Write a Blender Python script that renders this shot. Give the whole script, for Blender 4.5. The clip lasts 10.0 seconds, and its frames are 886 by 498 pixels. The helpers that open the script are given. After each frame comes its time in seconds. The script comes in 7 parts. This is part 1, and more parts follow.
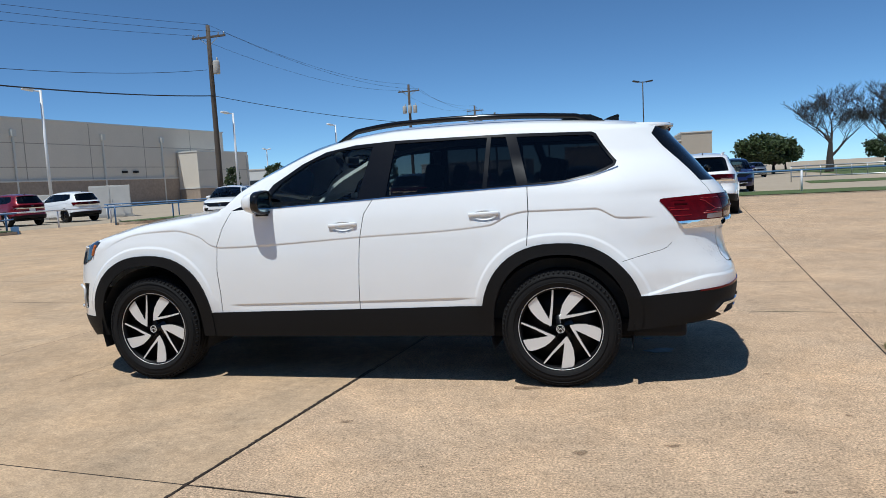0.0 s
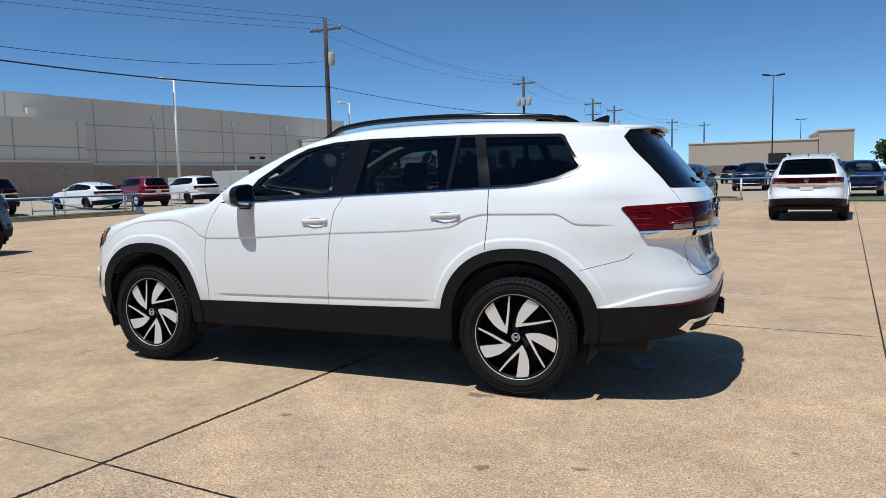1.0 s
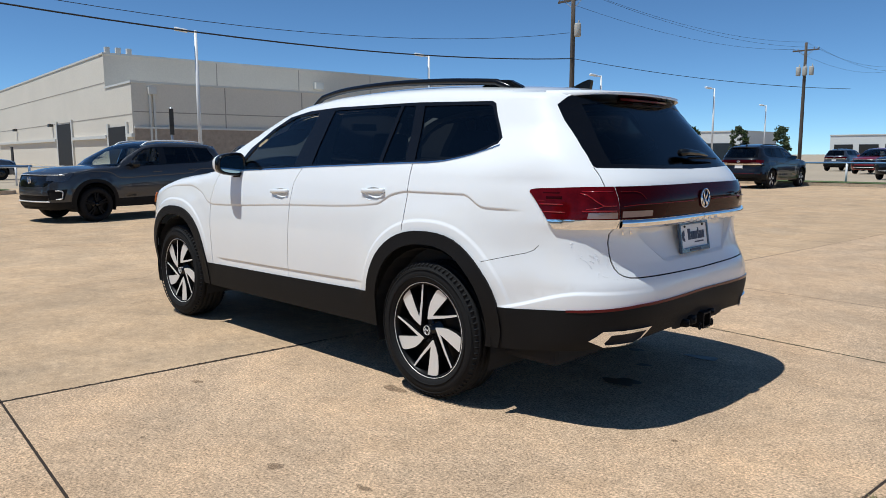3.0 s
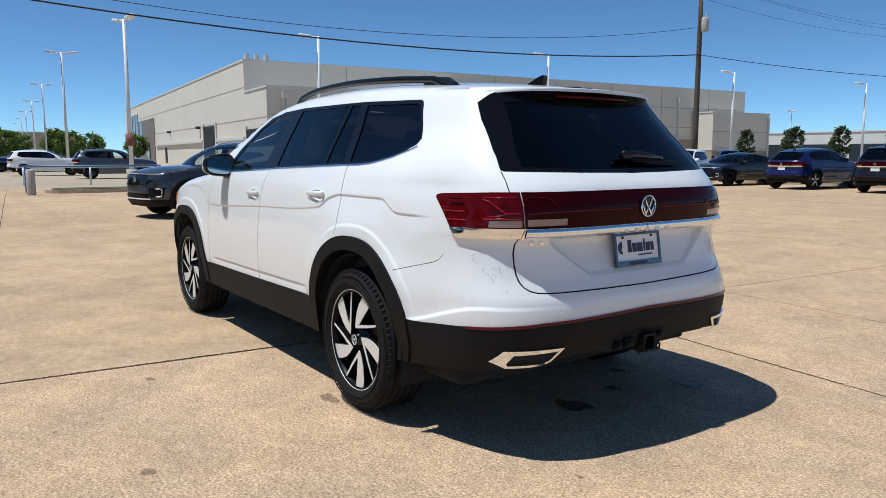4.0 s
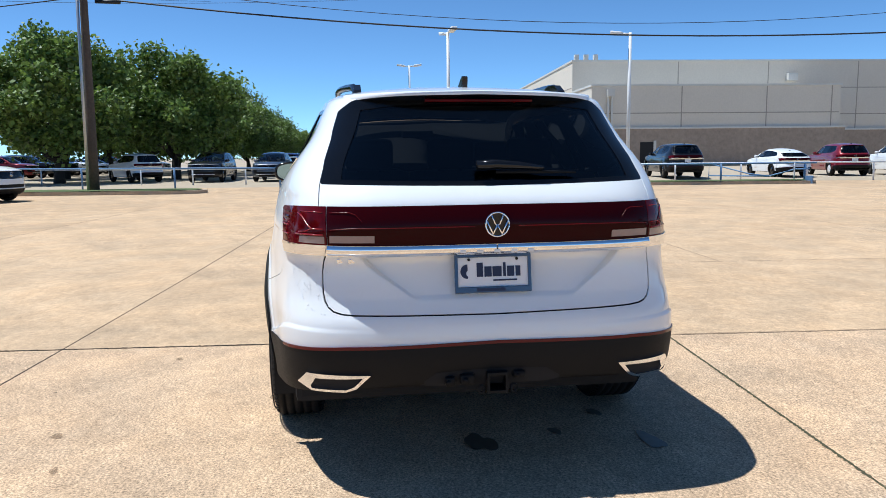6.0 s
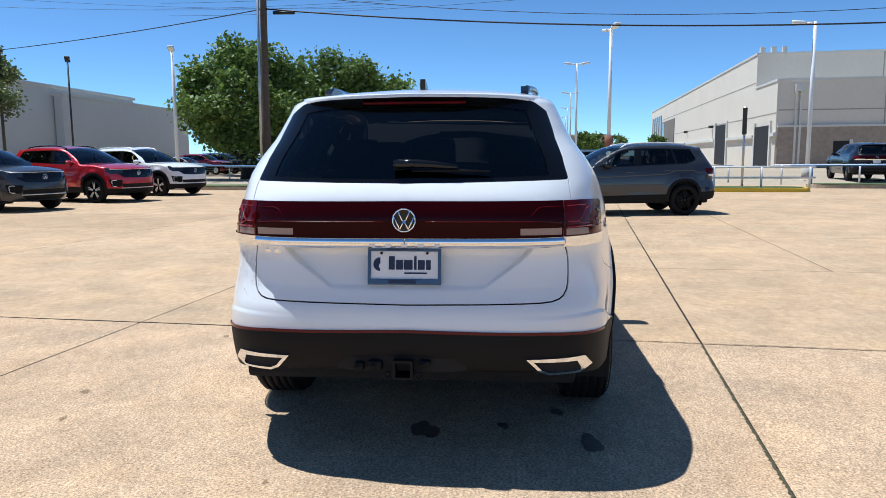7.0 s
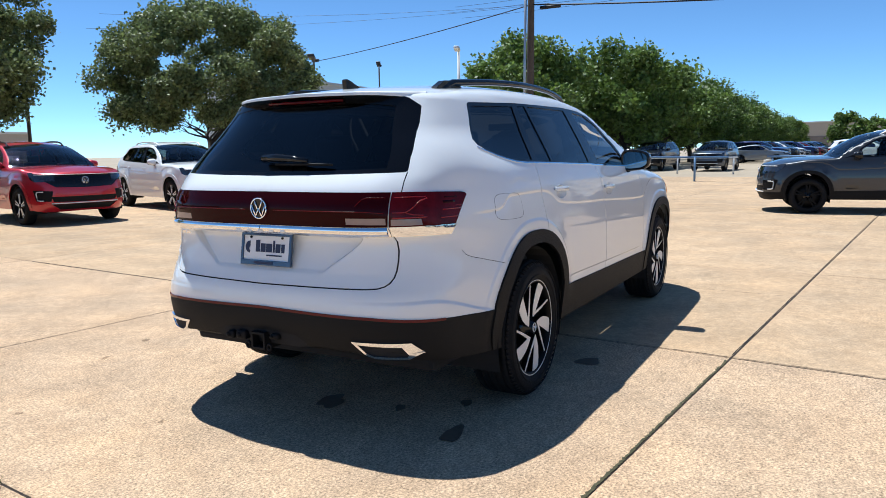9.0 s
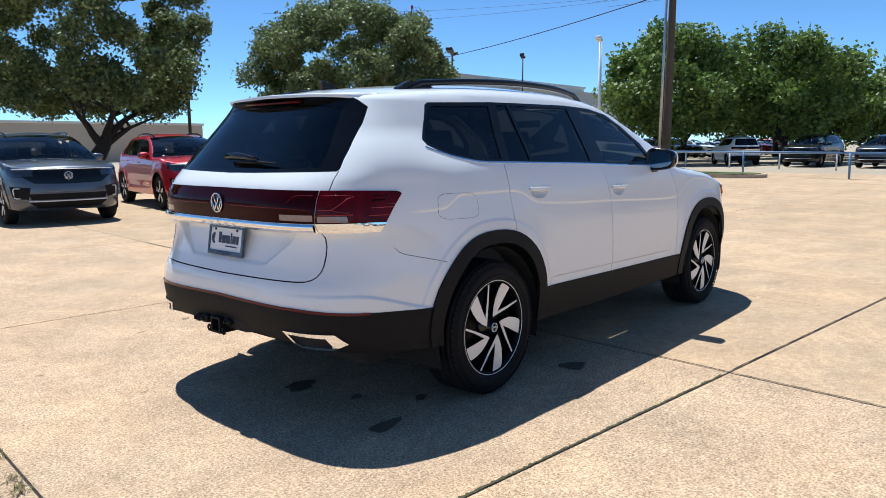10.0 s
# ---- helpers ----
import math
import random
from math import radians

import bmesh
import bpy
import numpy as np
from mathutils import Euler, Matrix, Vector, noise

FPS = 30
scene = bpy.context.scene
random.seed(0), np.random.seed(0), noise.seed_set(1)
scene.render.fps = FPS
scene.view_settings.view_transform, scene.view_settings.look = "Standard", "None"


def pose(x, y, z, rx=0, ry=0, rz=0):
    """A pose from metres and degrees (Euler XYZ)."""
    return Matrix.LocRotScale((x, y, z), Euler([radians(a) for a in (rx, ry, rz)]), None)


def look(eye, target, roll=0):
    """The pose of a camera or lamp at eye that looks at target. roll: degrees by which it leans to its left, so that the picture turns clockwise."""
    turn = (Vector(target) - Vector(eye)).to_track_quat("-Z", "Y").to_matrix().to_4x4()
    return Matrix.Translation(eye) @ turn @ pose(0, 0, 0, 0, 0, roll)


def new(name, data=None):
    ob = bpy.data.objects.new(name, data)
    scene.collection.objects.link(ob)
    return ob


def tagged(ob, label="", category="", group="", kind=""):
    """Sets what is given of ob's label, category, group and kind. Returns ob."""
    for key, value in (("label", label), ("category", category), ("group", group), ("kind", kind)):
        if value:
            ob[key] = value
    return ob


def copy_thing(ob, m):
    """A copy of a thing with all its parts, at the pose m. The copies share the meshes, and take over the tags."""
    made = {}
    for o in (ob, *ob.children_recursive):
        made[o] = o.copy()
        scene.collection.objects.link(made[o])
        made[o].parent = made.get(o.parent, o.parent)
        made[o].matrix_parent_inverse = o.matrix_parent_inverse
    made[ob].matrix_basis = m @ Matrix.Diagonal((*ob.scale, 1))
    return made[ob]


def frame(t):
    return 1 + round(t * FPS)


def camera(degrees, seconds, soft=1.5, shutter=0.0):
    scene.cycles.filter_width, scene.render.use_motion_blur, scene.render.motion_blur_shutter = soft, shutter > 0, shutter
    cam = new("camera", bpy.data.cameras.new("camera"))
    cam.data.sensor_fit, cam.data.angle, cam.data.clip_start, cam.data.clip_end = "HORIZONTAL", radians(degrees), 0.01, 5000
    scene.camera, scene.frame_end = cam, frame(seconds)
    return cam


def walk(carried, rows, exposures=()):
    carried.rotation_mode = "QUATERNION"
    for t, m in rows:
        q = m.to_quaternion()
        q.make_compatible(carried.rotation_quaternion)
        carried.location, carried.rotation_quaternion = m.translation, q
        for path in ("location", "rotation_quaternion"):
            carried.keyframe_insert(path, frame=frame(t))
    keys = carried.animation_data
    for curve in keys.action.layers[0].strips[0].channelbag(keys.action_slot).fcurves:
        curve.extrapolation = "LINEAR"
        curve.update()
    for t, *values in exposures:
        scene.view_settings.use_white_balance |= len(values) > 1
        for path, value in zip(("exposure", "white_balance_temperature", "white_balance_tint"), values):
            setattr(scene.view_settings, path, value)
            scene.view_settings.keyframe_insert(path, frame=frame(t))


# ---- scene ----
cam = camera(63.0, 10.0, soft=0.65)
PATH = [
    (0, (1.836, -5.5, 1.357), (1.367, -3.565, 1.167), -3.1),
    (0.5, (2.296, -5.332, 1.357), (1.673, -3.441, 1.167), -2.4),
    (1, (2.768, -5.138, 1.37), (1.994, -3.305, 1.171), -1.5),
    (1.5, (3.177, -4.842, 1.355), (2.249, -3.083, 1.14), -1.0),
    (2, (3.57, -4.484, 1.349), (2.488, -2.817, 1.117), -0.6),
    (3.5, (4.487, -3.252, 1.331), (2.996, -1.945, 1.069), 0.0),
    (4, (4.743, -2.766, 1.34), (3.141, -1.596, 1.083), 0.0),
    (4.5, (4.926, -2.272, 1.346), (3.206, -1.284, 1.088), -0.3),
    (5, (5.086, -1.771, 1.348), (3.264, -0.991, 1.084), -0.5),
    (5.5, (5.246, -1.238, 1.369), (3.343, -0.68, 1.104), -0.8),
    (6, (5.398, -0.706, 1.382), (3.442, -0.376, 1.126), -0.6),
    (7.5, (5.653, 0.89, 1.365), (3.704, 0.523, 1.11), -0.5),
    (8, (5.54, 1.385, 1.356), (3.637, 0.822, 1.102), -0.7),
    (8.5, (5.432, 1.92, 1.368), (3.591, 1.184, 1.105), -0.9),
    (9, (5.226, 2.39, 1.362), (3.477, 1.458, 1.094), -1.0),
    (9.5, (4.972, 2.849, 1.364), (3.336, 1.731, 1.091), -0.8),
    (10, (4.706, 3.29, 1.39), (3.189, 2.018, 1.105), -0.6),
]
walk(cam, [(t, look(eye, target, roll)) for t, eye, target, roll in PATH],
     exposures=((0.0, -0.22, 5950, 5), (2.0, -0.14, 6020, 5), (3.5, -0.14, 6050, 5), (4.5, 0.0, 6020, 5), (5.0, 0.08, 5980, 5), (6.0, 0.30, 5880, 5), (7.5, 0.25, 5820, 5), (8.5, 0.32, 5920, 5), (10.0, 0.36, 5920, 5)))

# ---- light ----
SUN_FROM = Vector((-0.150, -0.362, 1.0)).normalized()
world = bpy.data.worlds.new("world")
scene.world = world
world.use_nodes = True
_n = world.node_tree.nodes
_sky = _n.new("ShaderNodeTexSky")
_sky.sky_type = "NISHITA"
_sky.sun_disc = False
_sky.sun_elevation = math.asin(SUN_FROM.z)
_sky.sun_rotation = math.atan2(SUN_FROM.x, SUN_FROM.y)
_sky.altitude = 2400
_sky.air_density = 0.65
_sky.dust_density = 0.0
_sky.ozone_density = 1.5
_bg = _n["Background"]
_bg.inputs["Strength"].default_value = 0.115
_tint = _n.new("ShaderNodeVectorMath")
_tint.operation = "MULTIPLY"
_tint.inputs[1].default_value = (0.80, 1.03, 1.15)
world.node_tree.links.new(_sky.outputs[0], _tint.inputs[0])
world.node_tree.links.new(_tint.outputs[0], _bg.inputs["Color"])
sun_data = bpy.data.lights.new("sun", "SUN")
sun_data.energy = 5.0
sun_data.angle = radians(0.53)
sun_data.color = (1.0, 0.96, 0.91)
sun = new("sun", sun_data)
sun.matrix_world = look(SUN_FROM * 60, (0, 0, 0))

# ---- materials ----
def mat(name, color=(0.8, 0.8, 0.8), rough=0.5, metal=0.0, coat=0.0, grain=0.0, grain_scale=40.0, stain=0.0,
        stain_scale=2.0, bump=0.0, bump_scale=120.0, vary=0.0, spec=0.5, emit=None, emit_strength=0.0, space="Object"):
    """A principled material with noise at two scales in its colour, and a fine relief."""
    m = bpy.data.materials.new(name)
    m.use_nodes = True
    nt = m.node_tree
    n, l = nt.nodes, nt.links
    b = n["Principled BSDF"]
    b.inputs["Base Color"].default_value = (*color, 1)
    b.inputs["Roughness"].default_value = rough
    b.inputs["Metallic"].default_value = metal
    b.inputs["Coat Weight"].default_value = coat
    b.inputs["Coat Roughness"].default_value = 0.03
    b.inputs["Specular IOR Level"].default_value = spec
    if emit:
        b.inputs["Emission Color"].default_value = (*emit, 1)
        b.inputs["Emission Strength"].default_value = emit_strength
    co = n.new("ShaderNodeTexCoord").outputs[space]
    out = None
    for amount, scale, detail in ((grain, grain_scale, 3.0), (stain, stain_scale, 6.0)):
        if not amount:
            continue
        t = n.new("ShaderNodeTexNoise")
        t.inputs["Scale"].default_value = scale
        t.inputs["Detail"].default_value = detail
        t.inputs["Roughness"].default_value = 0.65
        l.new(co, t.inputs["Vector"])
        r = n.new("ShaderNodeMapRange")
        r.inputs["From Min"].default_value, r.inputs["From Max"].default_value = 0.25, 0.75
        r.inputs["To Min"].default_value, r.inputs["To Max"].default_value = 1 - amount, 1 + amount
        l.new(t.outputs["Fac"], r.inputs["Value"])
        if out is None:
            out = r.outputs[0]
        else:
            k = n.new("ShaderNodeMath")
            k.operation = "MULTIPLY"
            l.new(out, k.inputs[0]), l.new(r.outputs[0], k.inputs[1])
            out = k.outputs[0]
    if vary:
        o = n.new("ShaderNodeObjectInfo")
        r = n.new("ShaderNodeMapRange")
        r.inputs["To Min"].default_value, r.inputs["To Max"].default_value = 1 - vary, 1 + vary
        l.new(o.outputs["Random"], r.inputs["Value"])
        if out is None:
            out = r.outputs[0]
        else:
            k = n.new("ShaderNodeMath")
            k.operation = "MULTIPLY"
            l.new(out, k.inputs[0]), l.new(r.outputs[0], k.inputs[1])
            out = k.outputs[0]
    if out is not None:
        v = n.new("ShaderNodeVectorMath")
        v.operation = "SCALE"
        v.inputs[0].default_value = color
        l.new(out, v.inputs["Scale"])
        l.new(v.outputs[0], b.inputs["Base Color"])
    if bump:
        t = n.new("ShaderNodeTexNoise")
        t.inputs["Scale"].default_value = bump_scale
        t.inputs["Detail"].default_value = 4.0
        l.new(co, t.inputs["Vector"])
        k = n.new("ShaderNodeBump")
        k.inputs["Strength"].default_value = bump
        k.inputs["Distance"].default_value = 0.01
        l.new(t.outputs["Fac"], k.inputs["Height"])
        l.new(k.outputs[0], b.inputs["Normal"])
    return m


def glass_mat(name, tint, ior=1.5):
    """A thin tinted pane: what passes is tinted, and the gloss follows Fresnel."""
    m = bpy.data.materials.new(name)
    m.use_nodes = True
    nt = m.node_tree
    n, l = nt.nodes, nt.links
    n.clear()
    o = n.new("ShaderNodeOutputMaterial")
    mix = n.new("ShaderNodeMixShader")
    tr = n.new("ShaderNodeBsdfTransparent")
    tr.inputs["Color"].default_value = (*tint, 1)
    gl = n.new("ShaderNodeBsdfGlossy")
    gl.inputs["Roughness"].default_value = 0.01
    gl.inputs["Color"].default_value = (0.95, 0.97, 1.0, 1)
    fr = n.new("ShaderNodeFresnel")
    fr.inputs["IOR"].default_value = ior
    l.new(fr.outputs[0], mix.inputs[0]), l.new(tr.outputs[0], mix.inputs[1]), l.new(gl.outputs[0], mix.inputs[2])
    l.new(mix.outputs[0], o.inputs["Surface"])
    return m


def car_paint(name, color, metal=0.0, rough=0.35, flake=0.0):
    return mat(name, color, rough, metal, 1.0, grain=flake, grain_scale=900.0, stain=0.02, stain_scale=1.3, spec=0.08 if metal == 0 else 0.3)


PAINT_WHITE = car_paint("white paint", (0.795, 0.808, 0.810))
PAINT_GREY = car_paint("dark grey paint", (0.032, 0.034, 0.039), 0.3, 0.35, 0.15)
PAINT_SILVER = car_paint("blue grey paint", (0.075, 0.085, 0.105), 0.6, 0.32, 0.15)
PAINT_MAROON = car_paint("dark red paint", (0.20, 0.006, 0.012), 0.25, 0.3, 0.1)
PAINT_RED = car_paint("red paint", (0.45, 0.01, 0.02), 0.25, 0.3, 0.1)
PAINT_BLACK = car_paint("black paint", (0.008, 0.008, 0.010), 0.0, 0.3)
PAINT_BLUE = car_paint("dark blue paint", (0.007, 0.010, 0.075), 0.2, 0.3, 0.1)
PAINT_TEAL = car_paint("mid grey paint", (0.22, 0.23, 0.24), 0.6, 0.35, 0.1)
TRIM = mat("black textured trim", (0.007, 0.007, 0.0075), 0.6, spec=0.18, grain=0.15, grain_scale=300, stain=0.08, bump=0.15, bump_scale=600)
GLOSS_BLACK = mat("gloss black", (0.006, 0.006, 0.007), 0.14, spec=0.4, stain=0.05)
# near-black for joints and underside, and for shade painted into hollows
GAP = mat("dark gap", (0.008, 0.008, 0.009), 0.9, stain=0.1)
WHEEL_BLACK = mat("dark wheel paint", (0.005, 0.005, 0.0055), 0.4, spec=0.12, stain=0.1)
PANE_BLACK = mat("black glass edge", (0.004, 0.004, 0.0045), 0.03, spec=0.35, stain=0.05)
CHROME = mat("chrome", (0.86, 0.87, 0.89), 0.07, 1.0, stain=0.02)
SATIN = mat("satin aluminium", (0.78, 0.775, 0.76), 0.42, 0.35, grain=0.05, grain_scale=400)
RUBBER = mat("tyre rubber", (0.010, 0.010, 0.0105), 0.75, spec=0.2, grain=0.15, grain_scale=150, stain=0.15, stain_scale=6, bump=0.2, bump_scale=300)
RED_LENS = mat("red lens", (0.075, 0.0015, 0.0032), 0.08, spec=0.16, grain=0.55, grain_scale=11)
RED_BRIGHT = mat("bright red reflector", (0.24, 0.003, 0.006), 0.2, coat=0.3, grain=0.1, grain_scale=200)
RED_STRIP = mat("red reflector strip", (0.10, 0.006, 0.008), 0.15, spec=0.3, stain=0.05)
RED_DIM = mat("dim red light guide", (0.10, 0.002, 0.004), 0.25, spec=0.2, grain=0.15, grain_scale=120)
RED_DEEP = mat("deep red gloss", (0.026, 0.0008, 0.0018), 0.06, spec=0.09, stain=0.05)
CLEAR_LENS = mat("clear lens", (0.27, 0.20, 0.19), 0.2, 0.2, coat=0.5, grain=0.06, grain_scale=60)
MIRROR_GLASS = mat("tinted mirror", (0.34, 0.46, 0.50), 0.03, 1.0, stain=0.03)
HEAD_LENS = mat("headlight lens", (0.05, 0.055, 0.065), 0.08, 0.5, coat=1.0, grain=0.4, grain_scale=30)
GLASS_CLEAR = glass_mat("clear glass", (0.82, 0.88, 0.85))
GLASS_DARK = glass_mat("privacy glass", (0.13, 0.135, 0.14), 1.42)
SEAT_MAT = mat("black seat", (0.02, 0.02, 0.021), 0.6, grain=0.15, grain_scale=80, stain=0.1)
LINER = mat("dark cabin lining", (0.03, 0.03, 0.031), 0.8, grain=0.1, grain_scale=60, stain=0.1)
LINER_LIGHT = mat("grey cabin lining", (0.32, 0.31, 0.285), 0.8, grain=0.1, grain_scale=60)
PLATE_WHITE = mat("plate white", (0.8, 0.8, 0.8), 0.4, stain=0.03)
NAVY = mat("navy print", (0.012, 0.02, 0.06), 0.45, stain=0.05)

# ---- mesh helpers ----
def obj(name, bm, material, parent=None, label="", smooth=True):
    me = bpy.data.meshes.new(name)
    bm.to_mesh(me)
    bm.free()
    me.materials.append(material)
    if smooth:
        me.shade_smooth()
    ob = new(name, me)
    if parent is not None:
        ob.parent = parent
    return tagged(ob, label) if label else ob


def part(name, bm, material, parent, label="", smooth=False):
    return obj(name, bm, material, parent, label, smooth)


def mesh_part(name, verts, faces, material, parent, label="", normals=None, smooth=True):
    me = bpy.data.meshes.new(name)
    me.from_pydata([tuple(v) for v in verts], [], [tuple(f) for f in faces])
    me.materials.append(material)
    if smooth:
        me.shade_smooth()
    if normals is not None:
        me.normals_split_custom_set_from_vertices([tuple(q) for q in normals])
    ob = new(name, me)
    if parent is not None:
        ob.parent = parent
    return tagged(ob, label) if label else ob


def add_box(bm, c, s, bevel=0.0, m=None):
    """A box of size s about c, with bevelled edges, turned by m about its middle."""
    mm = Matrix.Translation(c) @ (m if m is not None else Matrix()) @ Matrix.Diagonal((*s, 1))
    r = bmesh.ops.create_cube(bm, size=1, matrix=mm)
    if bevel:
        es = list({e for v in r["verts"] for e in v.link_edges})
        bmesh.ops.bevel(bm, geom=es, offset=bevel, segments=2, affect="EDGES", profile=0.6)
    return r


def add_tube(bm, a, b, r1, r2=None, seg=12, caps=True):
    a, b = Vector(a), Vector(b)
    d = b - a
    mm = Matrix.Translation((a + b) / 2) @ d.to_track_quat("Z", "Y").to_matrix().to_4x4()
    return bmesh.ops.create_cone(bm, cap_ends=caps, segments=seg, radius1=r1, radius2=r1 if r2 is None else r2, depth=d.length, matrix=mm)


def add_path(bm, pts, rad, seg=8, close=False):
    """A tube along points; rad is one radius or one for each point."""
    pts = [Vector(p) for p in pts]
    rings = []
    for i, p in enumerate(pts):
        d = (pts[min(i + 1, len(pts) - 1)] - pts[max(i - 1, 0)]).normalized()
        up = Vector((0, 0, 1)) if abs(d.z) < 0.95 else Vector((1, 0, 0))
        s = d.cross(up).normalized()
        t = s.cross(d)
        r = rad[i] if isinstance(rad, (list, tuple)) else rad
        rings.append([bm.verts.new(p + r * (math.cos(a) * s + math.sin(a) * t)) for a in [2 * math.pi * k / seg for k in range(seg)]])
    for a, b in zip(rings, rings[1:]):
        for k in range(seg):
            bm.faces.new((a[k], a[(k + 1) % seg], b[(k + 1) % seg], b[k]))
    bm.faces.new(rings[0][::-1]), bm.faces.new(rings[-1])


def add_lathe(bm, prof, seg=48, axis="y", c=(0, 0, 0), closed=False):
    """Turns a profile of (radius, along) about the axis y through c."""
    rings = []
    for r, h in prof:
        ring = []
        for k in range(seg):
            a = 2 * math.pi * k / seg
            ring.append(bm.verts.new((c[0] + r * math.cos(a), c[1] + h, c[2] + r * math.sin(a))))
        rings.append(ring)
    pairs = list(zip(rings, rings[1:])) + ([(rings[-1], rings[0])] if closed else [])
    for a, b in pairs:
        for k in range(seg):
            bm.faces.new((a[k], a[(k + 1) % seg], b[(k + 1) % seg], b[k]))


def add_prism(bm, outline, h0, h1, axis="z", m=None):
    """Extrudes a closed 2D outline between h0 and h1."""
    def at(p, h):
        v = Vector((p[0], p[1], h)) if axis == "z" else Vector((p[0], h, p[1])) if axis == "y" else Vector((h, p[0], p[1]))
        return m @ v if m is not None else v
    a = [bm.verts.new(at(p, h0)) for p in outline]
    b = [bm.verts.new(at(p, h1)) for p in outline]
    n = len(a)
    bm.faces.new(a[::-1]), bm.faces.new(b)
    for k in range(n):
        bm.faces.new((a[k], a[(k + 1) % n], b[(k + 1) % n], b[k]))
    bmesh.ops.recalc_face_normals(bm, faces=bm.faces[:])


# ---- vehicle body: a belt wound round the car, (u, z) to a place ----
def pchip(xs, ys):
    """A smooth curve through the given knots that does not overshoot."""
    x, y = np.array(xs, float), np.array(ys, float)
    h, d = np.diff(x), np.diff(y) / np.diff(x)
    s = np.zeros_like(y)
    s[0], s[-1] = d[0], d[-1]
    for i in range(1, len(x) - 1):
        if d[i - 1] * d[i] > 0:
            w1, w2 = 2 * h[i] + h[i - 1], h[i] + 2 * h[i - 1]
            s[i] = (w1 + w2) / (w1 / d[i - 1] + w2 / d[i])

    def f(q):
        q = np.clip(np.asarray(q, float), x[0], x[-1])
        i = np.clip(np.searchsorted(x, q) - 1, 0, len(x) - 2)
        t = (q - x[i]) / h[i]
        return ((1 + 2 * t) * (1 - t) ** 2 * y[i] + t * (1 - t) ** 2 * h[i] * s[i]
                + t * t * (3 - 2 * t) * y[i + 1] + t * t * (t - 1) * h[i] * s[i + 1])
    return f


def sstep(a, b, q):
    t = np.clip((np.asarray(q, float) - a) / (b - a), 0, 1)
    return t * t * (3 - 2 * t)


HUB = 1.49
AXLE = 0.378
X0F, X0R, SPAN = -1.55, 1.70, 1.40
HALF = pchip([0.20, 0.33, 0.50, 0.75, 0.97, 1.12, 1.25, 1.36, 1.48, 1.58, 1.66, 1.74],
             [0.93, 0.955, 0.972, 0.980, 0.972, 0.952, 0.915, 0.868, 0.808, 0.756, 0.712, 0.66])
REAR = pchip([0.20, 0.33, 0.45, 0.60, 0.70, 0.76, 0.82, 0.95, 1.02, 1.10, 1.20, 1.28, 1.40, 1.50, 1.60, 1.66, 1.74],
             [2.38, 2.48, 2.580, 2.612, 2.602, 2.575, 2.55, 2.53, 2.57, 2.58, 2.55, 2.485, 2.388, 2.305, 2.220, 2.190, 2.165])
ROUND = pchip([0.2, 0.6, 0.9, 1.2, 1.4, 1.6, 1.75], [4.3, 4.3, 4.2, 3.9, 3.6, 3.6, 3.5])
NOSE = pchip([0.20, 0.30, 0.45, 0.60, 0.80, 0.95, 1.05, 1.12, 1.2], [-2.20, -2.33, -2.41, -2.42, -2.40, -2.35, -2.27, -2.18, -2.05])
TOP = pchip([-2.95, -2.6, -2.25, -1.95, -1.6, -1.3, -1.05, -0.93, -0.75, -0.45, -0.2, 0.05, 0.4, 0.8, 1.2, 1.7, 1.95, 2.3, 2.7, 3.1],
            [1.055, 1.045, 1.035, 1.075, 1.135, 1.172, 1.198, 1.215, 1.355, 1.505, 1.612, 1.675, 1.712, 1.72, 1.712, 1.682, 1.665, 1.655, 1.66, 1.665])
EDGE = pchip([-2.95, -1.2, -0.9, -0.6, -0.1, 0.4, 3.1], [0.07, 0.07, 0.03, 0.025, 0.035, 0.05, 0.03])
CREASE = pchip([-2.05, -1.90, -1.79, -1.65, -1.45, -1.26, -1.05, -0.95, -0.87, 0.17, 1.06, 1.19, 1.31, 1.73, 1.87, 2.1], [0.93, 0.975, 1.030, 1.072, 1.094, 1.099, 1.050, 0.985, 0.967, 1.009, 1.056, 1.115, 1.135, 1.135, 1.073, 1.066])
SILL = pchip([-0.95, 0.14, 1.05], [0.500, 0.517, 0.535])


GATE_DIP = pchip([0.70, 0.80, 0.82, 1.0, 1.1], [0.30, 0.335, 0.36, 0.555, 0.56])


def taper(x, z):
    """The flanks draw in behind the rear wheels, and the cabin draws in from the rear doors on."""
    return 1 - 0.066 * sstep(1.72, 2.25, x) * (1 - sstep(1.18, 1.42, z)) - 0.080 * sstep(0.85, 1.85, x) * sstep(1.22, 1.50, z) \
        - 0.015 * sstep(1.75, 2.2, x) * sstep(1.22, 1.50, z) - 0.014 * sstep(0.9, 1.6, x) * sstep(0.7, 0.9, z) * (1 - sstep(1.18, 1.42, z))


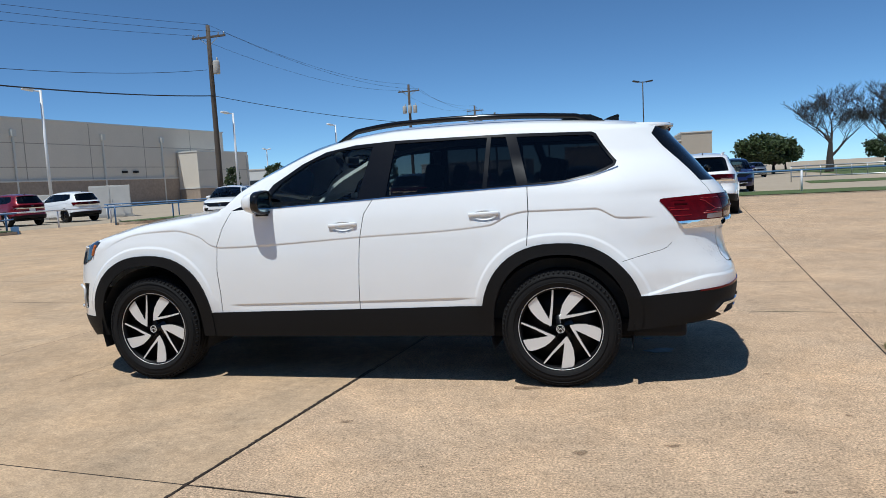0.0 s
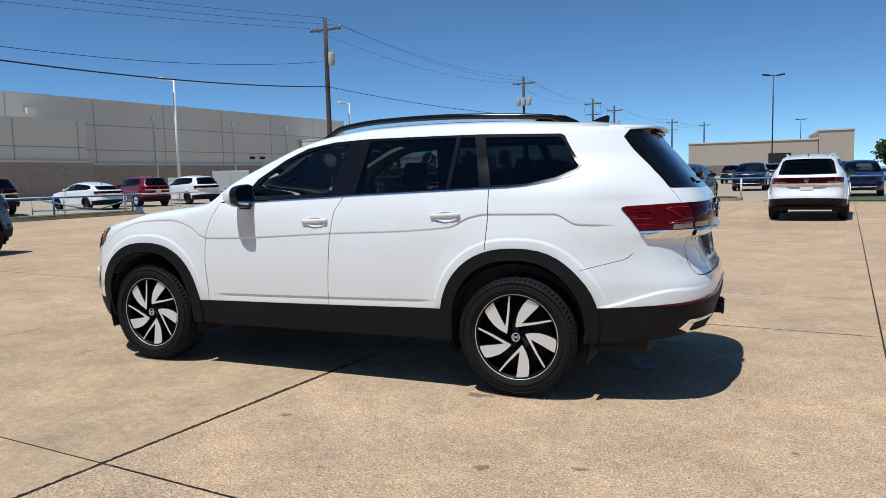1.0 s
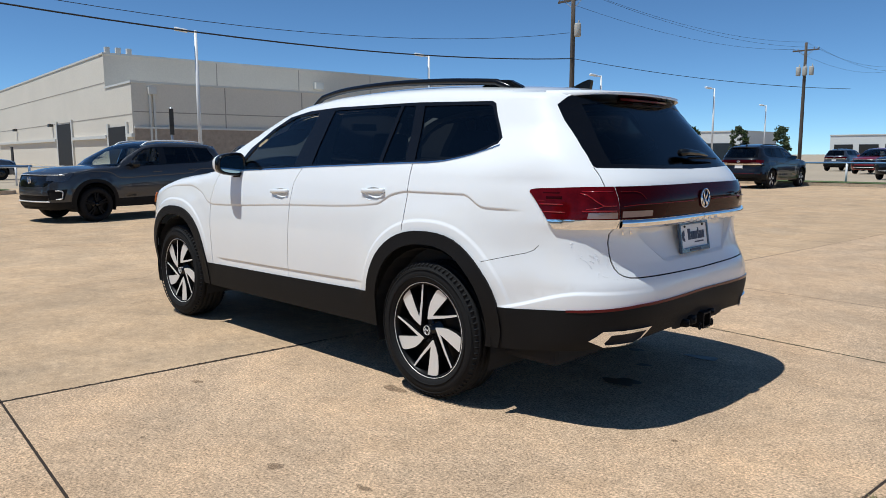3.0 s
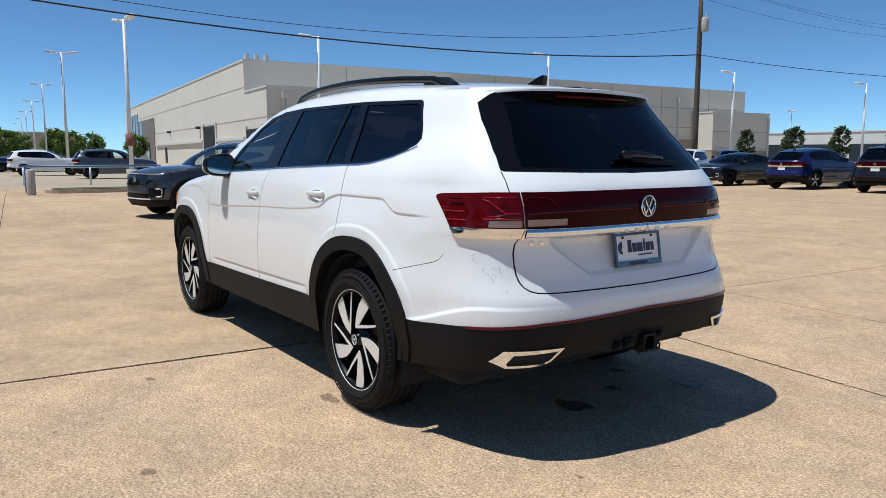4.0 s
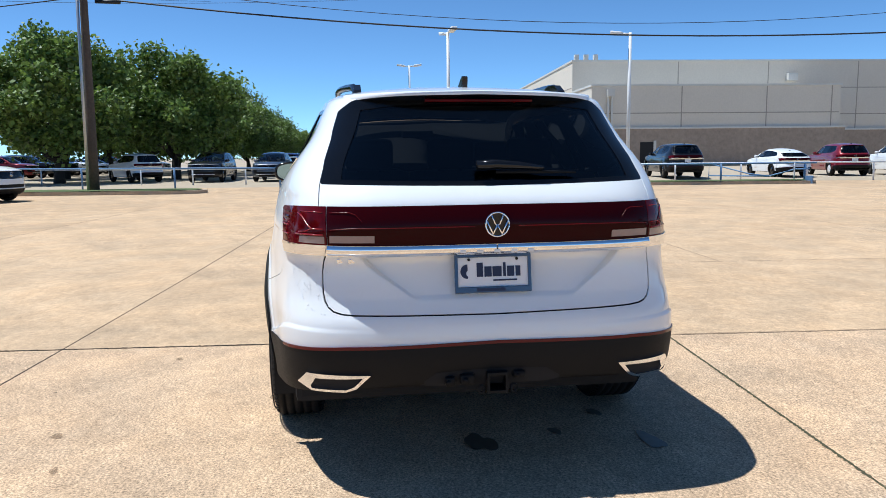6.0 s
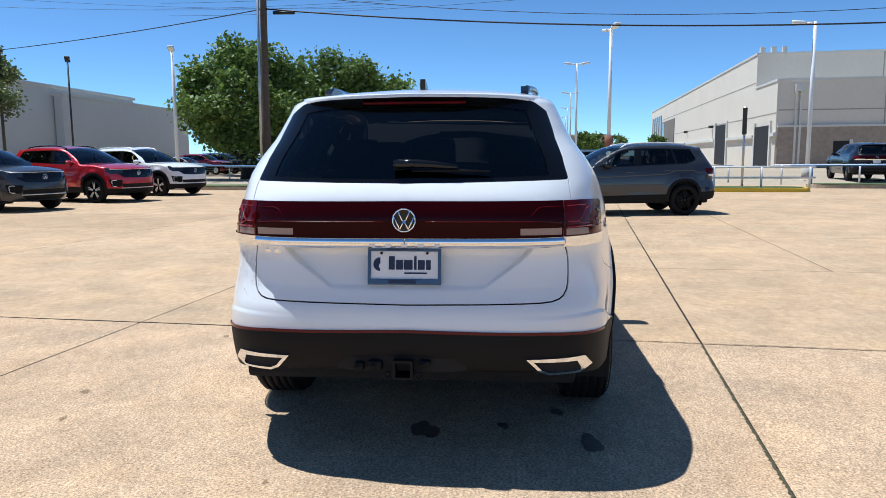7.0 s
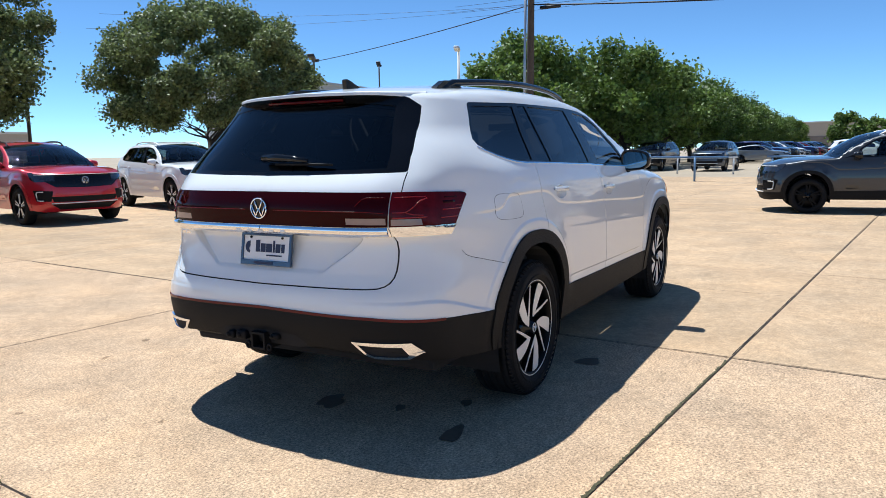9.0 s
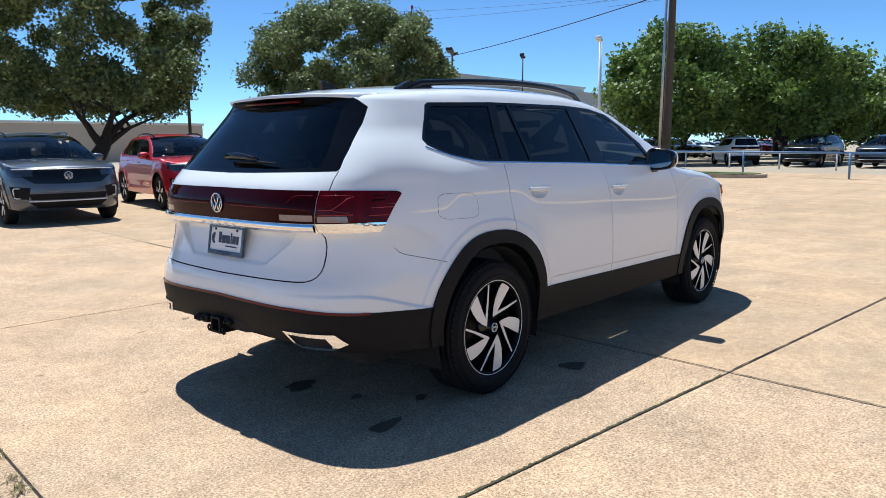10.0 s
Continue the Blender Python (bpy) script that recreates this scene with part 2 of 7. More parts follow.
def belt(u, z):
    """The place on the left half of the body's skin."""
    u, z = np.asarray(u, float), np.asarray(z, float)
    r = EDGE(u)
    over = np.clip(z - (TOP(u) - r), 0, r)
    inset = r - np.sqrt(np.maximum(r * r - over * over, 0))
    lean = 1 - 0.045 * sstep(0.3, -0.9, u) * sstep(1.15, 1.5, z)
    w = HALF(z) * lean
    bulge = np.zeros_like(w)
    for hub in (-HUB, HUB):
        q = ((np.abs(u - hub) / 0.505) ** 2.35 + (np.abs(z - AXLE) / 0.548) ** 2.35) ** (1 / 2.35)
        bulge += (0.006 * (1 - sstep(1.085, 1.12, q)) + 0.008 * (1 - sstep(1.05, 1.30, q))) * sstep(0.42, 0.60, z)
    e = z - CREASE(u)
    fade = sstep(-1.95, -1.6, u) * (1 - sstep(1.95, 2.1, u))
    bulge -= (0.0050 + 0.0025 * sstep(0.95, 1.2, u)) * fade * sstep(-0.001, 0.012, -e) * np.exp(np.minimum(e, 0) / 0.09)
    s = SILL(u) + 0.055 - z
    fade = sstep(-0.85, -0.72, u) * (1 - sstep(0.80, 0.98, u))
    bulge -= 0.008 * fade * sstep(-0.001, 0.011, s) * np.exp(-np.maximum(s, 0) / 0.06)
    lip = 0.588 + 0.11 * sstep(1.93, 2.35, u)
    bulge += 0.013 * sstep(1.93, 2.06, u) * sstep(-0.002, 0.020, lip - z)
    w = w + bulge - inset
    x, y = u.copy(), -w
    for x0, end, expo, sign in ((X0R, REAR(z), ROUND(z), 1.0), (X0F, NOSE(z), 3.0 + 0 * z, -1.0)):
        t = np.clip(sign * (u - x0) / SPAN, 0, 1) * math.pi / 2
        on = sign * (u - x0) > 0
        a = np.abs(end - x0) - inset
        k = (np.abs(np.sin(t)) ** expo + np.abs(np.cos(t)) ** expo) ** (-1 / expo)
        x = np.where(on, x0 + sign * a * k * np.sin(t), x)
        y = np.where(on, -w * k * np.cos(t), y)
    y = y * taper(x, z)
    # hollow in the tailgate round the plate, deeper towards its top
    h = sstep(0.0, 0.022, GATE_DIP(z) + y) * sstep(0.797, 0.822, z) * (1 - sstep(0.984, 0.991, z))
    x = x - np.where(u > X0R + 0.5 * SPAN, h * (0.006 + 0.22 * np.clip(z - 0.80, 0, 0.21)), 0)
    return np.stack([x, y, z], -1)


def belt_normal(u, z, h=0.003):
    du = belt(u + h, z) - belt(u - h, z)
    dz = belt(u, z + h) - belt(u, z - h)
    n = np.cross(du, dz)
    return n / np.maximum(np.linalg.norm(n, axis=-1, keepdims=True), 1e-9)


def sx(x, z):
    """The belt point with that x on the flank, as (u, z)."""
    for x0, end, expo, sign in ((X0R, float(REAR(z)), float(ROUND(z)), 1.0), (X0F, float(NOSE(z)), 3.0, -1.0)):
        if sign * (x - x0) > 0:
            q = min(sign * (x - x0) / abs(end - x0), 0.9999)
            return (x0 + sign * SPAN * math.atan2(q, (1 - q ** expo) ** (1 / expo)) * 2 / math.pi, z)
    return (x, z)


def sy(y, z, front=False):
    """The belt point with that half-width at the tail, or the nose, as (u, z)."""
    x0, expo, sign = (X0F, 3.0, -1.0) if front else (X0R, float(ROUND(z)), 1.0)
    q = min(abs(y) / float(HALF(z) * taper(0.0 if front else 2.3, z)), 0.9999)
    return (x0 + sign * SPAN * math.atan2((1 - q ** expo) ** (1 / expo), q) * 2 / math.pi, z)


def inside(poly, px, pz):
    p = np.array(poly)
    c = np.zeros(len(px), bool)
    for (ax, az), (bx, bz) in zip(p, np.roll(p, -1, 0)):
        hit = ((az > pz) != (bz > pz)) & (px < (bx - ax) * (pz - az) / (bz - az + 1e-12) + ax)
        c ^= hit
    return c


def arch(hub, a, b, low, n=2.35, count=26):
    """A wheel arch's outline in (u, z), flat below at z = low."""
    out = []
    for k in range(count + 1):
        t = math.pi * k / count
        c, s = math.cos(t), math.sin(t)
        out.append((hub - a * math.copysign(abs(c) ** (2 / n), c), AXLE + b * abs(s) ** (2 / n)))
    return [(hub - a, low)] + out + [(hub + a, low)]


def strip(pts, w):
    """A thin band about a line in (u, z)."""
    p = np.array(pts, float)
    d = np.gradient(p, axis=0)
    n = np.stack([-d[:, 1], d[:, 0]], -1)
    n /= np.linalg.norm(n, axis=1, keepdims=True)
    return [tuple(q) for q in p + n * w / 2] + [tuple(q) for q in (p - n * w / 2)[::-1]]


def resample(poly, step):
    out = []
    for a, b in zip(poly, poly[1:] + poly[:1]):
        n = max(1, int(math.hypot(b[0] - a[0], b[1] - a[1]) / step))
        out += [(a[0] + (b[0] - a[0]) * k / n, a[1] + (b[1] - a[1]) * k / n) for k in range(n)]
    return out


UC = X0R + SPAN
GATE_SEAM = ((0.684, 0.99), (0.694, 0.96), (0.700, 0.92), (0.701, 0.87), (0.699, 0.83), (0.693, 0.80), (0.680, 0.777), (0.660, 0.762), (0.63, 0.753), (0.58, 0.749), (0.45, 0.747), (0.3, 0.745), (0.15, 0.743))
HANDLES = ((0.055, 1.082), (1.03, 1.117))
UN = X0F - SPAN


def body_regions(hero):
    """The outlines of the skin's panels in (u, z), first match wins: name, outline, how far it stands proud."""
    R = []
    R.append(("hole", arch(-HUB, 0.425, 0.475, 0.0), 0))
    R.append(("hole", arch(HUB, 0.425, 0.475, 0.0), 0))
    if hero:
        for hx, hz in HANDLES:
            R.append(("hole", [(hx + 0.084 * math.cos(t), hz - 0.008 + 0.038 * math.sin(t)) for t in [2 * math.pi * k / 24 for k in range(24)]], 0))
    if not hero:
        R.append(("lower_grille", [sy(0.66, 0.455, True), sy(0.50, 0.33, True), (UN - 0.1, 0.33), (UN - 0.1, 0.455)], -0.01))
    R.append(("fender_flare", arch(-HUB, 0.515, 0.545, 0.30), 0.012))
    R.append(("quarter_flare", arch(HUB, 0.505, 0.548, 0.30), 0.012))
    R.append(("sill_cladding", [(-1.2, 0.28)] + [(x, float(SILL(x))) for x in np.linspace(-1.2, 1.2, 12)] + [(1.2, 0.28)], 0.006))
    edge = [sx(1.9, 0.578), sx(2.1, 0.585), sx(2.3, 0.60), sy(0.81, 0.612), sy(0.6, 0.628), (UC + 0.1, 0.638)]
    R.append(("reflector_strip", [sx(2.34, 0.605), sy(0.81, 0.612), sy(0.6, 0.628), (UC + 0.1, 0.638), (UC + 0.1, 0.625), sy(0.6, 0.615), sy(0.81, 0.599), sx(2.34, 0.594)], 0.006))
    R.append(("rear_cladding", edge + [(UC + 0.1, 0.2), (1.9, 0.2)], 0.003))
    R.append(("front_cladding", [(-1.85, 0.2), (-1.85, 0.47), sx(-2.1, 0.465), sy(0.7, 0.46, True), (UN - 0.1, 0.46), (UN - 0.1, 0.2)], 0.004))
    # tail
    R.append(("clear_lens", [sy(0.785, 1.062), sy(0.755, 1.063), sy(0.685, 1.064), sy(0.685, 1.036), sy(0.755, 1.035), sy(0.790, 1.035)], 0.006))
    R.append(("gate_lens", [sy(0.665, 1.069), sy(0.490, 1.070), sy(0.490, 1.042), sy(0.665, 1.040)], 0.006))
    R.append(("tail_lamp", [sx(2.112, 1.156), sx(2.118, 1.166), sx(2.14, 1.171), sx(2.3, 1.178), sy(0.755, 1.181), sy(0.676, 1.182), sy(0.676, 1.031), sy(0.755, 1.030), sx(2.3, 1.029), sx(2.215, 1.027)], 0.006))
    R.append(("light_band", [sy(0.672, 1.182), sy(0.4, 1.183), (UC + 0.1, 1.184), (UC + 0.1, 1.031), sy(0.4, 1.031), sy(0.672, 1.031)], 0.006))
    R.append(("chrome_corner", [sx(2.215, 1.027), sx(2.3, 1.029), sy(0.755, 1.030), sy(0.676, 1.031), sy(0.684, 0.992), sy(0.74, 0.990), sx(2.34, 0.987), sx(2.25, 0.984)], 0.012))
    R.append(("chrome_bar", [sy(0.672, 1.031), sy(0.4, 1.031), (UC + 0.1, 1.031), (UC + 0.1, 0.994), sy(0.4, 0.993), sy(0.682, 0.992)], 0.014))
    R.append(("rear_window", [sy(0.52, 1.585), sy(0.565, 1.45), sy(0.615, 1.290), sy(0.3, 1.280), (UC + 0.1, 1.276), (UC + 0.1, 1.612), sy(0.35, 1.604)], -0.004))
    R.append(("window_surround", [sy(0.615, 1.585), sy(0.643, 1.50), sy(0.668, 1.41), sy(0.689, 1.33), sy(0.702, 1.278), sy(0.694, 1.270), sy(0.3, 1.262), (UC + 0.1, 1.258), (UC + 0.1, 1.70), sy(0.35, 1.70), sy(0.56, 1.625)], -0.001))
    if hero:
        seams = [[(-0.80, 1.205), (-0.86, 1.10), (-0.905, 0.98), (-0.915, 0.80), (-0.90, 0.64), (-0.897, 0.505)],
                 [(0.262, 1.249), (0.205, 1.158), (0.172, 0.971), (0.156, 0.705), (0.142, 0.36)],
                 [(1.305, 1.285), (1.312, 1.13), (1.30, 0.915)],
                 [sx(1.885, 0.80), sx(2.0, 0.83), sx(2.12, 0.86), sx(2.155, 0.875), sx(2.18, 0.90)],
                 [sy(0.702, 1.274), sy(0.706, 1.23), sy(0.709, 1.183)],
                 [sy(*p) for p in GATE_SEAM] + [(UC + 0.1, 0.741)]]
        for k, s in enumerate(seams):
            R.append(("panel_gap%d" % k, strip(s, (0.0055, 0.0055, 0.0055, 0.003, 0.0045, 0.0065)[k]), -0.006))
    # side glass
    R.append(("front_window", [(-0.575, 1.232), (0.155, 1.262), (0.228, 1.612), (-0.02, 1.598), (-0.23, 1.528), (-0.43, 1.402)], -0.006))
    R.append(("rear_door_window", [(0.355, 1.272), (0.39, 1.622), (1.03, 1.622), (1.015, 1.292)], -0.006))
    R.append(("vent_window", [(1.045, 1.294), (1.058, 1.622), (1.155, 1.618), (1.24, 1.302)], -0.006))
    R.append(("quarter_window", [(1.31, 1.306), (1.225, 1.614), (1.69, 1.600), (1.735, 1.588), (1.765, 1.56), (1.884, 1.425), (1.885, 1.410), (1.872, 1.400), (1.72, 1.350), (1.54, 1.314)], -0.006))
    lower = [(-0.62, 1.218), (0.16, 1.248), (0.355, 1.258), (1.25, 1.288), (1.42, 1.292), (1.53, 1.30), (1.62, 1.314), (1.72, 1.334), (1.82, 1.364), (1.892, 1.390), (1.914, 1.42)]
    R.append(("belt_trim", strip([sx(*p) for p in lower[:-2] + [(1.872, 1.382)]], 0.0075), 0.003))
    R.append(("pillar_trim", lower + [(1.80, 1.56), (1.765, 1.604), (1.715, 1.618), (1.2, 1.636), (0.4, 1.642), (0.1, 1.63), (-0.12, 1.595), (-0.30, 1.516), (-0.50, 1.388)], -0.001))
    R.append(("mirror_base", [(-0.80, 1.217), (-0.62, 1.226), (-0.60, 1.29)], 0.0))
    # nose
    if not hero:
        R.append(("headlight", [sx(-1.95, 1.015), sx(-2.03, 0.93), sy(0.84, 0.875, True), sy(0.57, 0.875, True), sy(0.56, 0.975, True), sy(0.84, 0.995, True), sx(-2.0, 1.02)], 0.004))
        R.append(("front_grille", [sy(0.56, 0.985, True), sy(0.575, 0.875, True), sy(0.74, 0.875, True), sy(0.56, 0.765, True), (UN - 0.1, 0.75), (UN - 0.1, 0.985)], -0.012))
    R.append(("headlight", [sx(-1.92, 1.03), sx(-2.02, 0.90), sy(0.86, 0.86, True), sy(0.52, 0.86, True), sy(0.50, 0.985, True), sy(0.86, 1.0, True), sx(-2.0, 1.035)], 0.004))
    R.append(("front_grille", [sy(0.50, 0.985, True), sy(0.52, 0.86, True), sy(0.58, 0.80, True), (UN - 0.1, 0.76), (UN - 0.1, 0.985)], -0.012))
    R.append(("lower_grille", [sy(0.66, 0.60, True), sy(0.62, 0.50, True), (UN - 0.1, 0.49), (UN - 0.1, 0.60)], -0.02))
    R.append(("air_inlet", [sx(-2.06, 0.72), sx(-2.12, 0.52), sy(0.66, 0.51, True), sy(0.62, 0.70, True)], -0.015))
    # painted panels
    R.append(("front_door", [(-0.902, 1.25), (-0.902, 0.3), (0.15, 0.3), (0.156, 0.705), (0.172, 0.971), (0.205, 1.158), (0.262, 1.249), (0.262, 1.30), (-0.7, 1.30)], 0))
    R.append(("rear_door", [(0.15, 0.3), (0.156, 0.705), (0.172, 0.971), (0.205, 1.158), (0.262, 1.249), (0.262, 1.30), (1.305, 1.30), (1.312, 1.13), (1.30, 0.915), (1.30, 0.3)], 0))
    R.append(("fender", [(-0.902, 0.2), (-0.902, 1.25), (-1.9, 1.25), (-1.85, 0.2)], 0))
    R.append(("front_bumper", [(-1.85, 0.2), (-1.9, 1.25), (UN - 0.1, 1.25), (UN - 0.1, 0.2)], 0))
    R.append(("tailgate", [sy(0.702, 1.29), sy(0.706, 1.23), sy(0.709, 1.183), sy(0.674, 1.181), *[sy(*p) for p in GATE_SEAM], (UC + 0.1, 0.741), (UC + 0.1, 1.40), sy(0.5, 1.40)], 0))
    R.append(("rear_bumper", [sx(1.885, 0.80), sx(2.0, 0.83), sx(2.12, 0.86), sx(2.155, 0.875), sx(2.2, 0.90), sy(0.72, 0.80), (UC + 0.1, 0.80), (UC + 0.1, 0.4), (1.9, 0.4)], 0))
    R.append(("body_side", [(-3.2, 0.0), (-3.2, 2.0), (3.3, 2.0), (3.3, 0.0)], 0))
    return R


CENTRAL = {"reflector_strip", "rear_cladding", "front_cladding", "light_band", "chrome_bar", "rear_window", "window_surround", "front_grille", "lower_grille",
           "front_bumper", "tailgate", "rear_bumper", "panel_gap5"}


def skin(hero):
    """Cuts the belt into panels: name to (places, normals, triangles) of the left half."""
    from mathutils.geometry import delaunay_2d_cdt
    step = 0.04 if hero else 0.085
    R = body_regions(hero)
    low = pchip([UN, -2.3, -1.95, -1.0, -0.9, 1.0, 2.0, 2.3, 2.55, UC], [0.30, 0.29, 0.33, 0.33, 0.325, 0.335, 0.37, 0.40, 0.445, 0.50])
    us = np.linspace(UN, UC, 120 if hero else 60)
    outline = [(u, float(low(u))) for u in us] + [(u, float(TOP(u)) - 0.0005) for u in us[::-1]]
    pts, edges = [], []

    def add(poly, closed=True):
        i0 = len(pts)
        pts.extend(poly)
        n = len(poly)
        edges.extend((i0 + k, i0 + (k + 1) % n) for k in range(n if closed else n - 1))
    add(outline)
    for name, poly, off in R:
        if name != "body_side":
            add(resample([(min(max(p[0], UN), UC), p[1]) for p in poly], step))
    xs = np.linspace(-1.95, 2.05, 140 if hero else 50)
    for d in ((0.006, -0.001, -0.005, -0.009, -0.014, -0.026) if hero else (0.006, -0.006, -0.016)):
        add([(x, float(CREASE(x)) + d) for x in xs], False)
    if hero:
        for hub in (-HUB, HUB):
            for q in (1.08, 1.092, 1.102, 1.112, 1.125):
                add([p for p in arch(hub, 0.505 * q, 0.548 * q, 0.30, count=60) if p[1] > 0.58], False)
        xs = np.linspace(-0.86, 0.99, 80)
        for d in (0.059, 0.054, 0.050, 0.045, 0.038, 0.027):
            add([(x, float(SILL(x)) + d) for x in xs], False)
        us_ = np.linspace(1.92, UC - 0.02, 40)
        for d in (0.002, -0.006, -0.014, -0.021):
            add([(q, 0.588 + 0.11 * float(sstep(1.93, 2.35, q)) + d) for q in us_], False)
        for d in (-0.003, 0.008, 0.018, 0.026):
            add([sy(float(GATE_DIP(z)) - d, z) for z in np.linspace(0.982, 0.80 + d * 0.6, 14)] + [sy(y, 0.798 + d) for y in np.linspace(0.31 - d, 0.02, 9)], False)
    rng = np.random.default_rng(5)
    gu, gz = np.meshgrid(np.arange(UN, UC, step), np.arange(0.3, 1.74, step))
    g = np.stack([gu.ravel(), gz.ravel()], -1) + rng.uniform(-0.004, 0.004, (gu.size, 2))
    g = g[(g[:, 1] < TOP(g[:, 0]) - 0.01) & (g[:, 0] > UN + 0.01) & (g[:, 0] < UC - 0.01)]
    for d in (0.3, 0.55, 0.75, 0.9):
        zz = TOP(us) - EDGE(us) * (1 - d)
        g = np.vstack([g, np.stack([us, zz], -1)[1:-1]])
    fixed = np.array(pts)
    g = g[(np.abs(g[:, 1] - CREASE(g[:, 0]) + 0.01) > 0.030) | (g[:, 0] < -1.95) | (g[:, 0] > 2.05)]
    if hero:
        w = belt(g[:, 0], g[:, 1])
        g = g[~((w[:, 0] > 2.3) & (np.abs(GATE_DIP(w[:, 2]) + w[:, 1] - 0.01) < 0.03) & (w[:, 2] > 0.78) & (w[:, 2] < 1.01))]
        g = g[(np.abs(g[:, 1] - SILL(g[:, 0]) - 0.043) > 0.028) | (g[:, 0] < -0.9) | (g[:, 0] > 1.0)]
    keep = [np.min(np.abs(fixed[:, 0] - p[0]) + np.abs(fixed[:, 1] - p[1])) > step * 0.35 for p in g]
    pts.extend(map(tuple, g[keep]))
    verts, _, faces, *_ = delaunay_2d_cdt([Vector(p) for p in pts], edges, [], 0, 1e-5)
    V = np.array([tuple(v) for v in verts])
    F = np.array([f for f in faces if len(f) == 3])
    c = V[F].mean(1)
    area = (V[F[:, 1]] - V[F[:, 0]])[:, 0] * (V[F[:, 2]] - V[F[:, 0]])[:, 1] - (V[F[:, 1]] - V[F[:, 0]])[:, 1] * (V[F[:, 2]] - V[F[:, 0]])[:, 0]
    free = (np.abs(area) > 1e-9) & inside(outline, c[:, 0], c[:, 1])
    out = {}
    for name, poly, off in R:
        m = free & inside(poly, c[:, 0], c[:, 1])
        free &= ~m
        if name == "hole" or not m.any():
            continue
        f = F[m]
        ids, inv = np.unique(f, return_inverse=True)
        f = inv.reshape(f.shape)
        uv = V[ids]
        nrm = belt_normal(uv[:, 0], uv[:, 1])
        P = belt(uv[:, 0], uv[:, 1]) + nrm * off
        e = {}
        for t in f:
            for a, b in ((t[0], t[1]), (t[1], t[2]), (t[2], t[0])):
                e[(a, b)] = e.get((a, b), 0) + 1
        rim = [k for k in e if (k[1], k[0]) not in e and not (min(uv[k[0]][0], uv[k[1]][0]) > UC - 1e-4 or max(uv[k[0]][0], uv[k[1]][0]) < UN + 1e-4)]
        P, nrm, f = list(P), list(nrm), [tuple(t) for t in f]
        deep = 0.016
        for a, b in rim:
            i = len(P)
            s = np.cross(P[b] - P[a], nrm[a])
            s /= max(np.linalg.norm(s), 1e-9)
            P += [P[a], P[b], P[b] - nrm[b] * deep, P[a] - nrm[a] * deep]
            nrm += [s, s, s, s]
            f += [(i, i + 3, i + 2, i + 1)]
        if name in out:
            q = out[name]
            k = len(q[0])
            out[name] = (q[0] + P, q[1] + nrm, q[2] + [tuple(j + k for j in t) for t in f])
        else:
            out[name] = (P, nrm, f)
    return out


def coons(c0, c1, d0, d1, ns, nv, crown=0.0):
    """A patch between the edges c0(v), c1(v) and d0(s), d1(s), raised in the middle."""
    s, v = np.meshgrid(np.linspace(0, 1, ns), np.linspace(0, 1, nv), indexing="ij")
    s3, v3 = s[..., None], v[..., None]
    C0, C1 = c0(np.linspace(0, 1, nv))[None], c1(np.linspace(0, 1, nv))[None]
    D0, D1 = d0(np.linspace(0, 1, ns))[:, None], d1(np.linspace(0, 1, ns))[:, None]
    P = (1 - s3) * C0 + s3 * C1 + (1 - v3) * D0 + v3 * D1
    P = P - ((1 - s3) * (1 - v3) * C0[:, :1] + (1 - s3) * v3 * C0[:, -1:] + s3 * (1 - v3) * C1[:, :1] + s3 * v3 * C1[:, -1:])
    P[..., 2] += crown * np.sin(math.pi * s) * (1 - (2 * v - 1) ** 2)
    f = [(i * nv + j, i * nv + j + 1, (i + 1) * nv + j + 1, (i + 1) * nv + j) for i in range(ns - 1) for j in range(nv - 1)]
    return P.reshape(-1, 3), f


def flip(p):
    return p * np.array([1, -1, 1])


def edge_line(ua, ub):
    def left(q):
        u = ua + (ub - ua) * np.asarray(q)
        return belt(u, TOP(u) - 0.0005)
    return left, (lambda q: flip(left(q)))


def end_line(u0, uc):
    """The top edge right across the nose or the tail, left to right."""
    def f(q):
        q = np.asarray(q)
        left = q <= 0.5
        u = np.where(left, u0 + (uc - u0) * q * 2, u0 + (uc - u0) * (1 - q) * 2)
        p = belt(u, TOP(u) - 0.0005)
        return np.where(left[:, None], p, flip(p))
    return f


def cross_line(u, bow, rise):
    e = belt(np.array([u]), TOP(np.array([u])) - 0.0005)[0]

    def f(q):
        v = 2 * np.asarray(q) - 1
        return np.stack([e[0] - bow * (1 - v * v), e[1] * -v, e[2] + rise * (1 - v * v)], -1)
    return f


def caps(n):
    cowl, header = cross_line(-0.93, 0.16, 0.03), cross_line(-0.02, 0.12, 0.05)
    l, r = edge_line(-0.93, -1.85)
    hood = coons(cowl, end_line(-1.85, UN), l, r, n, n + 1, 0.02)
    l, r = edge_line(-0.93, -0.02)
    screen = coons(cowl, header, l, r, n, n + 1, 0.03)
    l, r = edge_line(-0.02, 2.02)
    roof = coons(header, end_line(2.02, UC), l, r, n + 6, n + 1, 0.03)
    return hood, screen, roof


SKINS = {}


def get_skin(hero):
    if hero not in SKINS:
        SKINS[hero] = (skin(hero), caps(24 if hero else 12))
    return SKINS[hero]


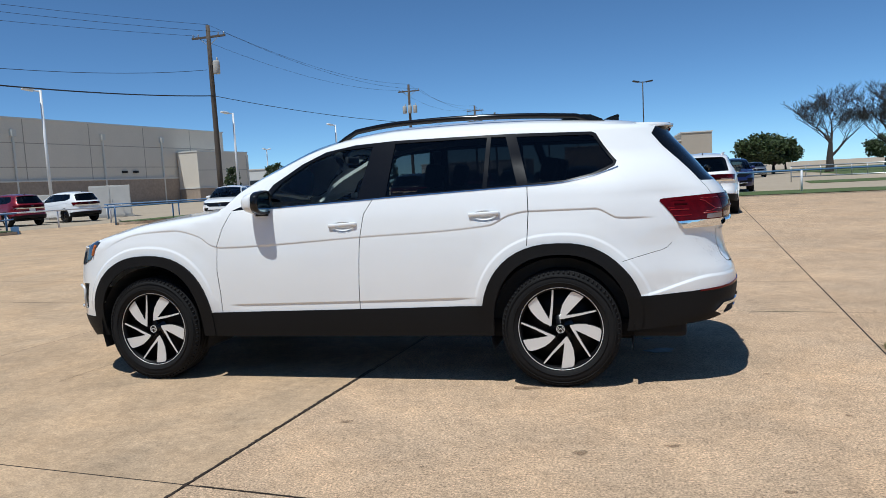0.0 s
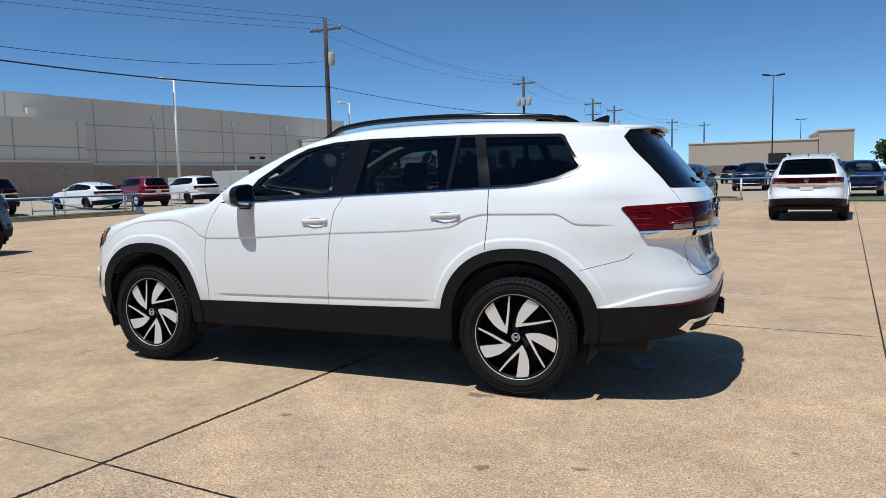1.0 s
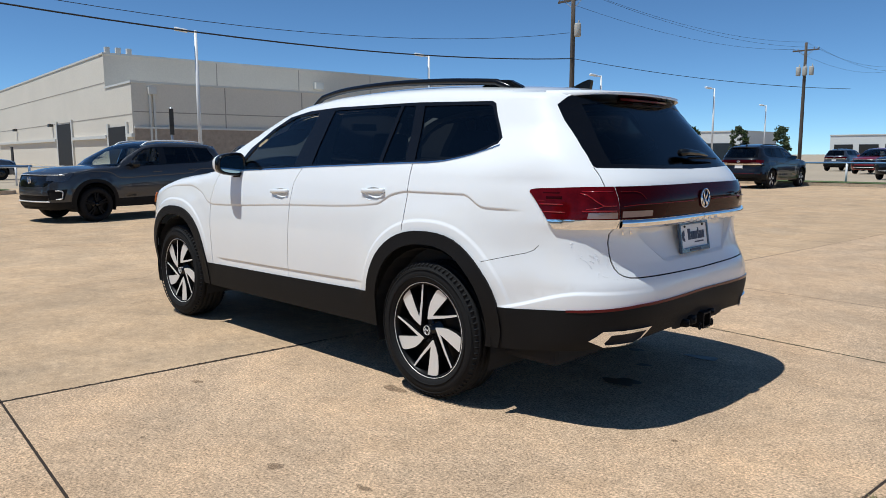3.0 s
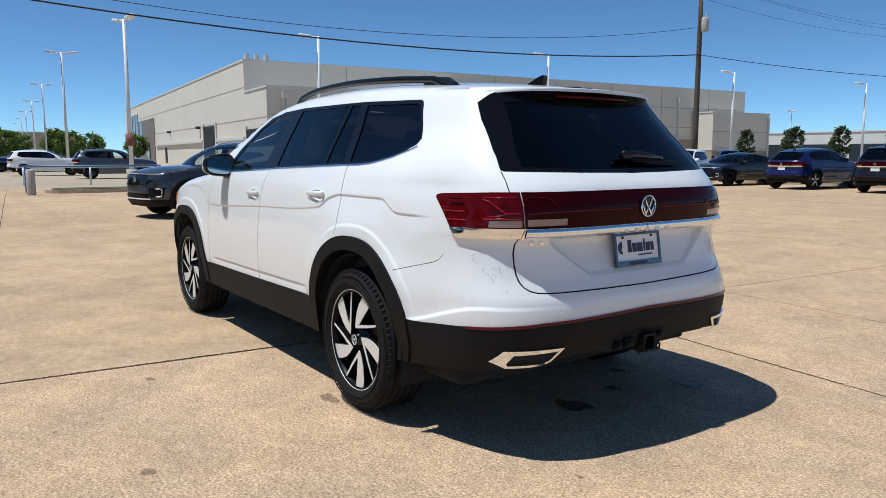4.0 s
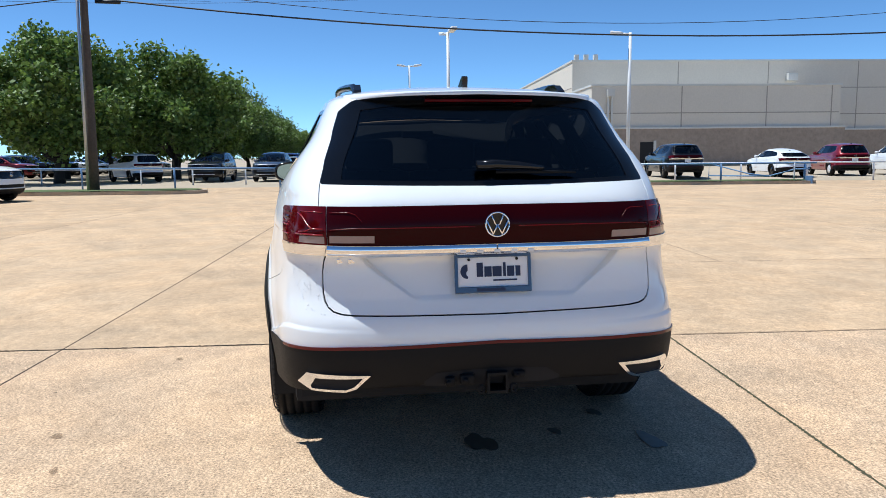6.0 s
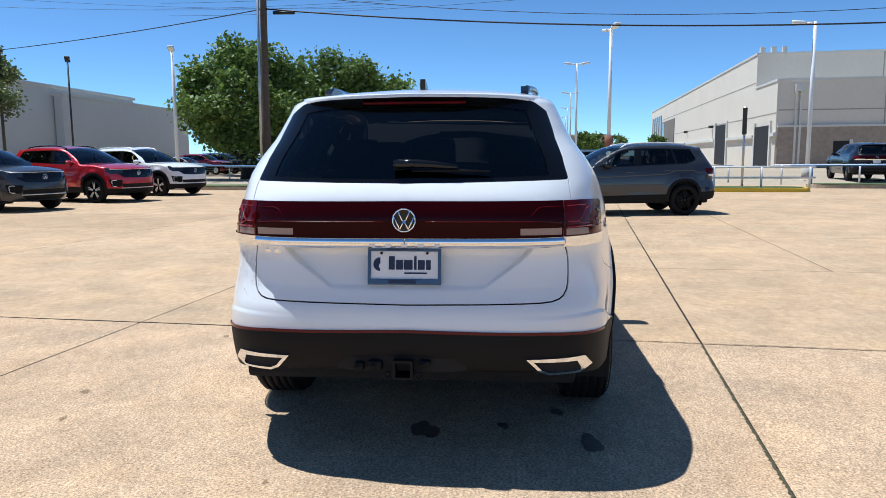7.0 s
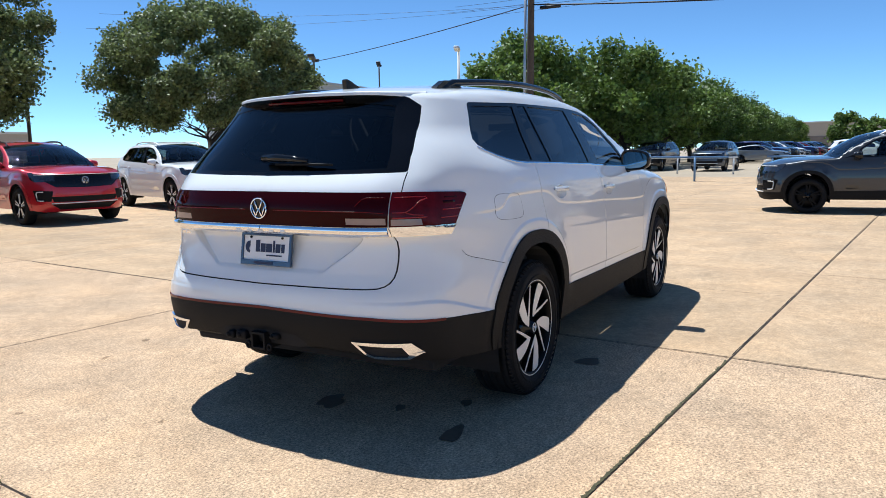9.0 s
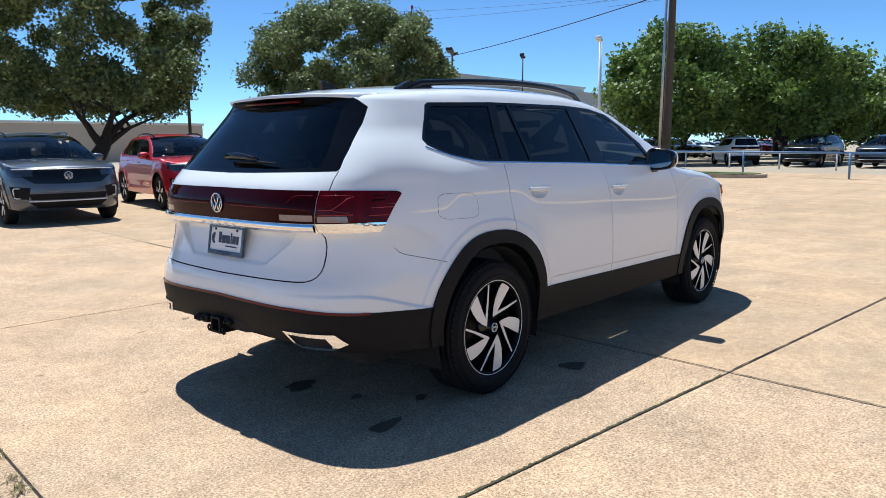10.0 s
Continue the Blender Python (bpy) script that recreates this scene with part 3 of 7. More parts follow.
def wheel(parent, x, y, out, r_tyre=0.38, width=0.25, style="turbine", hero=True, lite=False):
    """One wheel; out is -1 or 1, the side that it faces."""
    seg = 72 if hero else 28
    r0 = r_tyre * 0.705
    hw = width / 2
    w = part("wheel", bmesh.new(), RUBBER, parent)
    w.location = (x, y, r_tyre)
    bm = bmesh.new()
    prof = [(r0, -hw * 0.85), (r0 + 0.012, -hw * 0.98), ((r0 + r_tyre) / 2, -hw * 1.02), (r_tyre - 0.03, -hw * 0.93), (r_tyre - 0.008, -hw * 0.78)]
    if hero:
        for k in range(-2, 3):
            c = k * hw * 0.33
            prof += [(r_tyre, c - 0.017), (r_tyre, c + 0.012), (r_tyre - 0.008, c + 0.014), (r_tyre - 0.008, c + 0.022)]
    else:
        prof += [(r_tyre, -hw * 0.6), (r_tyre, hw * 0.6)]
    prof += [(r_tyre - 0.008, hw * 0.78), (r_tyre - 0.03, hw * 0.93), ((r0 + r_tyre) / 2, hw * 1.02), (r0 + 0.012, hw * 0.98), (r0, hw * 0.85)]
    add_lathe(bm, prof, seg)
    if hero:
        for k in range(72):
            a = 2 * math.pi * k / 72
            for s in (-1, 1):
                m = Matrix.Rotation(-a, 4, "Y") @ Matrix.Translation((r_tyre - 0.012, s * hw * 0.84, 0)) @ Matrix.Rotation(s * 0.5, 4, "Z")
                bmesh.ops.create_cube(bm, size=1, matrix=m @ Matrix.Diagonal((0.004, 0.028, 0.012, 1)))
        # sidewall rings
        for rr in (r0 + 0.03, r0 + 0.075):
            add_lathe(bm, [(rr, out * hw * 1.0), (rr + 0.002, out * (hw * 1.02 + 0.004)), (rr + 0.005, out * hw * 1.0)], seg)
    bmesh.ops.recalc_face_normals(bm, faces=bm.faces[:])
    part("tyre", bm, RUBBER, w, smooth=True)
    face = out * hw * 0.78
    bm = bmesh.new()
    add_lathe(bm, [(r0 + 0.006, out * hw * 0.86), (r0 + 0.004, out * hw * 0.90), (r0 - 0.012, out * hw * 0.88), (r0 - 0.018, out * hw * 0.6), (r0 - 0.03, -out * hw * 0.7)], seg)
    rim = part("rim", bm, WHEEL_BLACK, w, smooth=True)
    if hero:
        bm = bmesh.new()
        add_lathe(bm, [(r0 + 0.001, out * hw * 0.900), (r0 - 0.001, out * hw * 0.906), (r0 - 0.003, out * hw * 0.900), (r0 - 0.003, out * hw * 0.88)], seg)
        part("rim_edge", bm, SATIN, rim, "thin machined rim edge", smooth=True)
    bm = bmesh.new()
    add_lathe(bm, [(0.001, out * hw * 0.30), (0.09, out * hw * 0.45), (r0 - 0.03, out * hw * 0.40), (r0 - 0.02, out * hw * 0.1)], seg)
    part("wheel_dish", bm, WHEEL_BLACK, w, "gloss black wheel spokes and dish", smooth=True)
    spoke = {"turbine": SATIN, "silver": SATIN, "black": GLOSS_BLACK}[style]
    n = 5
    R1 = r0 - 0.006
    if lite:
        bm = bmesh.new()
        add_lathe(bm, [(0.03, face), (0.07, face + out * 0.004), (R1 * 0.9, face), (R1, face - out * 0.03)], 20)
        part("wheel_disc", bm, spoke, w, smooth=True)
        return w
    for k in range(n):
        m = Matrix.Rotation(2 * math.pi * k / n, 4, "Y")
        bm = bmesh.new()
        if style == "turbine":
            polar = [(0.235, 159), (0.245, 165), (0.43, 160), (0.60, 155.5), (0.80, 149), (0.94, 144.5), (0.985, 140.5), (0.99, 133), (0.985, 125), (0.62, 130), (0.355, 139), (0.63, 109.5), (0.97, 100.3), (0.97, 98.0), (0.60, 105.5)]
            flat = [(-out * R1 * r * math.cos(radians(a)), R1 * r * math.sin(radians(a))) for r, a in polar]
        else:
            flat = [(-0.022, 0.05), (0.022, 0.05), (0.05, R1 * 0.98), (0.018, R1), (0.004, 0.12), (-0.004, 0.12), (-0.018, R1), (-0.05, R1 * 0.98)]
        add_prism(bm, flat, face - out * 0.026, face + out * 0.003, "y", m)
        part("wheel_spoke", bm, WHEEL_BLACK, w)
        if spoke is SATIN:
            bm = bmesh.new()
            add_prism(bm, flat, face + out * 0.0032, face + out * 0.0062, "y", m)
            part("spoke_face", bm, spoke, w, "machined silver spoke face")
    bm = bmesh.new()
    add_lathe(bm, [(0.001, face + out * 0.014), (0.026, face + out * 0.013), (0.031, face + out * 0.008), (0.033, face - out * 0.03), (0.085, face - out * 0.02), (0.088, face - out * 0.05)], 28)
    part("centre_cap", bm, GLOSS_BLACK, w, smooth=True)
    if hero:
        bm = bmesh.new()
        add_lathe(bm, [(0.0235, face + out * 0.0135), (0.0235, face + out * 0.0165), (0.0265, face + out * 0.0165), (0.0265, face + out * 0.0135)], 28)
        for a, b in (((-0.016, 0.015), (-0.006, -0.004)), ((-0.006, -0.004), (0, 0.006)), ((0, 0.006), (0.006, -0.004)), ((0.006, -0.004), (0.016, 0.015)), ((-0.02, 0.004), (-0.009, -0.02)), ((0.02, 0.004), (0.009, -0.02))):
            add_tube(bm, (a[0], face + out * 0.0145, a[1]), (b[0], face + out * 0.0145, b[1]), 0.0018, seg=5)
        part("cap_badge", bm, SATIN, w)
    return w


def emblem(parent, at, r, mm, material=CHROME, plain=False):
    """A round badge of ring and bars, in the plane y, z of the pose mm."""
    bm = bmesh.new()
    ring = [Vector((0.004, r * math.cos(a), r * math.sin(a))) for a in [2 * math.pi * k / 32 for k in range(33)]]
    add_path(bm, ring, r * 0.075, 6)
    bars = [((-0.5, 0.78), (-0.17, -0.02)), ((-0.17, -0.02), (0.17, -0.02)), ((0.17, -0.02), (0.5, 0.78)),
            ((-0.88, 0.3), (-0.38, -0.82)), ((-0.38, -0.82), (0, 0.0)), ((0, 0.0), (0.38, -0.82)), ((0.38, -0.82), (0.88, 0.3))]
    ob = part("badge", bm, material, parent, smooth=True)
    ob.matrix_local = Matrix.Translation(at) @ mm
    for a, b in () if plain else bars:
        bm = bmesh.new()
        add_tube(bm, (0.004, a[0] * r, a[1] * r), (0.004, b[0] * r, b[1] * r), r * 0.075, seg=6)
        q = part("badge_bar", bm, material, parent, smooth=True)
        q.matrix_local = Matrix.Translation(at) @ mm
    return ob


def warp_points(P, spec):
    """Stretches the body of the large estate to another vehicle's size."""
    P = np.array(P, float)
    if not spec:
        return P
    x, y, z = P[:, 0].copy(), P[:, 1].copy(), P[:, 2].copy()
    wb, fo, ro = spec["wheelbase"] / 2, spec["front"], spec["rear"]
    nx = np.where(x < -HUB, -wb + (x + HUB) * fo / 0.93, np.where(x > HUB, wb + (x - HUB) * ro / 1.18, x * wb / HUB))
    zb = 1.25
    nz = np.where(z < zb, z * spec["belt"] / zb, spec["belt"] + (z - zb) * (spec["height"] - spec["belt"]) / 0.50)
    nx = nx + spec.get("slant", 0.0) * np.clip((z - zb) / 0.5, 0, 1) * np.clip(x / 2.2, 0, 1)
    nz = nz + spec.get("nose", 0.0) * np.clip((-x - 0.9) / 1.1, 0, 1) * np.clip((z - 0.55) / 0.45, 0, 1)
    drop = spec.get("tail_drop", 0.0) * np.clip((x - 0.4) / 1.8, 0, 1) ** 1.5 * np.clip((z - zb) / 0.5, 0, 1)
    return np.stack([nx, y * spec["width"] / 1.96, nz - drop], -1)


def vehicle(name, label, paint, m, spec=None, hero=False, wheels="black", roof_paint=None, category="car", rails=True, clad=True, group="", lite=False):
    """A car or sport utility vehicle at the pose m; its front points to its own -x."""
    root = new(name)
    root.empty_display_size = 0.3
    tagged(root, label, category, group)
    panels, (hood, screen, roof) = get_skin(hero)
    mats = {"fender_flare": TRIM, "quarter_flare": TRIM, "sill_cladding": TRIM, "rear_cladding": TRIM, "front_cladding": TRIM, "reflector_strip": RED_STRIP,
            "clear_lens": CLEAR_LENS, "gate_lens": CLEAR_LENS, "tail_lamp": RED_LENS, "light_band": RED_DEEP, "chrome_corner": CHROME, "chrome_bar": CHROME,
            "rear_window": GLASS_DARK, "window_surround": PANE_BLACK, "panel_gap": GAP, "front_window": GLASS_CLEAR, "rear_door_window": GLASS_DARK,
            "vent_window": GLASS_DARK, "quarter_window": GLASS_DARK, "belt_trim": CHROME if hero else GLOSS_BLACK, "pillar_trim": GLOSS_BLACK, "mirror_base": GLOSS_BLACK,
            "headlight": HEAD_LENS, "front_grille": GLOSS_BLACK, "lower_grille": TRIM, "air_inlet": TRIM}
    if not clad:
        for k in ("fender_flare", "quarter_flare", "sill_cladding", "front_cladding"):
            mats[k] = paint
    made = {}
    order = sorted(panels, key=lambda k: k not in ("front_door", "rear_door", "tailgate", "tail_lamp"))
    sub = {"front_window": "front_door", "rear_door_window": "rear_door", "vent_window": "rear_door", "rear_window": "tailgate", "window_surround": "tailgate",
           "light_band": "tailgate", "gate_lens": "tailgate", "chrome_bar": "tailgate", "clear_lens": "tail_lamp"}
    if lite:
        pool = {}
        for k in order:
            P, N, F = panels[k]
            P, N = warp_points(P, spec), np.array(N)
            q = mats.get(k, paint)
            if k.startswith("panel_gap"):
                continue
            name_ = "body" if q is paint else k
            for side, (PP, NN, FF) in enumerate(((P, N, F), (flip(P), flip(N), [t[::-1] for t in F]))):
                a, b, c = pool.setdefault((name_, 0 if name_ == "body" or k in CENTRAL else side), ([], [], []))
                k0 = sum(len(v) for v in a)
                a.append(PP), b.append(NN), c.extend(tuple(j + k0 for j in t) for t in FF)
        for (k, side), (a, b, c) in pool.items():
            made.setdefault(k, []).append(mesh_part(k, np.vstack(a), c, paint if k == "body" else mats.get(k, GAP), root, normals=np.vstack(b)))
    for k in () if lite else order:
        P, N, F = panels[k]
        P, N = warp_points(P, spec), np.array(N)
        PR, NR, FR = flip(P), flip(N), [t[::-1] for t in F]
        q = GAP if k.startswith("panel_gap") else mats.get(k, paint)
        key, k = k, k.rstrip("0123456789")
        top = k in sub
        glass = k in ("front_window", "rear_door_window", "vent_window", "quarter_window", "rear_window")
        if key in CENTRAL:
            c = len(P)
            obs = [mesh_part(k, np.vstack([P, PR]), F + [tuple(j + c for j in t) for t in FR], q, made[sub[k]][0] if top else root, normals=np.vstack([N, NR]))]
        else:
            obs = [mesh_part(k, P, F, q, made[sub[k]][0] if top and sub[k] in made else root, normals=N),
                   mesh_part(k, PR, FR, q, made[sub[k]][-1] if top and sub[k] in made else root, normals=NR)]
        made[k] = obs
    for k, (P, F), q in (("hood", hood, paint), ("windscreen", screen, GLASS_CLEAR), ("roof", roof, roof_paint or paint)):
        P = warp_points(P, spec)
        f = F[len(F) // 2]
        up = np.cross(P[f[1]] - P[f[0]], P[f[2]] - P[f[0]])[2] > 0
        ob = mesh_part(k, P, F if up else [f[::-1] for f in F], q, root)
        made[k] = [ob]
    # lip of the roof over the rear window
    q = np.linspace(0.09, 0.91, 37)
    e = end_line(2.02, UC)(q)
    bow = np.abs(2 * (q - 0.09) / 0.82 - 1)[:, None]
    reach = 0.014 + 0.070 * (1 - bow ** 5)
    n = len(q)
    drop = -0.022 * bow ** 6 * [0, 0, 1]
    tip, low = e + reach * [1, 0, 0] + [0, 0, -0.003] + drop, e + reach * [1, 0, 0] + [-0.003, 0, -0.017] + drop
    under = (low, e + 0.7 * reach * [1, 0, 0] + [0, 0, -0.026] + drop, e + 0.35 * reach * [1, 0, 0] + [0, 0, -0.040] + drop, e + [0.004, 0, -0.062])
    for k, rows, q_ in (("rear_spoiler", (e + [-0.02, 0, 0.003], e + 0.5 * reach * [1, 0, 0] + [0, 0, 0.005], tip, low), roof_paint or paint),
                        ("spoiler_underside", under, GLOSS_BLACK)):
        P = warp_points(np.vstack(rows), spec)
        F = [(r * n + i, r * n + i + 1, (r + 1) * n + i + 1, (r + 1) * n + i) for r in range(len(rows) - 1) for i in range(n - 1)]
        mesh_part(k, P, [t[::-1] for t in F], q_, root)
    for i in (0, n - 1):
        side = [e[i] + [0, 0, 0.003], tip[i], *[u[i] for u in under], e[i] + [0, 0, -0.06]]
        P = warp_points(np.array(side), spec)
        mesh_part("spoiler_end", P, [tuple(range(len(P)))[::-1 if i else 1]], roof_paint or paint, root, smooth=False)
    # headlining and cabin
    W = lambda v: Vector(warp_points([v], spec)[0])
    P = warp_points(roof[0] * np.array([0.985, 0.97, 1.0]) - np.array([0, 0, 0.035]), spec)
    mesh_part("headlining", P, [f[::-1] for f in roof[1]], LINER if not hero else LINER_LIGHT, root)
    bm = bmesh.new()
    a, b = W((-2.05, -0.84, 0.30)), W((2.26, 0.76, 0.42))
    add_box(bm, (a + b) / 2, (b.x - a.x, b.y - a.y, b.z - a.z), 0.03)
    part("underbody", bm, GAP, root, "dark underbody")
    bm = bmesh.new()
    for s in (-1, 1):
        a, b = W((-0.95, 0.76, 0.40)), W((2.02, 0.80, 1.17))
        add_box(bm, ((a.x + b.x) / 2, s * (a.y + b.y) / 2, (a.z + b.z) / 2), (b.x - a.x, 0.04, b.z - a.z), 0.01)
    a, b = W((-1.0, -0.84, 0.4)), W((-0.95, 0.84, 1.17))
    add_box(bm, (a + b) / 2, (0.04, b.y - a.y, b.z - a.z))
    a, b = W((2.24, -0.62, 0.45)), W((2.28, 0.62, 1.20))
    add_box(bm, (a + b) / 2, (0.03, b.y - a.y, b.z - a.z))
    part("cabin_trim", bm, LINER, root, "dark cabin panels")
    bm = bmesh.new()
    a, b = W((-0.92, -0.80, 0.75)), W((-0.40, 0.80, 1.19))
    add_box(bm, (a + b) / 2, (b.x - a.x, b.y - a.y, b.z - a.z), 0.06)
    part("dashboard", bm, LINER, root)
    # seats
    for sxp, ys in () if lite else ((0.42, (-0.42, 0.42)), (1.25, (-0.45, 0.0, 0.45))):
        for yy in ys:
            bm = bmesh.new()
            lean = Matrix.Rotation(radians(14), 4, "Y")
            add_box(bm, W((sxp - 0.22, yy, 0.72)), (0.52, 0.48, 0.16), 0.05)
            add_box(bm, W((sxp + 0.06, yy, 1.02)), (0.13, 0.46, 0.58), 0.05, lean)
            add_box(bm, W((sxp + 0.15, yy, 1.39)), (0.09, 0.26, 0.17), 0.035, lean)
            add_tube(bm, W((sxp + 0.12, yy - 0.06, 1.2)), W((sxp + 0.15, yy - 0.06, 1.36)), 0.008, seg=6)
            add_tube(bm, W((sxp + 0.12, yy + 0.06, 1.2)), W((sxp + 0.15, yy + 0.06, 1.36)), 0.008, seg=6)
            part("seat", bm, SEAT_MAT, root, "black seat with headrest", smooth=True)
    if lite:
        made["tailgate"] = [root]
    bm = bmesh.new()
    c = W((-0.22, -0.42, 1.06))
    ring = [c + Vector((0.05 * math.sin(t), 0.185 * math.cos(t), 0.175 * math.sin(t))) for t in [2 * math.pi * k / 24 for k in range(25)]]
    add_path(bm, ring, 0.016, 8)
    add_box(bm, c, (0.04, 0.34, 0.05), 0.012)
    part("steering_wheel", bm, LINER, root, smooth=True)
    # wheel wells
    for hx in () if lite else (-HUB, HUB):
        for s in (-1, 1):
            bm = bmesh.new()
            c = W((hx, 0, 0.378))
            k = 1.0 if not spec else spec["belt"] / 1.25
            rr, n = 0.455 * k, 18
            y0, y1 = s * W((hx, 0.955, 0.4)).y, s * W((hx, 0.60, 0.4)).y
            ra = [bm.verts.new((c.x + rr * math.cos(t), y0, c.z + rr * math.sin(t))) for t in [math.pi * (j * 1.2 / n - 0.1) for j in range(n + 1)]]
            rb = [bm.verts.new((v.co.x, y1, v.co.z)) for v in ra]
            for j in range(n):
                bm.faces.new((ra[j], ra[j + 1], rb[j + 1], rb[j]))
            bm.faces.new(rb)
            part("wheel_well", bm, GAP, root)
    rt = 0.378 if not spec else spec.get("tyre", 0.36)
    for hx in (-HUB, HUB):
        for s in (-1, 1):
            p = W((hx, 0.855, 0.378))
            wheel(root, p.x, s * p.y, s, rt, 0.25 if hero else 0.23, wheels, hero, lite)
    # mirrors
    for s in (-1, 1):
        c = W((-0.55, 1.0, 1.268))

        def shell(bm, rows, seg=28):
            """Rounded rings along x: x, half-width, half-height and rise."""
            rings = []
            for dx, hw, hh, up in rows:
                ring = []
                for k in range(seg):
                    t = 2 * math.pi * k / seg
                    a, b = math.cos(t), math.sin(t)
                    yy = hw * math.copysign(abs(a) ** 0.62, a)
                    zz = hh * math.copysign(abs(b) ** 0.62, b) * (1.0 - 0.16 * (yy / max(hw, 1e-6)))
                    ring.append(bm.verts.new((c.x + dx, s * (c.y + yy), c.z + zz + up)))
                rings.append(ring)
            for a, b in zip(rings, rings[1:]):
                for k in range(seg):
                    bm.faces.new((a[k], a[(k + 1) % seg], b[(k + 1) % seg], b[k]))
            bm.faces.new(rings[0]), bm.faces.new(rings[-1])
            bmesh.ops.recalc_face_normals(bm, faces=bm.faces[:])
        bm = bmesh.new()
        shell(bm, [(-0.085, 0.045, 0.025, 0.0), (-0.078, 0.075, 0.045, 0.0), (-0.055, 0.098, 0.064, 0.0), (-0.02, 0.110, 0.077, 0.0), (0.015, 0.113, 0.081, 0.0)])
        mir = part("door_mirror", bm, paint if roof_paint is None else GLOSS_BLACK, root, smooth=True)
        if lite:
            continue
        bm = bmesh.new()
        shell(bm, [(0.012, 0.114, 0.082, 0.0), (0.045, 0.112, 0.081, 0.0), (0.058, 0.106, 0.076, 0.0), (0.060, 0.098, 0.068, 0.0), (0.046, 0.094, 0.064, 0.0)])
        part("mirror_housing", bm, GLOSS_BLACK, mir, "black mirror rear housing", smooth=True)
        bm = bmesh.new()
        shell(bm, [(0.0465, 0.092, 0.062, 0.0), (0.050, 0.092, 0.062, 0.0)])
        part("mirror_glass", bm, MIRROR_GLASS, mir, "dark tinted mirror glass")
        bm = bmesh.new()
        add_prism(bm, [(c.x - 0.05, c.z - 0.095), (c.x + 0.05, c.z - 0.095), (c.x + 0.045, c.z - 0.03), (c.x - 0.045, c.z - 0.03)], s * (c.y - 0.16), s * (c.y - 0.06), "y")
        part("mirror_foot", bm, GLOSS_BLACK, mir)
    # handles
    for hx, hz, door in () if lite else ((0.055, 1.082, "front_door"), (1.03, 1.117, "rear_door")):
        for i, s in enumerate((-1, 1)):
            bm = bmesh.new()
            w0 = float(-belt(np.array([hx]), np.array([hz]))[0, 1])
            c = W((hx, w0 + 0.034, hz))
            add_box(bm, (c.x, s * c.y, c.z + 0.010), (0.205, 0.020, 0.025), 0.009)
            for v in bm.verts:
                q = (v.co.x - c.x) / 0.11
                v.co.y -= s * 0.034 * q * q
                v.co.z += 0.004 * q
            part("door_handle", bm, paint, made[door][i], smooth=True)
            if not hero:
                continue
            # a dished recess behind the pull
            bm = bmesh.new()
            rings = []
            for r in (0.0, 0.35, 0.6, 0.8, 0.95, 1.0):
                ring = []
                for k in range(24):
                    t = 2 * math.pi * k / 24
                    xx, zz = hx + 0.085 * r * math.cos(t), hz - 0.008 + 0.039 * r * math.sin(t)
                    p = belt(np.array([xx]), np.array([zz]))[0]
                    q = W((xx, -p[1] + 0.001 - 0.034 * (1 - r ** 2.5), zz))
                    ring.append(bm.verts.new((q.x, s * q.y, q.z)))
                rings.append(ring)
            for ra, rb in zip(rings[1:], rings[2:]):
                for k in range(24):
                    bm.faces.new((ra[k], ra[(k + 1) % 24], rb[(k + 1) % 24], rb[k]))
            bm.faces.new(rings[1])
            bmesh.ops.recalc_face_normals(bm, faces=bm.faces[:])
            for v in [v for v in bm.verts if not v.link_faces]:
                bm.verts.remove(v)
            part("handle_recess", bm, paint, made[door][i], smooth=True)
    # roof rails
    if rails and not lite:
        for s in (-1, 1):
            bm = bmesh.new()
            pts = []
            for k in range(25):
                q = k / 24
                x = -0.10 + q * 1.86
                zz = float(TOP(x)) + 0.004 + 0.052 * min(1, math.sin(math.pi * q) * 4.0) - 0.012 * q
                yy = (0.61 - 0.04 * abs(2 * q - 1) ** 2) * float(taper(x, 1.6)) - 0.012 * q
                pts.append(W((x, s * yy, zz)))
            add_path(bm, pts, 0.019, 8)
            if hero:
                foot = bmesh.new()
                h = float(TOP(1.66)) + 0.010
                add_prism(foot, [(1.46, h), (1.80, h - 0.012), (1.77, h + 0.012), (1.70, h + 0.044), (1.62, h + 0.050), (1.55, h + 0.044)], s * 0.500, s * 0.534, "y")
                part("rail_foot", foot, GLOSS_BLACK, root, smooth=False)
            bright = not hero and paint in (PAINT_WHITE, PAINT_GREY)
            part("roof_rail", bm, SATIN if bright else GLOSS_BLACK, root, "silver roof rail" if bright else "black roof rail", smooth=True)
    bm = bmesh.new()
    c = W((1.78, 0, float(TOP(1.8)) + 0.035))
    add_prism(bm, [(c.x - 0.11, c.z - 0.01), (c.x + 0.09, c.z - 0.01), (c.x + 0.098, c.z + 0.050), (c.x + 0.085, c.z + 0.056), (c.x + 0.04, c.z + 0.044), (c.x - 0.03, c.z + 0.018)], -0.013, 0.013, "y")
    part("roof_antenna", bm, GLOSS_BLACK, root)
    # nose badge and bright lines
    c = W((float(NOSE(0.88)), 0, 0.88))
    emblem(root, c + Vector((-0.004, 0, 0)), 0.068, Matrix.Rotation(math.pi, 4, "Z"), plain=lite)
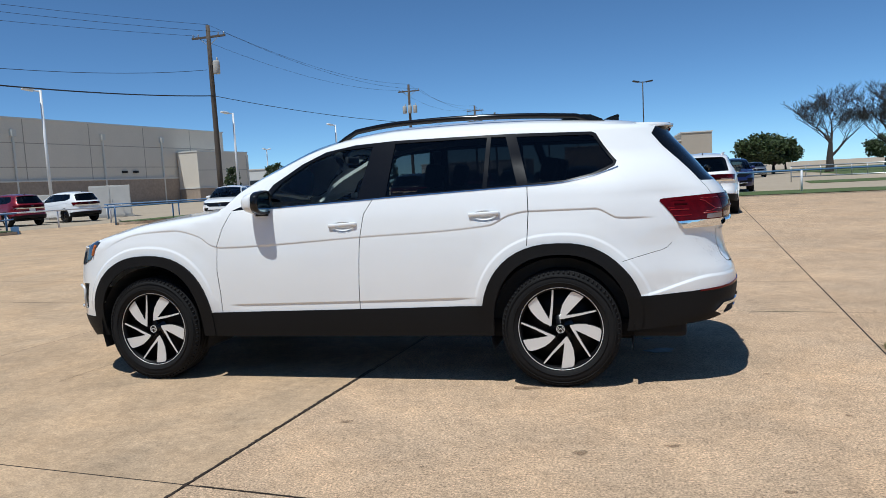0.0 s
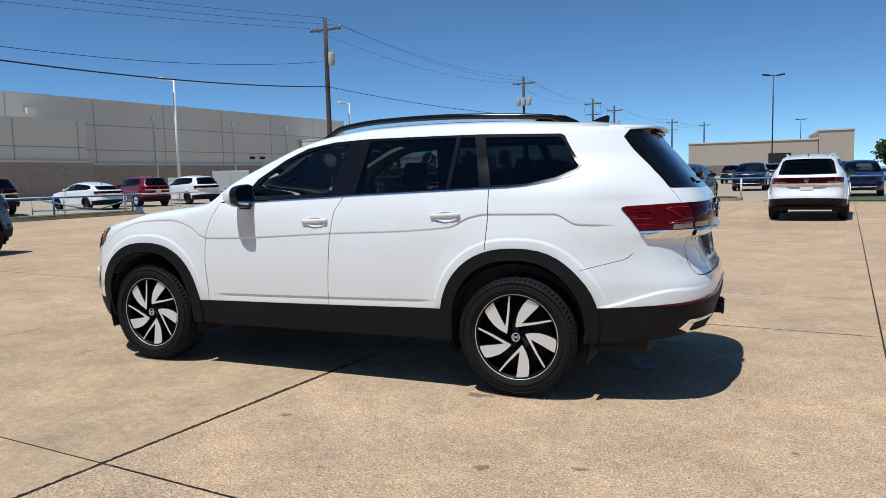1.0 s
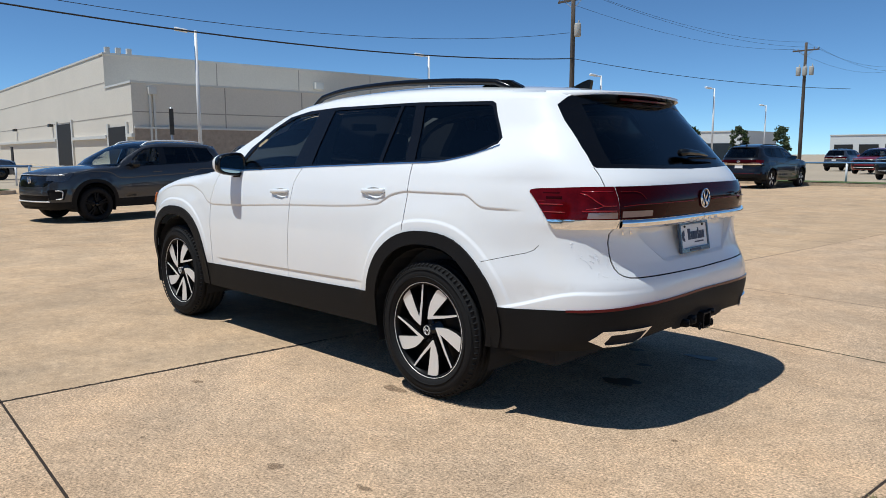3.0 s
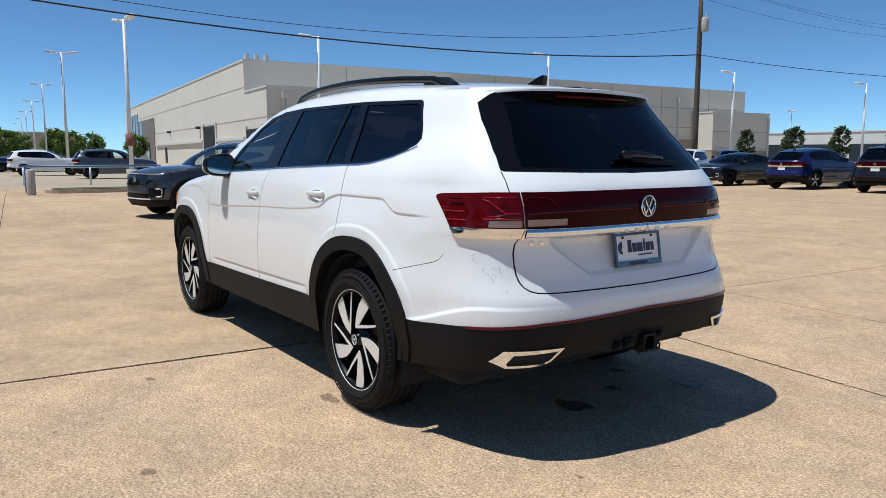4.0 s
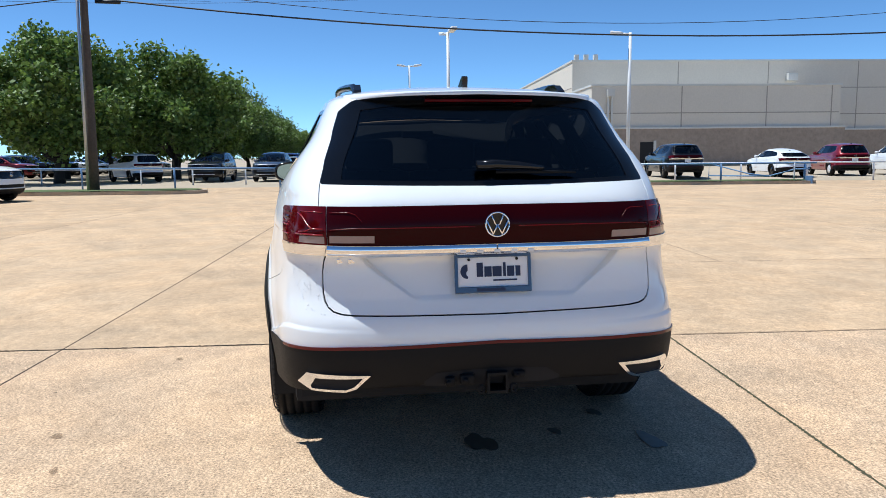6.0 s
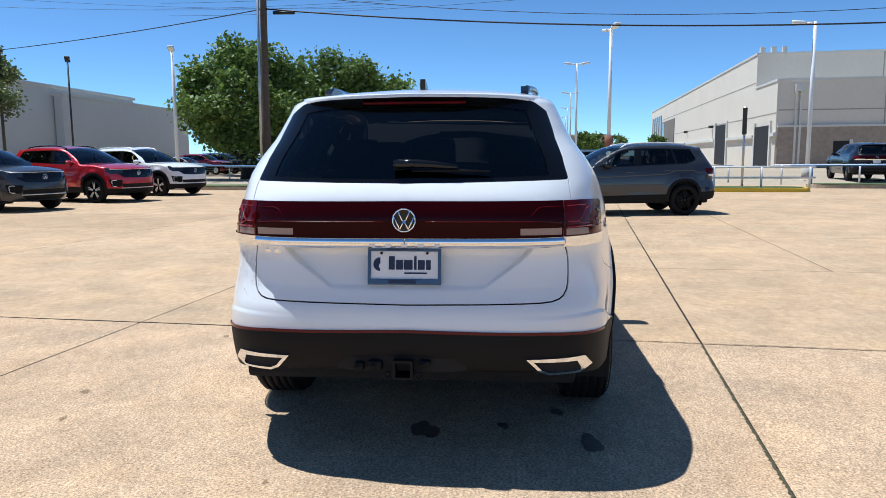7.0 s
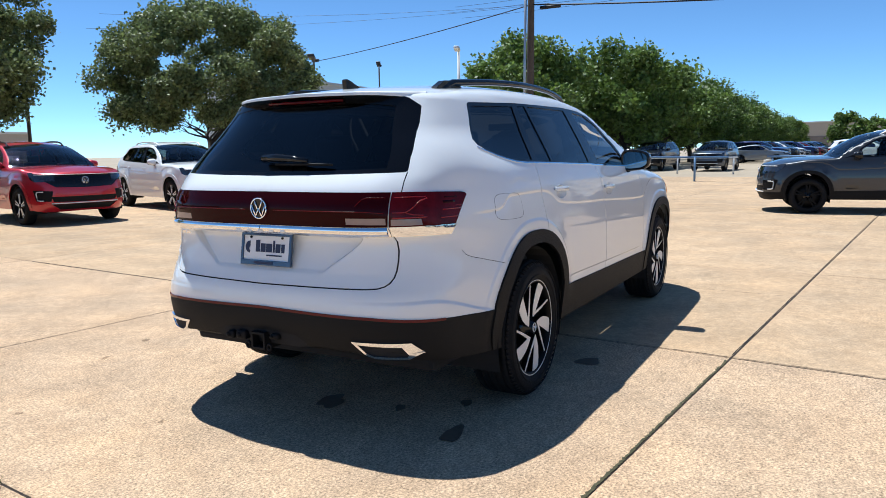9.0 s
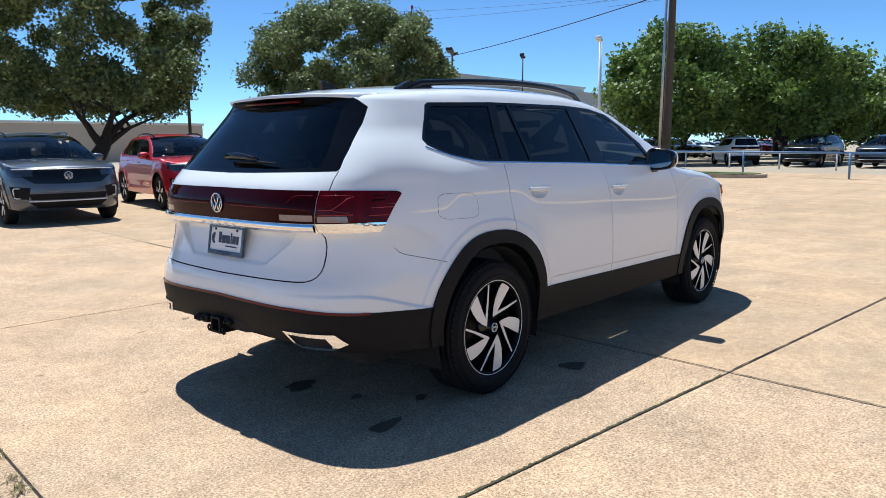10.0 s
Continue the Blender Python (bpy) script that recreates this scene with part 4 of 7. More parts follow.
    for s in () if lite else (-1, 1):
        bm = bmesh.new()
        add_path(bm, [W(tuple(belt(np.array([u]), np.array([z]))[0] * np.array([1, -s, 1]) + np.array([-0.01, 0, 0]))) for u, z in [sy(y, z, True) for y, z in ((0.78, 0.69), (0.83, 0.69), (0.86, 0.685), (0.87, 0.66), (0.865, 0.60), (0.86, 0.545), (0.83, 0.53), (0.78, 0.53))]], 0.011, 6)
        part("inlet_trim", bm, SATIN, root, smooth=True)
    bm = bmesh.new()
    add_path(bm, [W(tuple(belt(np.array([u]), np.array([0.985]))[0] + np.array([-0.006, 0, 0]))) for u in np.linspace(sy(0.86, 0.985, True)[0], UN, 14)]
             + [W(tuple(flip(belt(np.array([u]), np.array([0.985]))[0]) + np.array([-0.006, 0, 0]))) for u in np.linspace(UN, sy(0.86, 0.985, True)[0], 14)[1:]], 0.007, 6)
    part("light_line", bm, SATIN, root, smooth=True)
    bm = bmesh.new()
    add_path(bm, [W(tuple(belt(np.array([u]), np.array([0.47]))[0] + np.array([-0.006, 0, 0]))) for u in np.linspace(sy(0.66, 0.47, True)[0], UN, 10)]
             + [W(tuple(flip(belt(np.array([u]), np.array([0.47]))[0]) + np.array([-0.006, 0, 0]))) for u in np.linspace(UN, sy(0.66, 0.47, True)[0], 10)[1:]], 0.013, 6)
    part("bumper_trim", bm, SATIN, root, smooth=True)
    # tail badge
    c = W((float(REAR(1.107)) + 0.008, 0, 1.107))
    emblem(made["tailgate"][0], c, 0.048, Matrix(), plain=lite)
    bm = bmesh.new()
    add_tube(bm, c - Vector((0.004, 0, 0)), c + Vector((0.001, 0, 0)), 0.048, seg=32)
    part("badge_disc", bm, GLOSS_BLACK, made["tailgate"][0])
    if not hero:
        bm = bmesh.new()
        c = W((float(REAR(0.92)) + 0.01, 0, 0.92))
        add_box(bm, c, (0.012, 0.31, 0.155), 0.004)
        part("number_plate", bm, PLATE_WHITE, root, "white plate with dark bars")
    root.matrix_world = m
    return root, made

# ---- the white car ----
hero_car, hp = vehicle("sport_utility_vehicle", "glossy white three-row sport utility vehicle with black lower cladding", PAINT_WHITE, Matrix.Translation((2.5, -0.008, 0)) @ Matrix.Rotation(radians(-1.2), 4, "Z") @ Matrix.Translation((-2.5, 0, 0)), hero=True, wheels="turbine")
GATE = hp["tailgate"][0]


def skin_point(y, z, proud=0.0):
    """A point of the tail at that y and z, set proud of the skin."""
    u, z = sy(y, z)
    p = belt(np.array([u]), np.array([z]))[0] + belt_normal(np.array([u]), np.array([z]))[0] * proud
    return Vector((p[0], p[1] if y < 0 else -p[1], p[2]))


# plate in its frame, with plain bars for the print
PT = Matrix.Translation((2.541, -0.008, 0.905)) @ Matrix.Rotation(radians(-9), 4, "Y")
bm = bmesh.new()
for a, b in (((0, 0, 0.072), (0.016, 0.32, 0.020)), ((0, 0, -0.070), (0.016, 0.32, 0.026)), ((0, -0.153, 0), (0.016, 0.014, 0.13)), ((0, 0.153, 0), (0.016, 0.014, 0.13))):
    add_box(bm, PT @ Vector(a), b, 0.003, PT.to_3x3().to_4x4())
FRAME_MAT = mat("blue grey plate frame", (0.07, 0.10, 0.145), 0.25, 0.5, coat=0.5, stain=0.05)
plate = part("plate_frame", bm, FRAME_MAT, hero_car, "blue-grey dealer plate frame")
bm = bmesh.new()
add_box(bm, PT @ Vector((-0.002, 0, 0)), (0.006, 0.30, 0.15), 0.0, PT.to_3x3().to_4x4())
part("plate", bm, PLATE_WHITE, plate, "white dealer plate with dark bars")


def bars(name, rows, parent, material, m, depth=0.002):
    """Flat bars in place of print: middle y, z, width and height."""
    for y, z, w, h in rows:
        bm = bmesh.new()
        add_box(bm, m @ Vector((0.002, y, z)), (depth, w, h), 0.0, m.to_3x3().to_4x4())
        part(name, bm, material, parent)


bars("print_bar", [(-0.055, 0.012, 0.026, 0.058), (-0.021, 0.004, 0.030, 0.042), (0.017, 0.004, 0.038, 0.042), (0.048, 0.012, 0.011, 0.058), (0.074, 0.004, 0.030, 0.042), (0.105, 0.004, 0.020, 0.042), (0.050, -0.032, 0.10, 0.007)], plate, NAVY, PT)
bm = bmesh.new()
pts = [(-0.072 + 0.030 * math.cos(a), 0.002 + 0.030 * math.sin(a)) for a in [radians(90 + 18 * k) for k in range(11)]] + [(-0.072 + 0.006 * math.cos(a), -0.006 + 0.010 * math.sin(a)) for a in [radians(270 - 18 * k) for k in range(11)]]
add_prism(bm, [(p[0] - 0.034, p[1] + 0.004) for p in pts], 0.001, 0.003, "x", PT)
part("print_mark", bm, NAVY, plate)
bars("frame_bar", [(-0.01, -0.070, 0.12, 0.013), (0.0, 0.073, 0.15, 0.009)], plate, NAVY, PT @ Matrix.Translation((0.007, 0, 0)))
for y in (-0.10, 0.10):
    bm = bmesh.new()
    a = PT @ Vector((0.001, y, 0.055))
    add_tube(bm, a, a + Vector((0.006, 0, 0)), 0.006, seg=10)
    part("plate_screw", bm, TRIM, plate)
# raised characters, drawn as bars
for k in range(5):
    bm = bmesh.new()
    c = skin_point(-0.14 + 0.07 * k, 1.011, 0.024)
    add_box(bm, c, (0.006, 0.026, 0.013), 0.002)
    part("letter_bar", bm, SATIN, GATE, "small metal letter drawn as bar")
for k in range(2):
    bm = bmesh.new()
    c = skin_point(-0.625 + 0.045 * k, 0.965, 0.004)
    add_box(bm, c, (0.006, 0.030, 0.018), 0.002, Matrix.Rotation(radians(14), 4, "Z"))
    part("letter_bar", bm, CHROME, GATE)
# rounded chrome bar over the strip
for s in (-1, 1):
    bm = bmesh.new()
    rows = []
    for k in range(19):
        y = 0.002 + 0.668 * k / 18
        rows.append([skin_point(-y if s < 0 else y, 0.994 + 0.036 * j / 6, 0.014 + 0.010 * math.sin(math.pi * j / 6)) for j in range(7)])
    vs = [[bm.verts.new(p) for p in r] for r in rows]
    for a, b in zip(vs, vs[1:]):
        for j in range(6):
            bm.faces.new((a[j], a[j + 1], b[j + 1], b[j]))
    bmesh.ops.recalc_face_normals(bm, faces=bm.faces[:])
    part("chrome_moulding", bm, CHROME, GATE, smooth=True)
# bright strips inside the lamps
for s in (-1, 1):
    lines = [([(0.69, 1.158), (0.74, 1.159), (0.785, 1.158)], 0.0022), ([(0.69, 1.094), (0.735, 1.093), (0.752, 1.108), (0.775, 1.142), (0.79, 1.152)], 0.0032),
             ([(0.735, 1.093), (0.76, 1.082), (0.79, 1.078)], 0.0026), ([(0.69, 1.070), (0.75, 1.070), (0.80, 1.069)], 0.0042)]
    for pts, r in lines:
        bm = bmesh.new()
        add_path(bm, [skin_point(s * y, z, 0.0065) for y, z in pts], r, 6)
        part("lamp_strip", bm, RED_BRIGHT, hp["tail_lamp"][0 if s < 0 else 1], "bright red light strip", smooth=True)
    for pts, r in (([(0.66, 1.091), (0.62, 1.095), (0.58, 1.098), (0.36, 1.100), (0.09, 1.100)], 0.0022), ([(0.66, 1.157), (0.585, 1.158), (0.56, 1.150), (0.535, 1.122)], 0.0014)):
        bm = bmesh.new()
        fine = [(a[0] + (b[0] - a[0]) * k / 6, a[1] + (b[1] - a[1]) * k / 6) for a, b in zip(pts, pts[1:]) for k in range(6)] + [pts[-1]]
        add_path(bm, [skin_point(s * y, z, 0.0082) for y, z in fine], r, 6)
        part("band_strip", bm, RED_DIM, GATE, smooth=True)
    # side strips of the lamp round the corner, over dark inner blocks
    for z, x0, x1, r, q in ((1.098, 2.17, 2.285, 0.0035, RED_BRIGHT), (1.112, 2.16, 2.20, 0.002, RED_BRIGHT), (1.062, 2.19, 2.30, 0.003, RED_BRIGHT), (1.130, 2.20, 2.275, 0.010, RED_DEEP), (1.152, 2.18, 2.26, 0.008, RED_DEEP)):
        bm = bmesh.new()
        pts = []
        for k in range(6):
            u, zz = sx(x0 + (x1 - x0) * k / 5, z)
            p = belt(np.array([u]), np.array([zz]))[0] + belt_normal(np.array([u]), np.array([zz]))[0] * (0.006 if q is RED_BRIGHT else -0.001)
            pts.append(Vector((p[0], p[1] * (1 if s < 0 else -1), p[2])))
        add_path(bm, pts, r, 6)
        part("lamp_strip" if q is RED_BRIGHT else "lamp_block", bm, q, hp["tail_lamp"][0 if s < 0 else 1], smooth=True)
    # exhaust surrounds
    outer = [(0.797, 0.461), (0.760, 0.510), (0.51, 0.513), (0.567, 0.452), (0.608, 0.436), (0.742, 0.432)]
    inner = [(0.744, 0.454), (0.725, 0.492), (0.541, 0.501), (0.575, 0.462), (0.606, 0.448), (0.738, 0.444)]
    c = (0.655, 0.472)
    outer, inner = ([(a[0] + (b[0] - a[0]) * k / 8, a[1] + (b[1] - a[1]) * k / 8) for a, b in zip(o, o[1:] + o[:1]) for k in range(8)] for o in (outer, inner))
    bm = bmesh.new()
    rings = [[bm.verts.new(skin_point(s * y, z, d)) for y, z in o] for o, d in ((outer, -0.01), (outer, 0.012), (inner, 0.0145), (inner, -0.01))]
    n = len(outer)
    for a, b in zip(rings, rings[1:]):
        for k in range(n):
            bm.faces.new((a[k], a[(k + 1) % n], b[(k + 1) % n], b[k]))
    bmesh.ops.recalc_face_normals(bm, faces=bm.faces[:])
    ex = part("exhaust_surround", bm, CHROME, hero_car, "chrome exhaust surround")
    # flat near-black sheet paints the shade inside the surround; nothing is cut
    bm = bmesh.new()
    mid = bm.verts.new(skin_point(s * c[0], c[1], 0.0055))
    rim = [bm.verts.new(skin_point(s * y, z, 0.0055)) for y, z in inner]
    for k in range(n):
        bm.faces.new((mid, rim[k], rim[(k + 1) % n]))
    part("exhaust_opening", bm, GAP, ex)
# tow hitch
bm = bmesh.new()
for a, b in (((2.575, -0.008, 0.502), (0.12, 0.085, 0.012)), ((2.575, -0.008, 0.428), (0.12, 0.085, 0.012)), ((2.575, -0.046, 0.465), (0.12, 0.012, 0.065)), ((2.575, 0.030, 0.465), (0.12, 0.012, 0.065))):
    add_box(bm, a, b, 0.002)
hitch = part("tow_hitch", bm, TRIM, hero_car, "square black tow hitch receiver")
bm = bmesh.new()
add_tube(bm, (2.50, -0.55, 0.455), (2.50, 0.55, 0.455), 0.028, seg=12)
part("hitch_bar", bm, TRIM, hitch)
for y, z, w, h in ((-0.13, 0.480, 0.060, 0.045), (-0.20, 0.474, 0.04, 0.04), (0.085, 0.492, 0.05, 0.03)):
    bm = bmesh.new()
    add_box(bm, (2.600, y, z), (0.05, w, h), 0.010)
    add_tube(bm, (2.61, y - 0.01, z), (2.634, y - 0.01, z), h * 0.28, seg=10)
    part("trailer_socket", bm, TRIM, hitch, "black trailer plug socket", smooth=True)
for y in (-0.075, 0.060):
    bm = bmesh.new()
    ring = [(2.628, y + 0.012 * math.cos(a), 0.440 + 0.015 * math.sin(a)) for a in [2 * math.pi * k / 14 for k in range(15)]]
    add_path(bm, ring, 0.006, 6)
    part("chain_loop", bm, TRIM, hitch, smooth=True)
# dark sheet on the bumper skin that paints the shaded hollow round the hitch
bm = bmesh.new()
rows = [[bm.verts.new(skin_point(y, z0 + (z1 - z0) * q, 0.0045)) for q in (0, 0.5, 1)] for y, z0, z1 in ((-0.30, 0.46, 0.475), (-0.25, 0.45, 0.512), (-0.10, 0.45, 0.520), (0.05, 0.45, 0.520), (0.20, 0.45, 0.512), (0.26, 0.46, 0.475))]
for a, b in zip(rows, rows[1:]):
    for k in range(2):
        bm.faces.new((a[k], a[k + 1], b[k + 1], b[k]))
part("hitch_hollow", bm, GAP, hero_car)
bm = bmesh.new()
add_box(bm, (2.345, 0, 0.50), (0.34, 1.34, 0.10), 0.01)
part("rear_beam", bm, GAP, hero_car)
# rear wiper
bm = bmesh.new()
pts = [skin_point(y, z, 0.030) for y, z in ((-0.06, 1.322), (0.02, 1.326), (0.12, 1.320), (0.22, 1.309))]
add_path(bm, pts, [0.020, 0.020, 0.016, 0.009], 8)
wiper = part("rear_wiper", bm, GLOSS_BLACK, GATE, "black rear wiper", smooth=True)
bm = bmesh.new()
add_path(bm, [skin_point(y, z, 0.016) for y, z in ((0.02, 1.303), (0.2, 1.302), (0.36, 1.298))], [0.007, 0.008, 0.005], 6)
part("wiper_blade", bm, TRIM, wiper, smooth=True)
# high brake light under the lip
bm = bmesh.new()
add_path(bm, [skin_point(y, 1.618, 0.010) for y in (-0.24, -0.12, 0.0, 0.12, 0.24)], 0.008, 8)
part("brake_light", bm, RED_LENS, GATE, smooth=True)
# fuel door
bm = bmesh.new()
pts = []
for k in range(33):
    a = 2 * math.pi * k / 32
    c, s_ = math.cos(a), math.sin(a)
    x = 1.755 + 0.150 * math.copysign(abs(c) ** 0.45, c)
    z = 1.075 + 0.066 * math.copysign(abs(s_) ** 0.45, s_) + 0.03 * (x - 1.735)
    u, z = sx(x, z)
    p = belt(np.array([u]), np.array([z]))[0]
    pts.append(Vector((p[0], -p[1] - 0.0005, p[2])))
add_path(bm, pts, 0.0012, 5)
part("fuel_door_gap", bm, GAP, hero_car)
# amber marker in the headlights
AMBER = mat("amber lens", (0.5, 0.12, 0.01), 0.2, coat=1.0, grain=0.1)
for s in (-1, 1):
    bm = bmesh.new()
    pts = []
    for k in range(5):
        u, z = sx(-1.965 - 0.03 * k / 4, 0.93 + 0.08 * (1 - k / 4))
        p = belt(np.array([u]), np.array([z]))[0]
        pts.append(Vector((p[0], (p[1] - 0.006) * -s, p[2])))
    add_path(bm, pts, 0.010, 6)
    part("marker_light", bm, AMBER, hp["headlight"][0 if s > 0 else 1], "amber side marker", smooth=True)
# pale inner trim of the door posts
for s in (-1, 1):
    for n, pts, w in (("door_post_trim", [(0.27, 0.78, 1.10), (0.29, 0.75, 1.34), (0.31, 0.66, 1.60)], 0.045),):
        bm = bmesh.new()
        add_path(bm, [(x, s * y, z) for x, y, z in pts], w, 8)
        part(n, bm, LINER_LIGHT, hero_car, "pale grey cabin pillar trim", smooth=True)
# hanging mirror and stickers inside the screen
bm = bmesh.new()
add_box(bm, (-0.22, 0.0, 1.55), (0.03, 0.24, 0.06), 0.012)
part("inner_mirror", bm, LINER, hero_car, smooth=True)

# drops of water on the tail's left corner
DROP = mat("water drop", (0.86, 0.88, 0.9), 0.05, coat=1.0, grain=0.05)
rng = random.Random(7)
bm = bmesh.new()
for k in range(110):
    u, z = sy(rng.triangular(0.62, 0.84, 0.76), rng.triangular(0.74, 0.98, 0.86))
    p = belt(np.array([u]), np.array([z]))[0]
    q = belt_normal(np.array([u]), np.array([z]))[0]
    r = rng.uniform(0.0014, 0.0032)
    m = Matrix.Translation(p + q * r * 0.3) @ Vector(q).to_track_quat("Z", "Y").to_matrix().to_4x4() @ Matrix.Diagonal((r, r, r * 0.6, 1))
    bmesh.ops.create_icosphere(bm, subdivisions=1, radius=1, matrix=m)
tagged(part("water_drop", bm, DROP, hero_car, smooth=True), "small bright drops of water", kind="stuff")

# ---- ground ----
GRID = radians(-6.3)
GA, GB = Vector((math.cos(GRID), math.sin(GRID), 0)), Vector((-math.sin(GRID), math.cos(GRID), 0))
GO = Vector((-0.16, -2.61, 0))


def ground_at(a, b, z=0.0):
    """A point a metres along and b across the slab grid."""
    p = GO + GA * a + GB * b
    return Vector((p.x, p.y, z))


def concrete_mat(name, color, speck=1.0):
    """Worn concrete: blotches, fine grit, dark pits and a rough relief, laid out in metres."""
    m = bpy.data.materials.new(name)
    m.use_nodes = True
    n, l = m.node_tree.nodes, m.node_tree.links
    b = n["Principled BSDF"]
    b.inputs["Roughness"].default_value = 0.85
    b.inputs["Specular IOR Level"].default_value = 0.12
    pos = n.new("ShaderNodeNewGeometry").outputs["Position"]

    def tex(scale, detail, lo, hi, rough=0.6):
        t = n.new("ShaderNodeTexNoise")
        t.inputs["Scale"].default_value, t.inputs["Detail"].default_value, t.inputs["Roughness"].default_value = scale, detail, rough
        l.new(pos, t.inputs["Vector"])
        r = n.new("ShaderNodeMapRange")
        r.inputs["From Min"].default_value, r.inputs["From Max"].default_value = 0.3, 0.7
        r.inputs["To Min"].default_value, r.inputs["To Max"].default_value = lo, hi
        l.new(t.outputs["Fac"], r.inputs["Value"])
        return r.outputs[0], t.outputs["Fac"]

    def times(a, b_):
        k = n.new("ShaderNodeMath")
        k.operation = "MULTIPLY"
        l.new(a, k.inputs[0]), l.new(b_, k.inputs[1])
        return k.outputs[0]
    broad, _ = tex(0.45, 8.0, 0.86, 1.12, 0.7)
    patch, _ = tex(1.7, 9.0, 0.76, 1.22, 0.8)
    mid, _ = tex(15.0, 8.0, 0.72, 1.28, 0.85)
    grit, gfac = tex(78.0, 4.0, 1 - 0.32 * speck, 1 + 0.32 * speck, 0.8)
    v = n.new("ShaderNodeTexVoronoi")
    v.inputs["Scale"].default_value = 34.0
    l.new(pos, v.inputs["Vector"])
    r = n.new("ShaderNodeMapRange")
    r.inputs["From Min"].default_value, r.inputs["From Max"].default_value = 0.05, 0.20
    r.inputs["To Min"].default_value, r.inputs["To Max"].default_value = 0.62, 1.0
    l.new(v.outputs["Distance"], r.inputs["Value"])
    o = n.new("ShaderNodeObjectInfo")
    q = n.new("ShaderNodeMapRange")
    q.inputs["To Min"].default_value, q.inputs["To Max"].default_value = 0.94, 1.05
    l.new(o.outputs["Random"], q.inputs["Value"])
    f = times(times(times(times(broad, patch), mid), times(grit, r.outputs[0])), q.outputs[0])
    hue, _ = tex(0.9, 6.0, 0.0, 1.0, 0.7)
    mix = n.new("ShaderNodeMix")
    mix.data_type = "RGBA"
    mix.inputs["A"].default_value = (color[0] * 0.98, color[1] * 1.01, color[2] * 1.05, 1)
    mix.inputs["B"].default_value = (color[0] * 1.03, color[1] * 0.98, color[2] * 0.92, 1)
    l.new(hue, mix.inputs["Factor"])
    c = n.new("ShaderNodeVectorMath")
    c.operation = "SCALE"
    l.new(mix.outputs["Result"], c.inputs[0])
    l.new(f, c.inputs["Scale"])
    l.new(c.outputs[0], b.inputs["Base Color"])
    k = n.new("ShaderNodeBump")
    k.inputs["Strength"].default_value, k.inputs["Distance"].default_value = min(1.0, 0.35 * speck), 0.005
    l.new(gfac, k.inputs["Height"])
    l.new(k.outputs[0], b.inputs["Normal"])
    return m


CONCRETE = concrete_mat("smooth tan concrete", (0.462, 0.332, 0.212), 1.1)
CONCRETE_WORN = concrete_mat("worn concrete with bare aggregate", (0.470, 0.336, 0.220), 2.4)
KERB = concrete_mat("kerb concrete", (0.44, 0.36, 0.27))
FAR_PAVING = mat("far paving", (0.37, 0.30, 0.215), 0.9, grain=0.1, grain_scale=2.0, stain=0.15, stain_scale=0.05)
JOINT = mat("joint filler", (0.030, 0.019, 0.012), 0.95, grain=0.3, grain_scale=30, stain=0.2, stain_scale=3)
MOSS = mat("mossy joint filler", (0.062, 0.056, 0.026), 0.95, grain=0.5, grain_scale=45, stain=0.4, stain_scale=7)
GRASS = mat("mown grass", (0.075, 0.105, 0.028), 0.9, grain=0.35, grain_scale=30, stain=0.25, stain_scale=0.8, bump=0.6, bump_scale=60)
YELLOW = mat("worn yellow paint", (0.62, 0.42, 0.03), 0.7, grain=0.15, grain_scale=20, stain=0.15)
STAIN = mat("dark oil stain", (0.22, 0.15, 0.095), 0.9, spec=0.1, grain=0.35, grain_scale=40, stain=0.2, stain_scale=12)
_b = STAIN.node_tree.nodes["Principled BSDF"]
_t = STAIN.node_tree.nodes.new("ShaderNodeTexNoise")
_t.inputs["Scale"].default_value, _t.inputs["Detail"].default_value = 55.0, 6.0
_r = STAIN.node_tree.nodes.new("ShaderNodeMapRange")
_r.inputs["From Min"].default_value, _r.inputs["From Max"].default_value = 0.38, 0.60
_r.inputs["To Min"].default_value, _r.inputs["To Max"].default_value = 0.05, 0.85
STAIN.node_tree.links.new(_t.outputs["Fac"], _r.inputs["Value"])
STAIN.node_tree.links.new(_r.outputs[0], _b.inputs["Alpha"])
RAIL_LINE = mat("worn white line paint", (0.62, 0.61, 0.58), 0.8, grain=0.2, grain_scale=20, stain=0.15)
WET = mat("wet patch", (0.11, 0.085, 0.06), 0.5, grain=0.2, grain_scale=40, stain=0.2, stain_scale=8)


def sheet(name, pts, z, material, label, category, thick=0.0):
    bm = bmesh.new()
    if thick:
        add_prism(bm, pts, z - thick, z)
    else:
        bm.faces.new([bm.verts.new((x, y, z)) for x, y in pts])
    return tagged(obj(name, bm, material, smooth=False), label, category, kind="structure")


sheet("ground", ((-1500, -1500), (1500, -1500), (1500, 1500), (-1500, 1500)), -0.012, FAR_PAVING, "pale paved ground that reaches the horizon", "ground")
base = [ground_at(a, b) for a, b in ((-29.28, -22.85), (40.26, -22.85), (40.26, 31.99), (-29.28, 31.99))]
sheet("joint_bed", [(p.x, p.y) for p in base], -0.0025, JOINT, "dark filler in the slab joints", "joint filler")


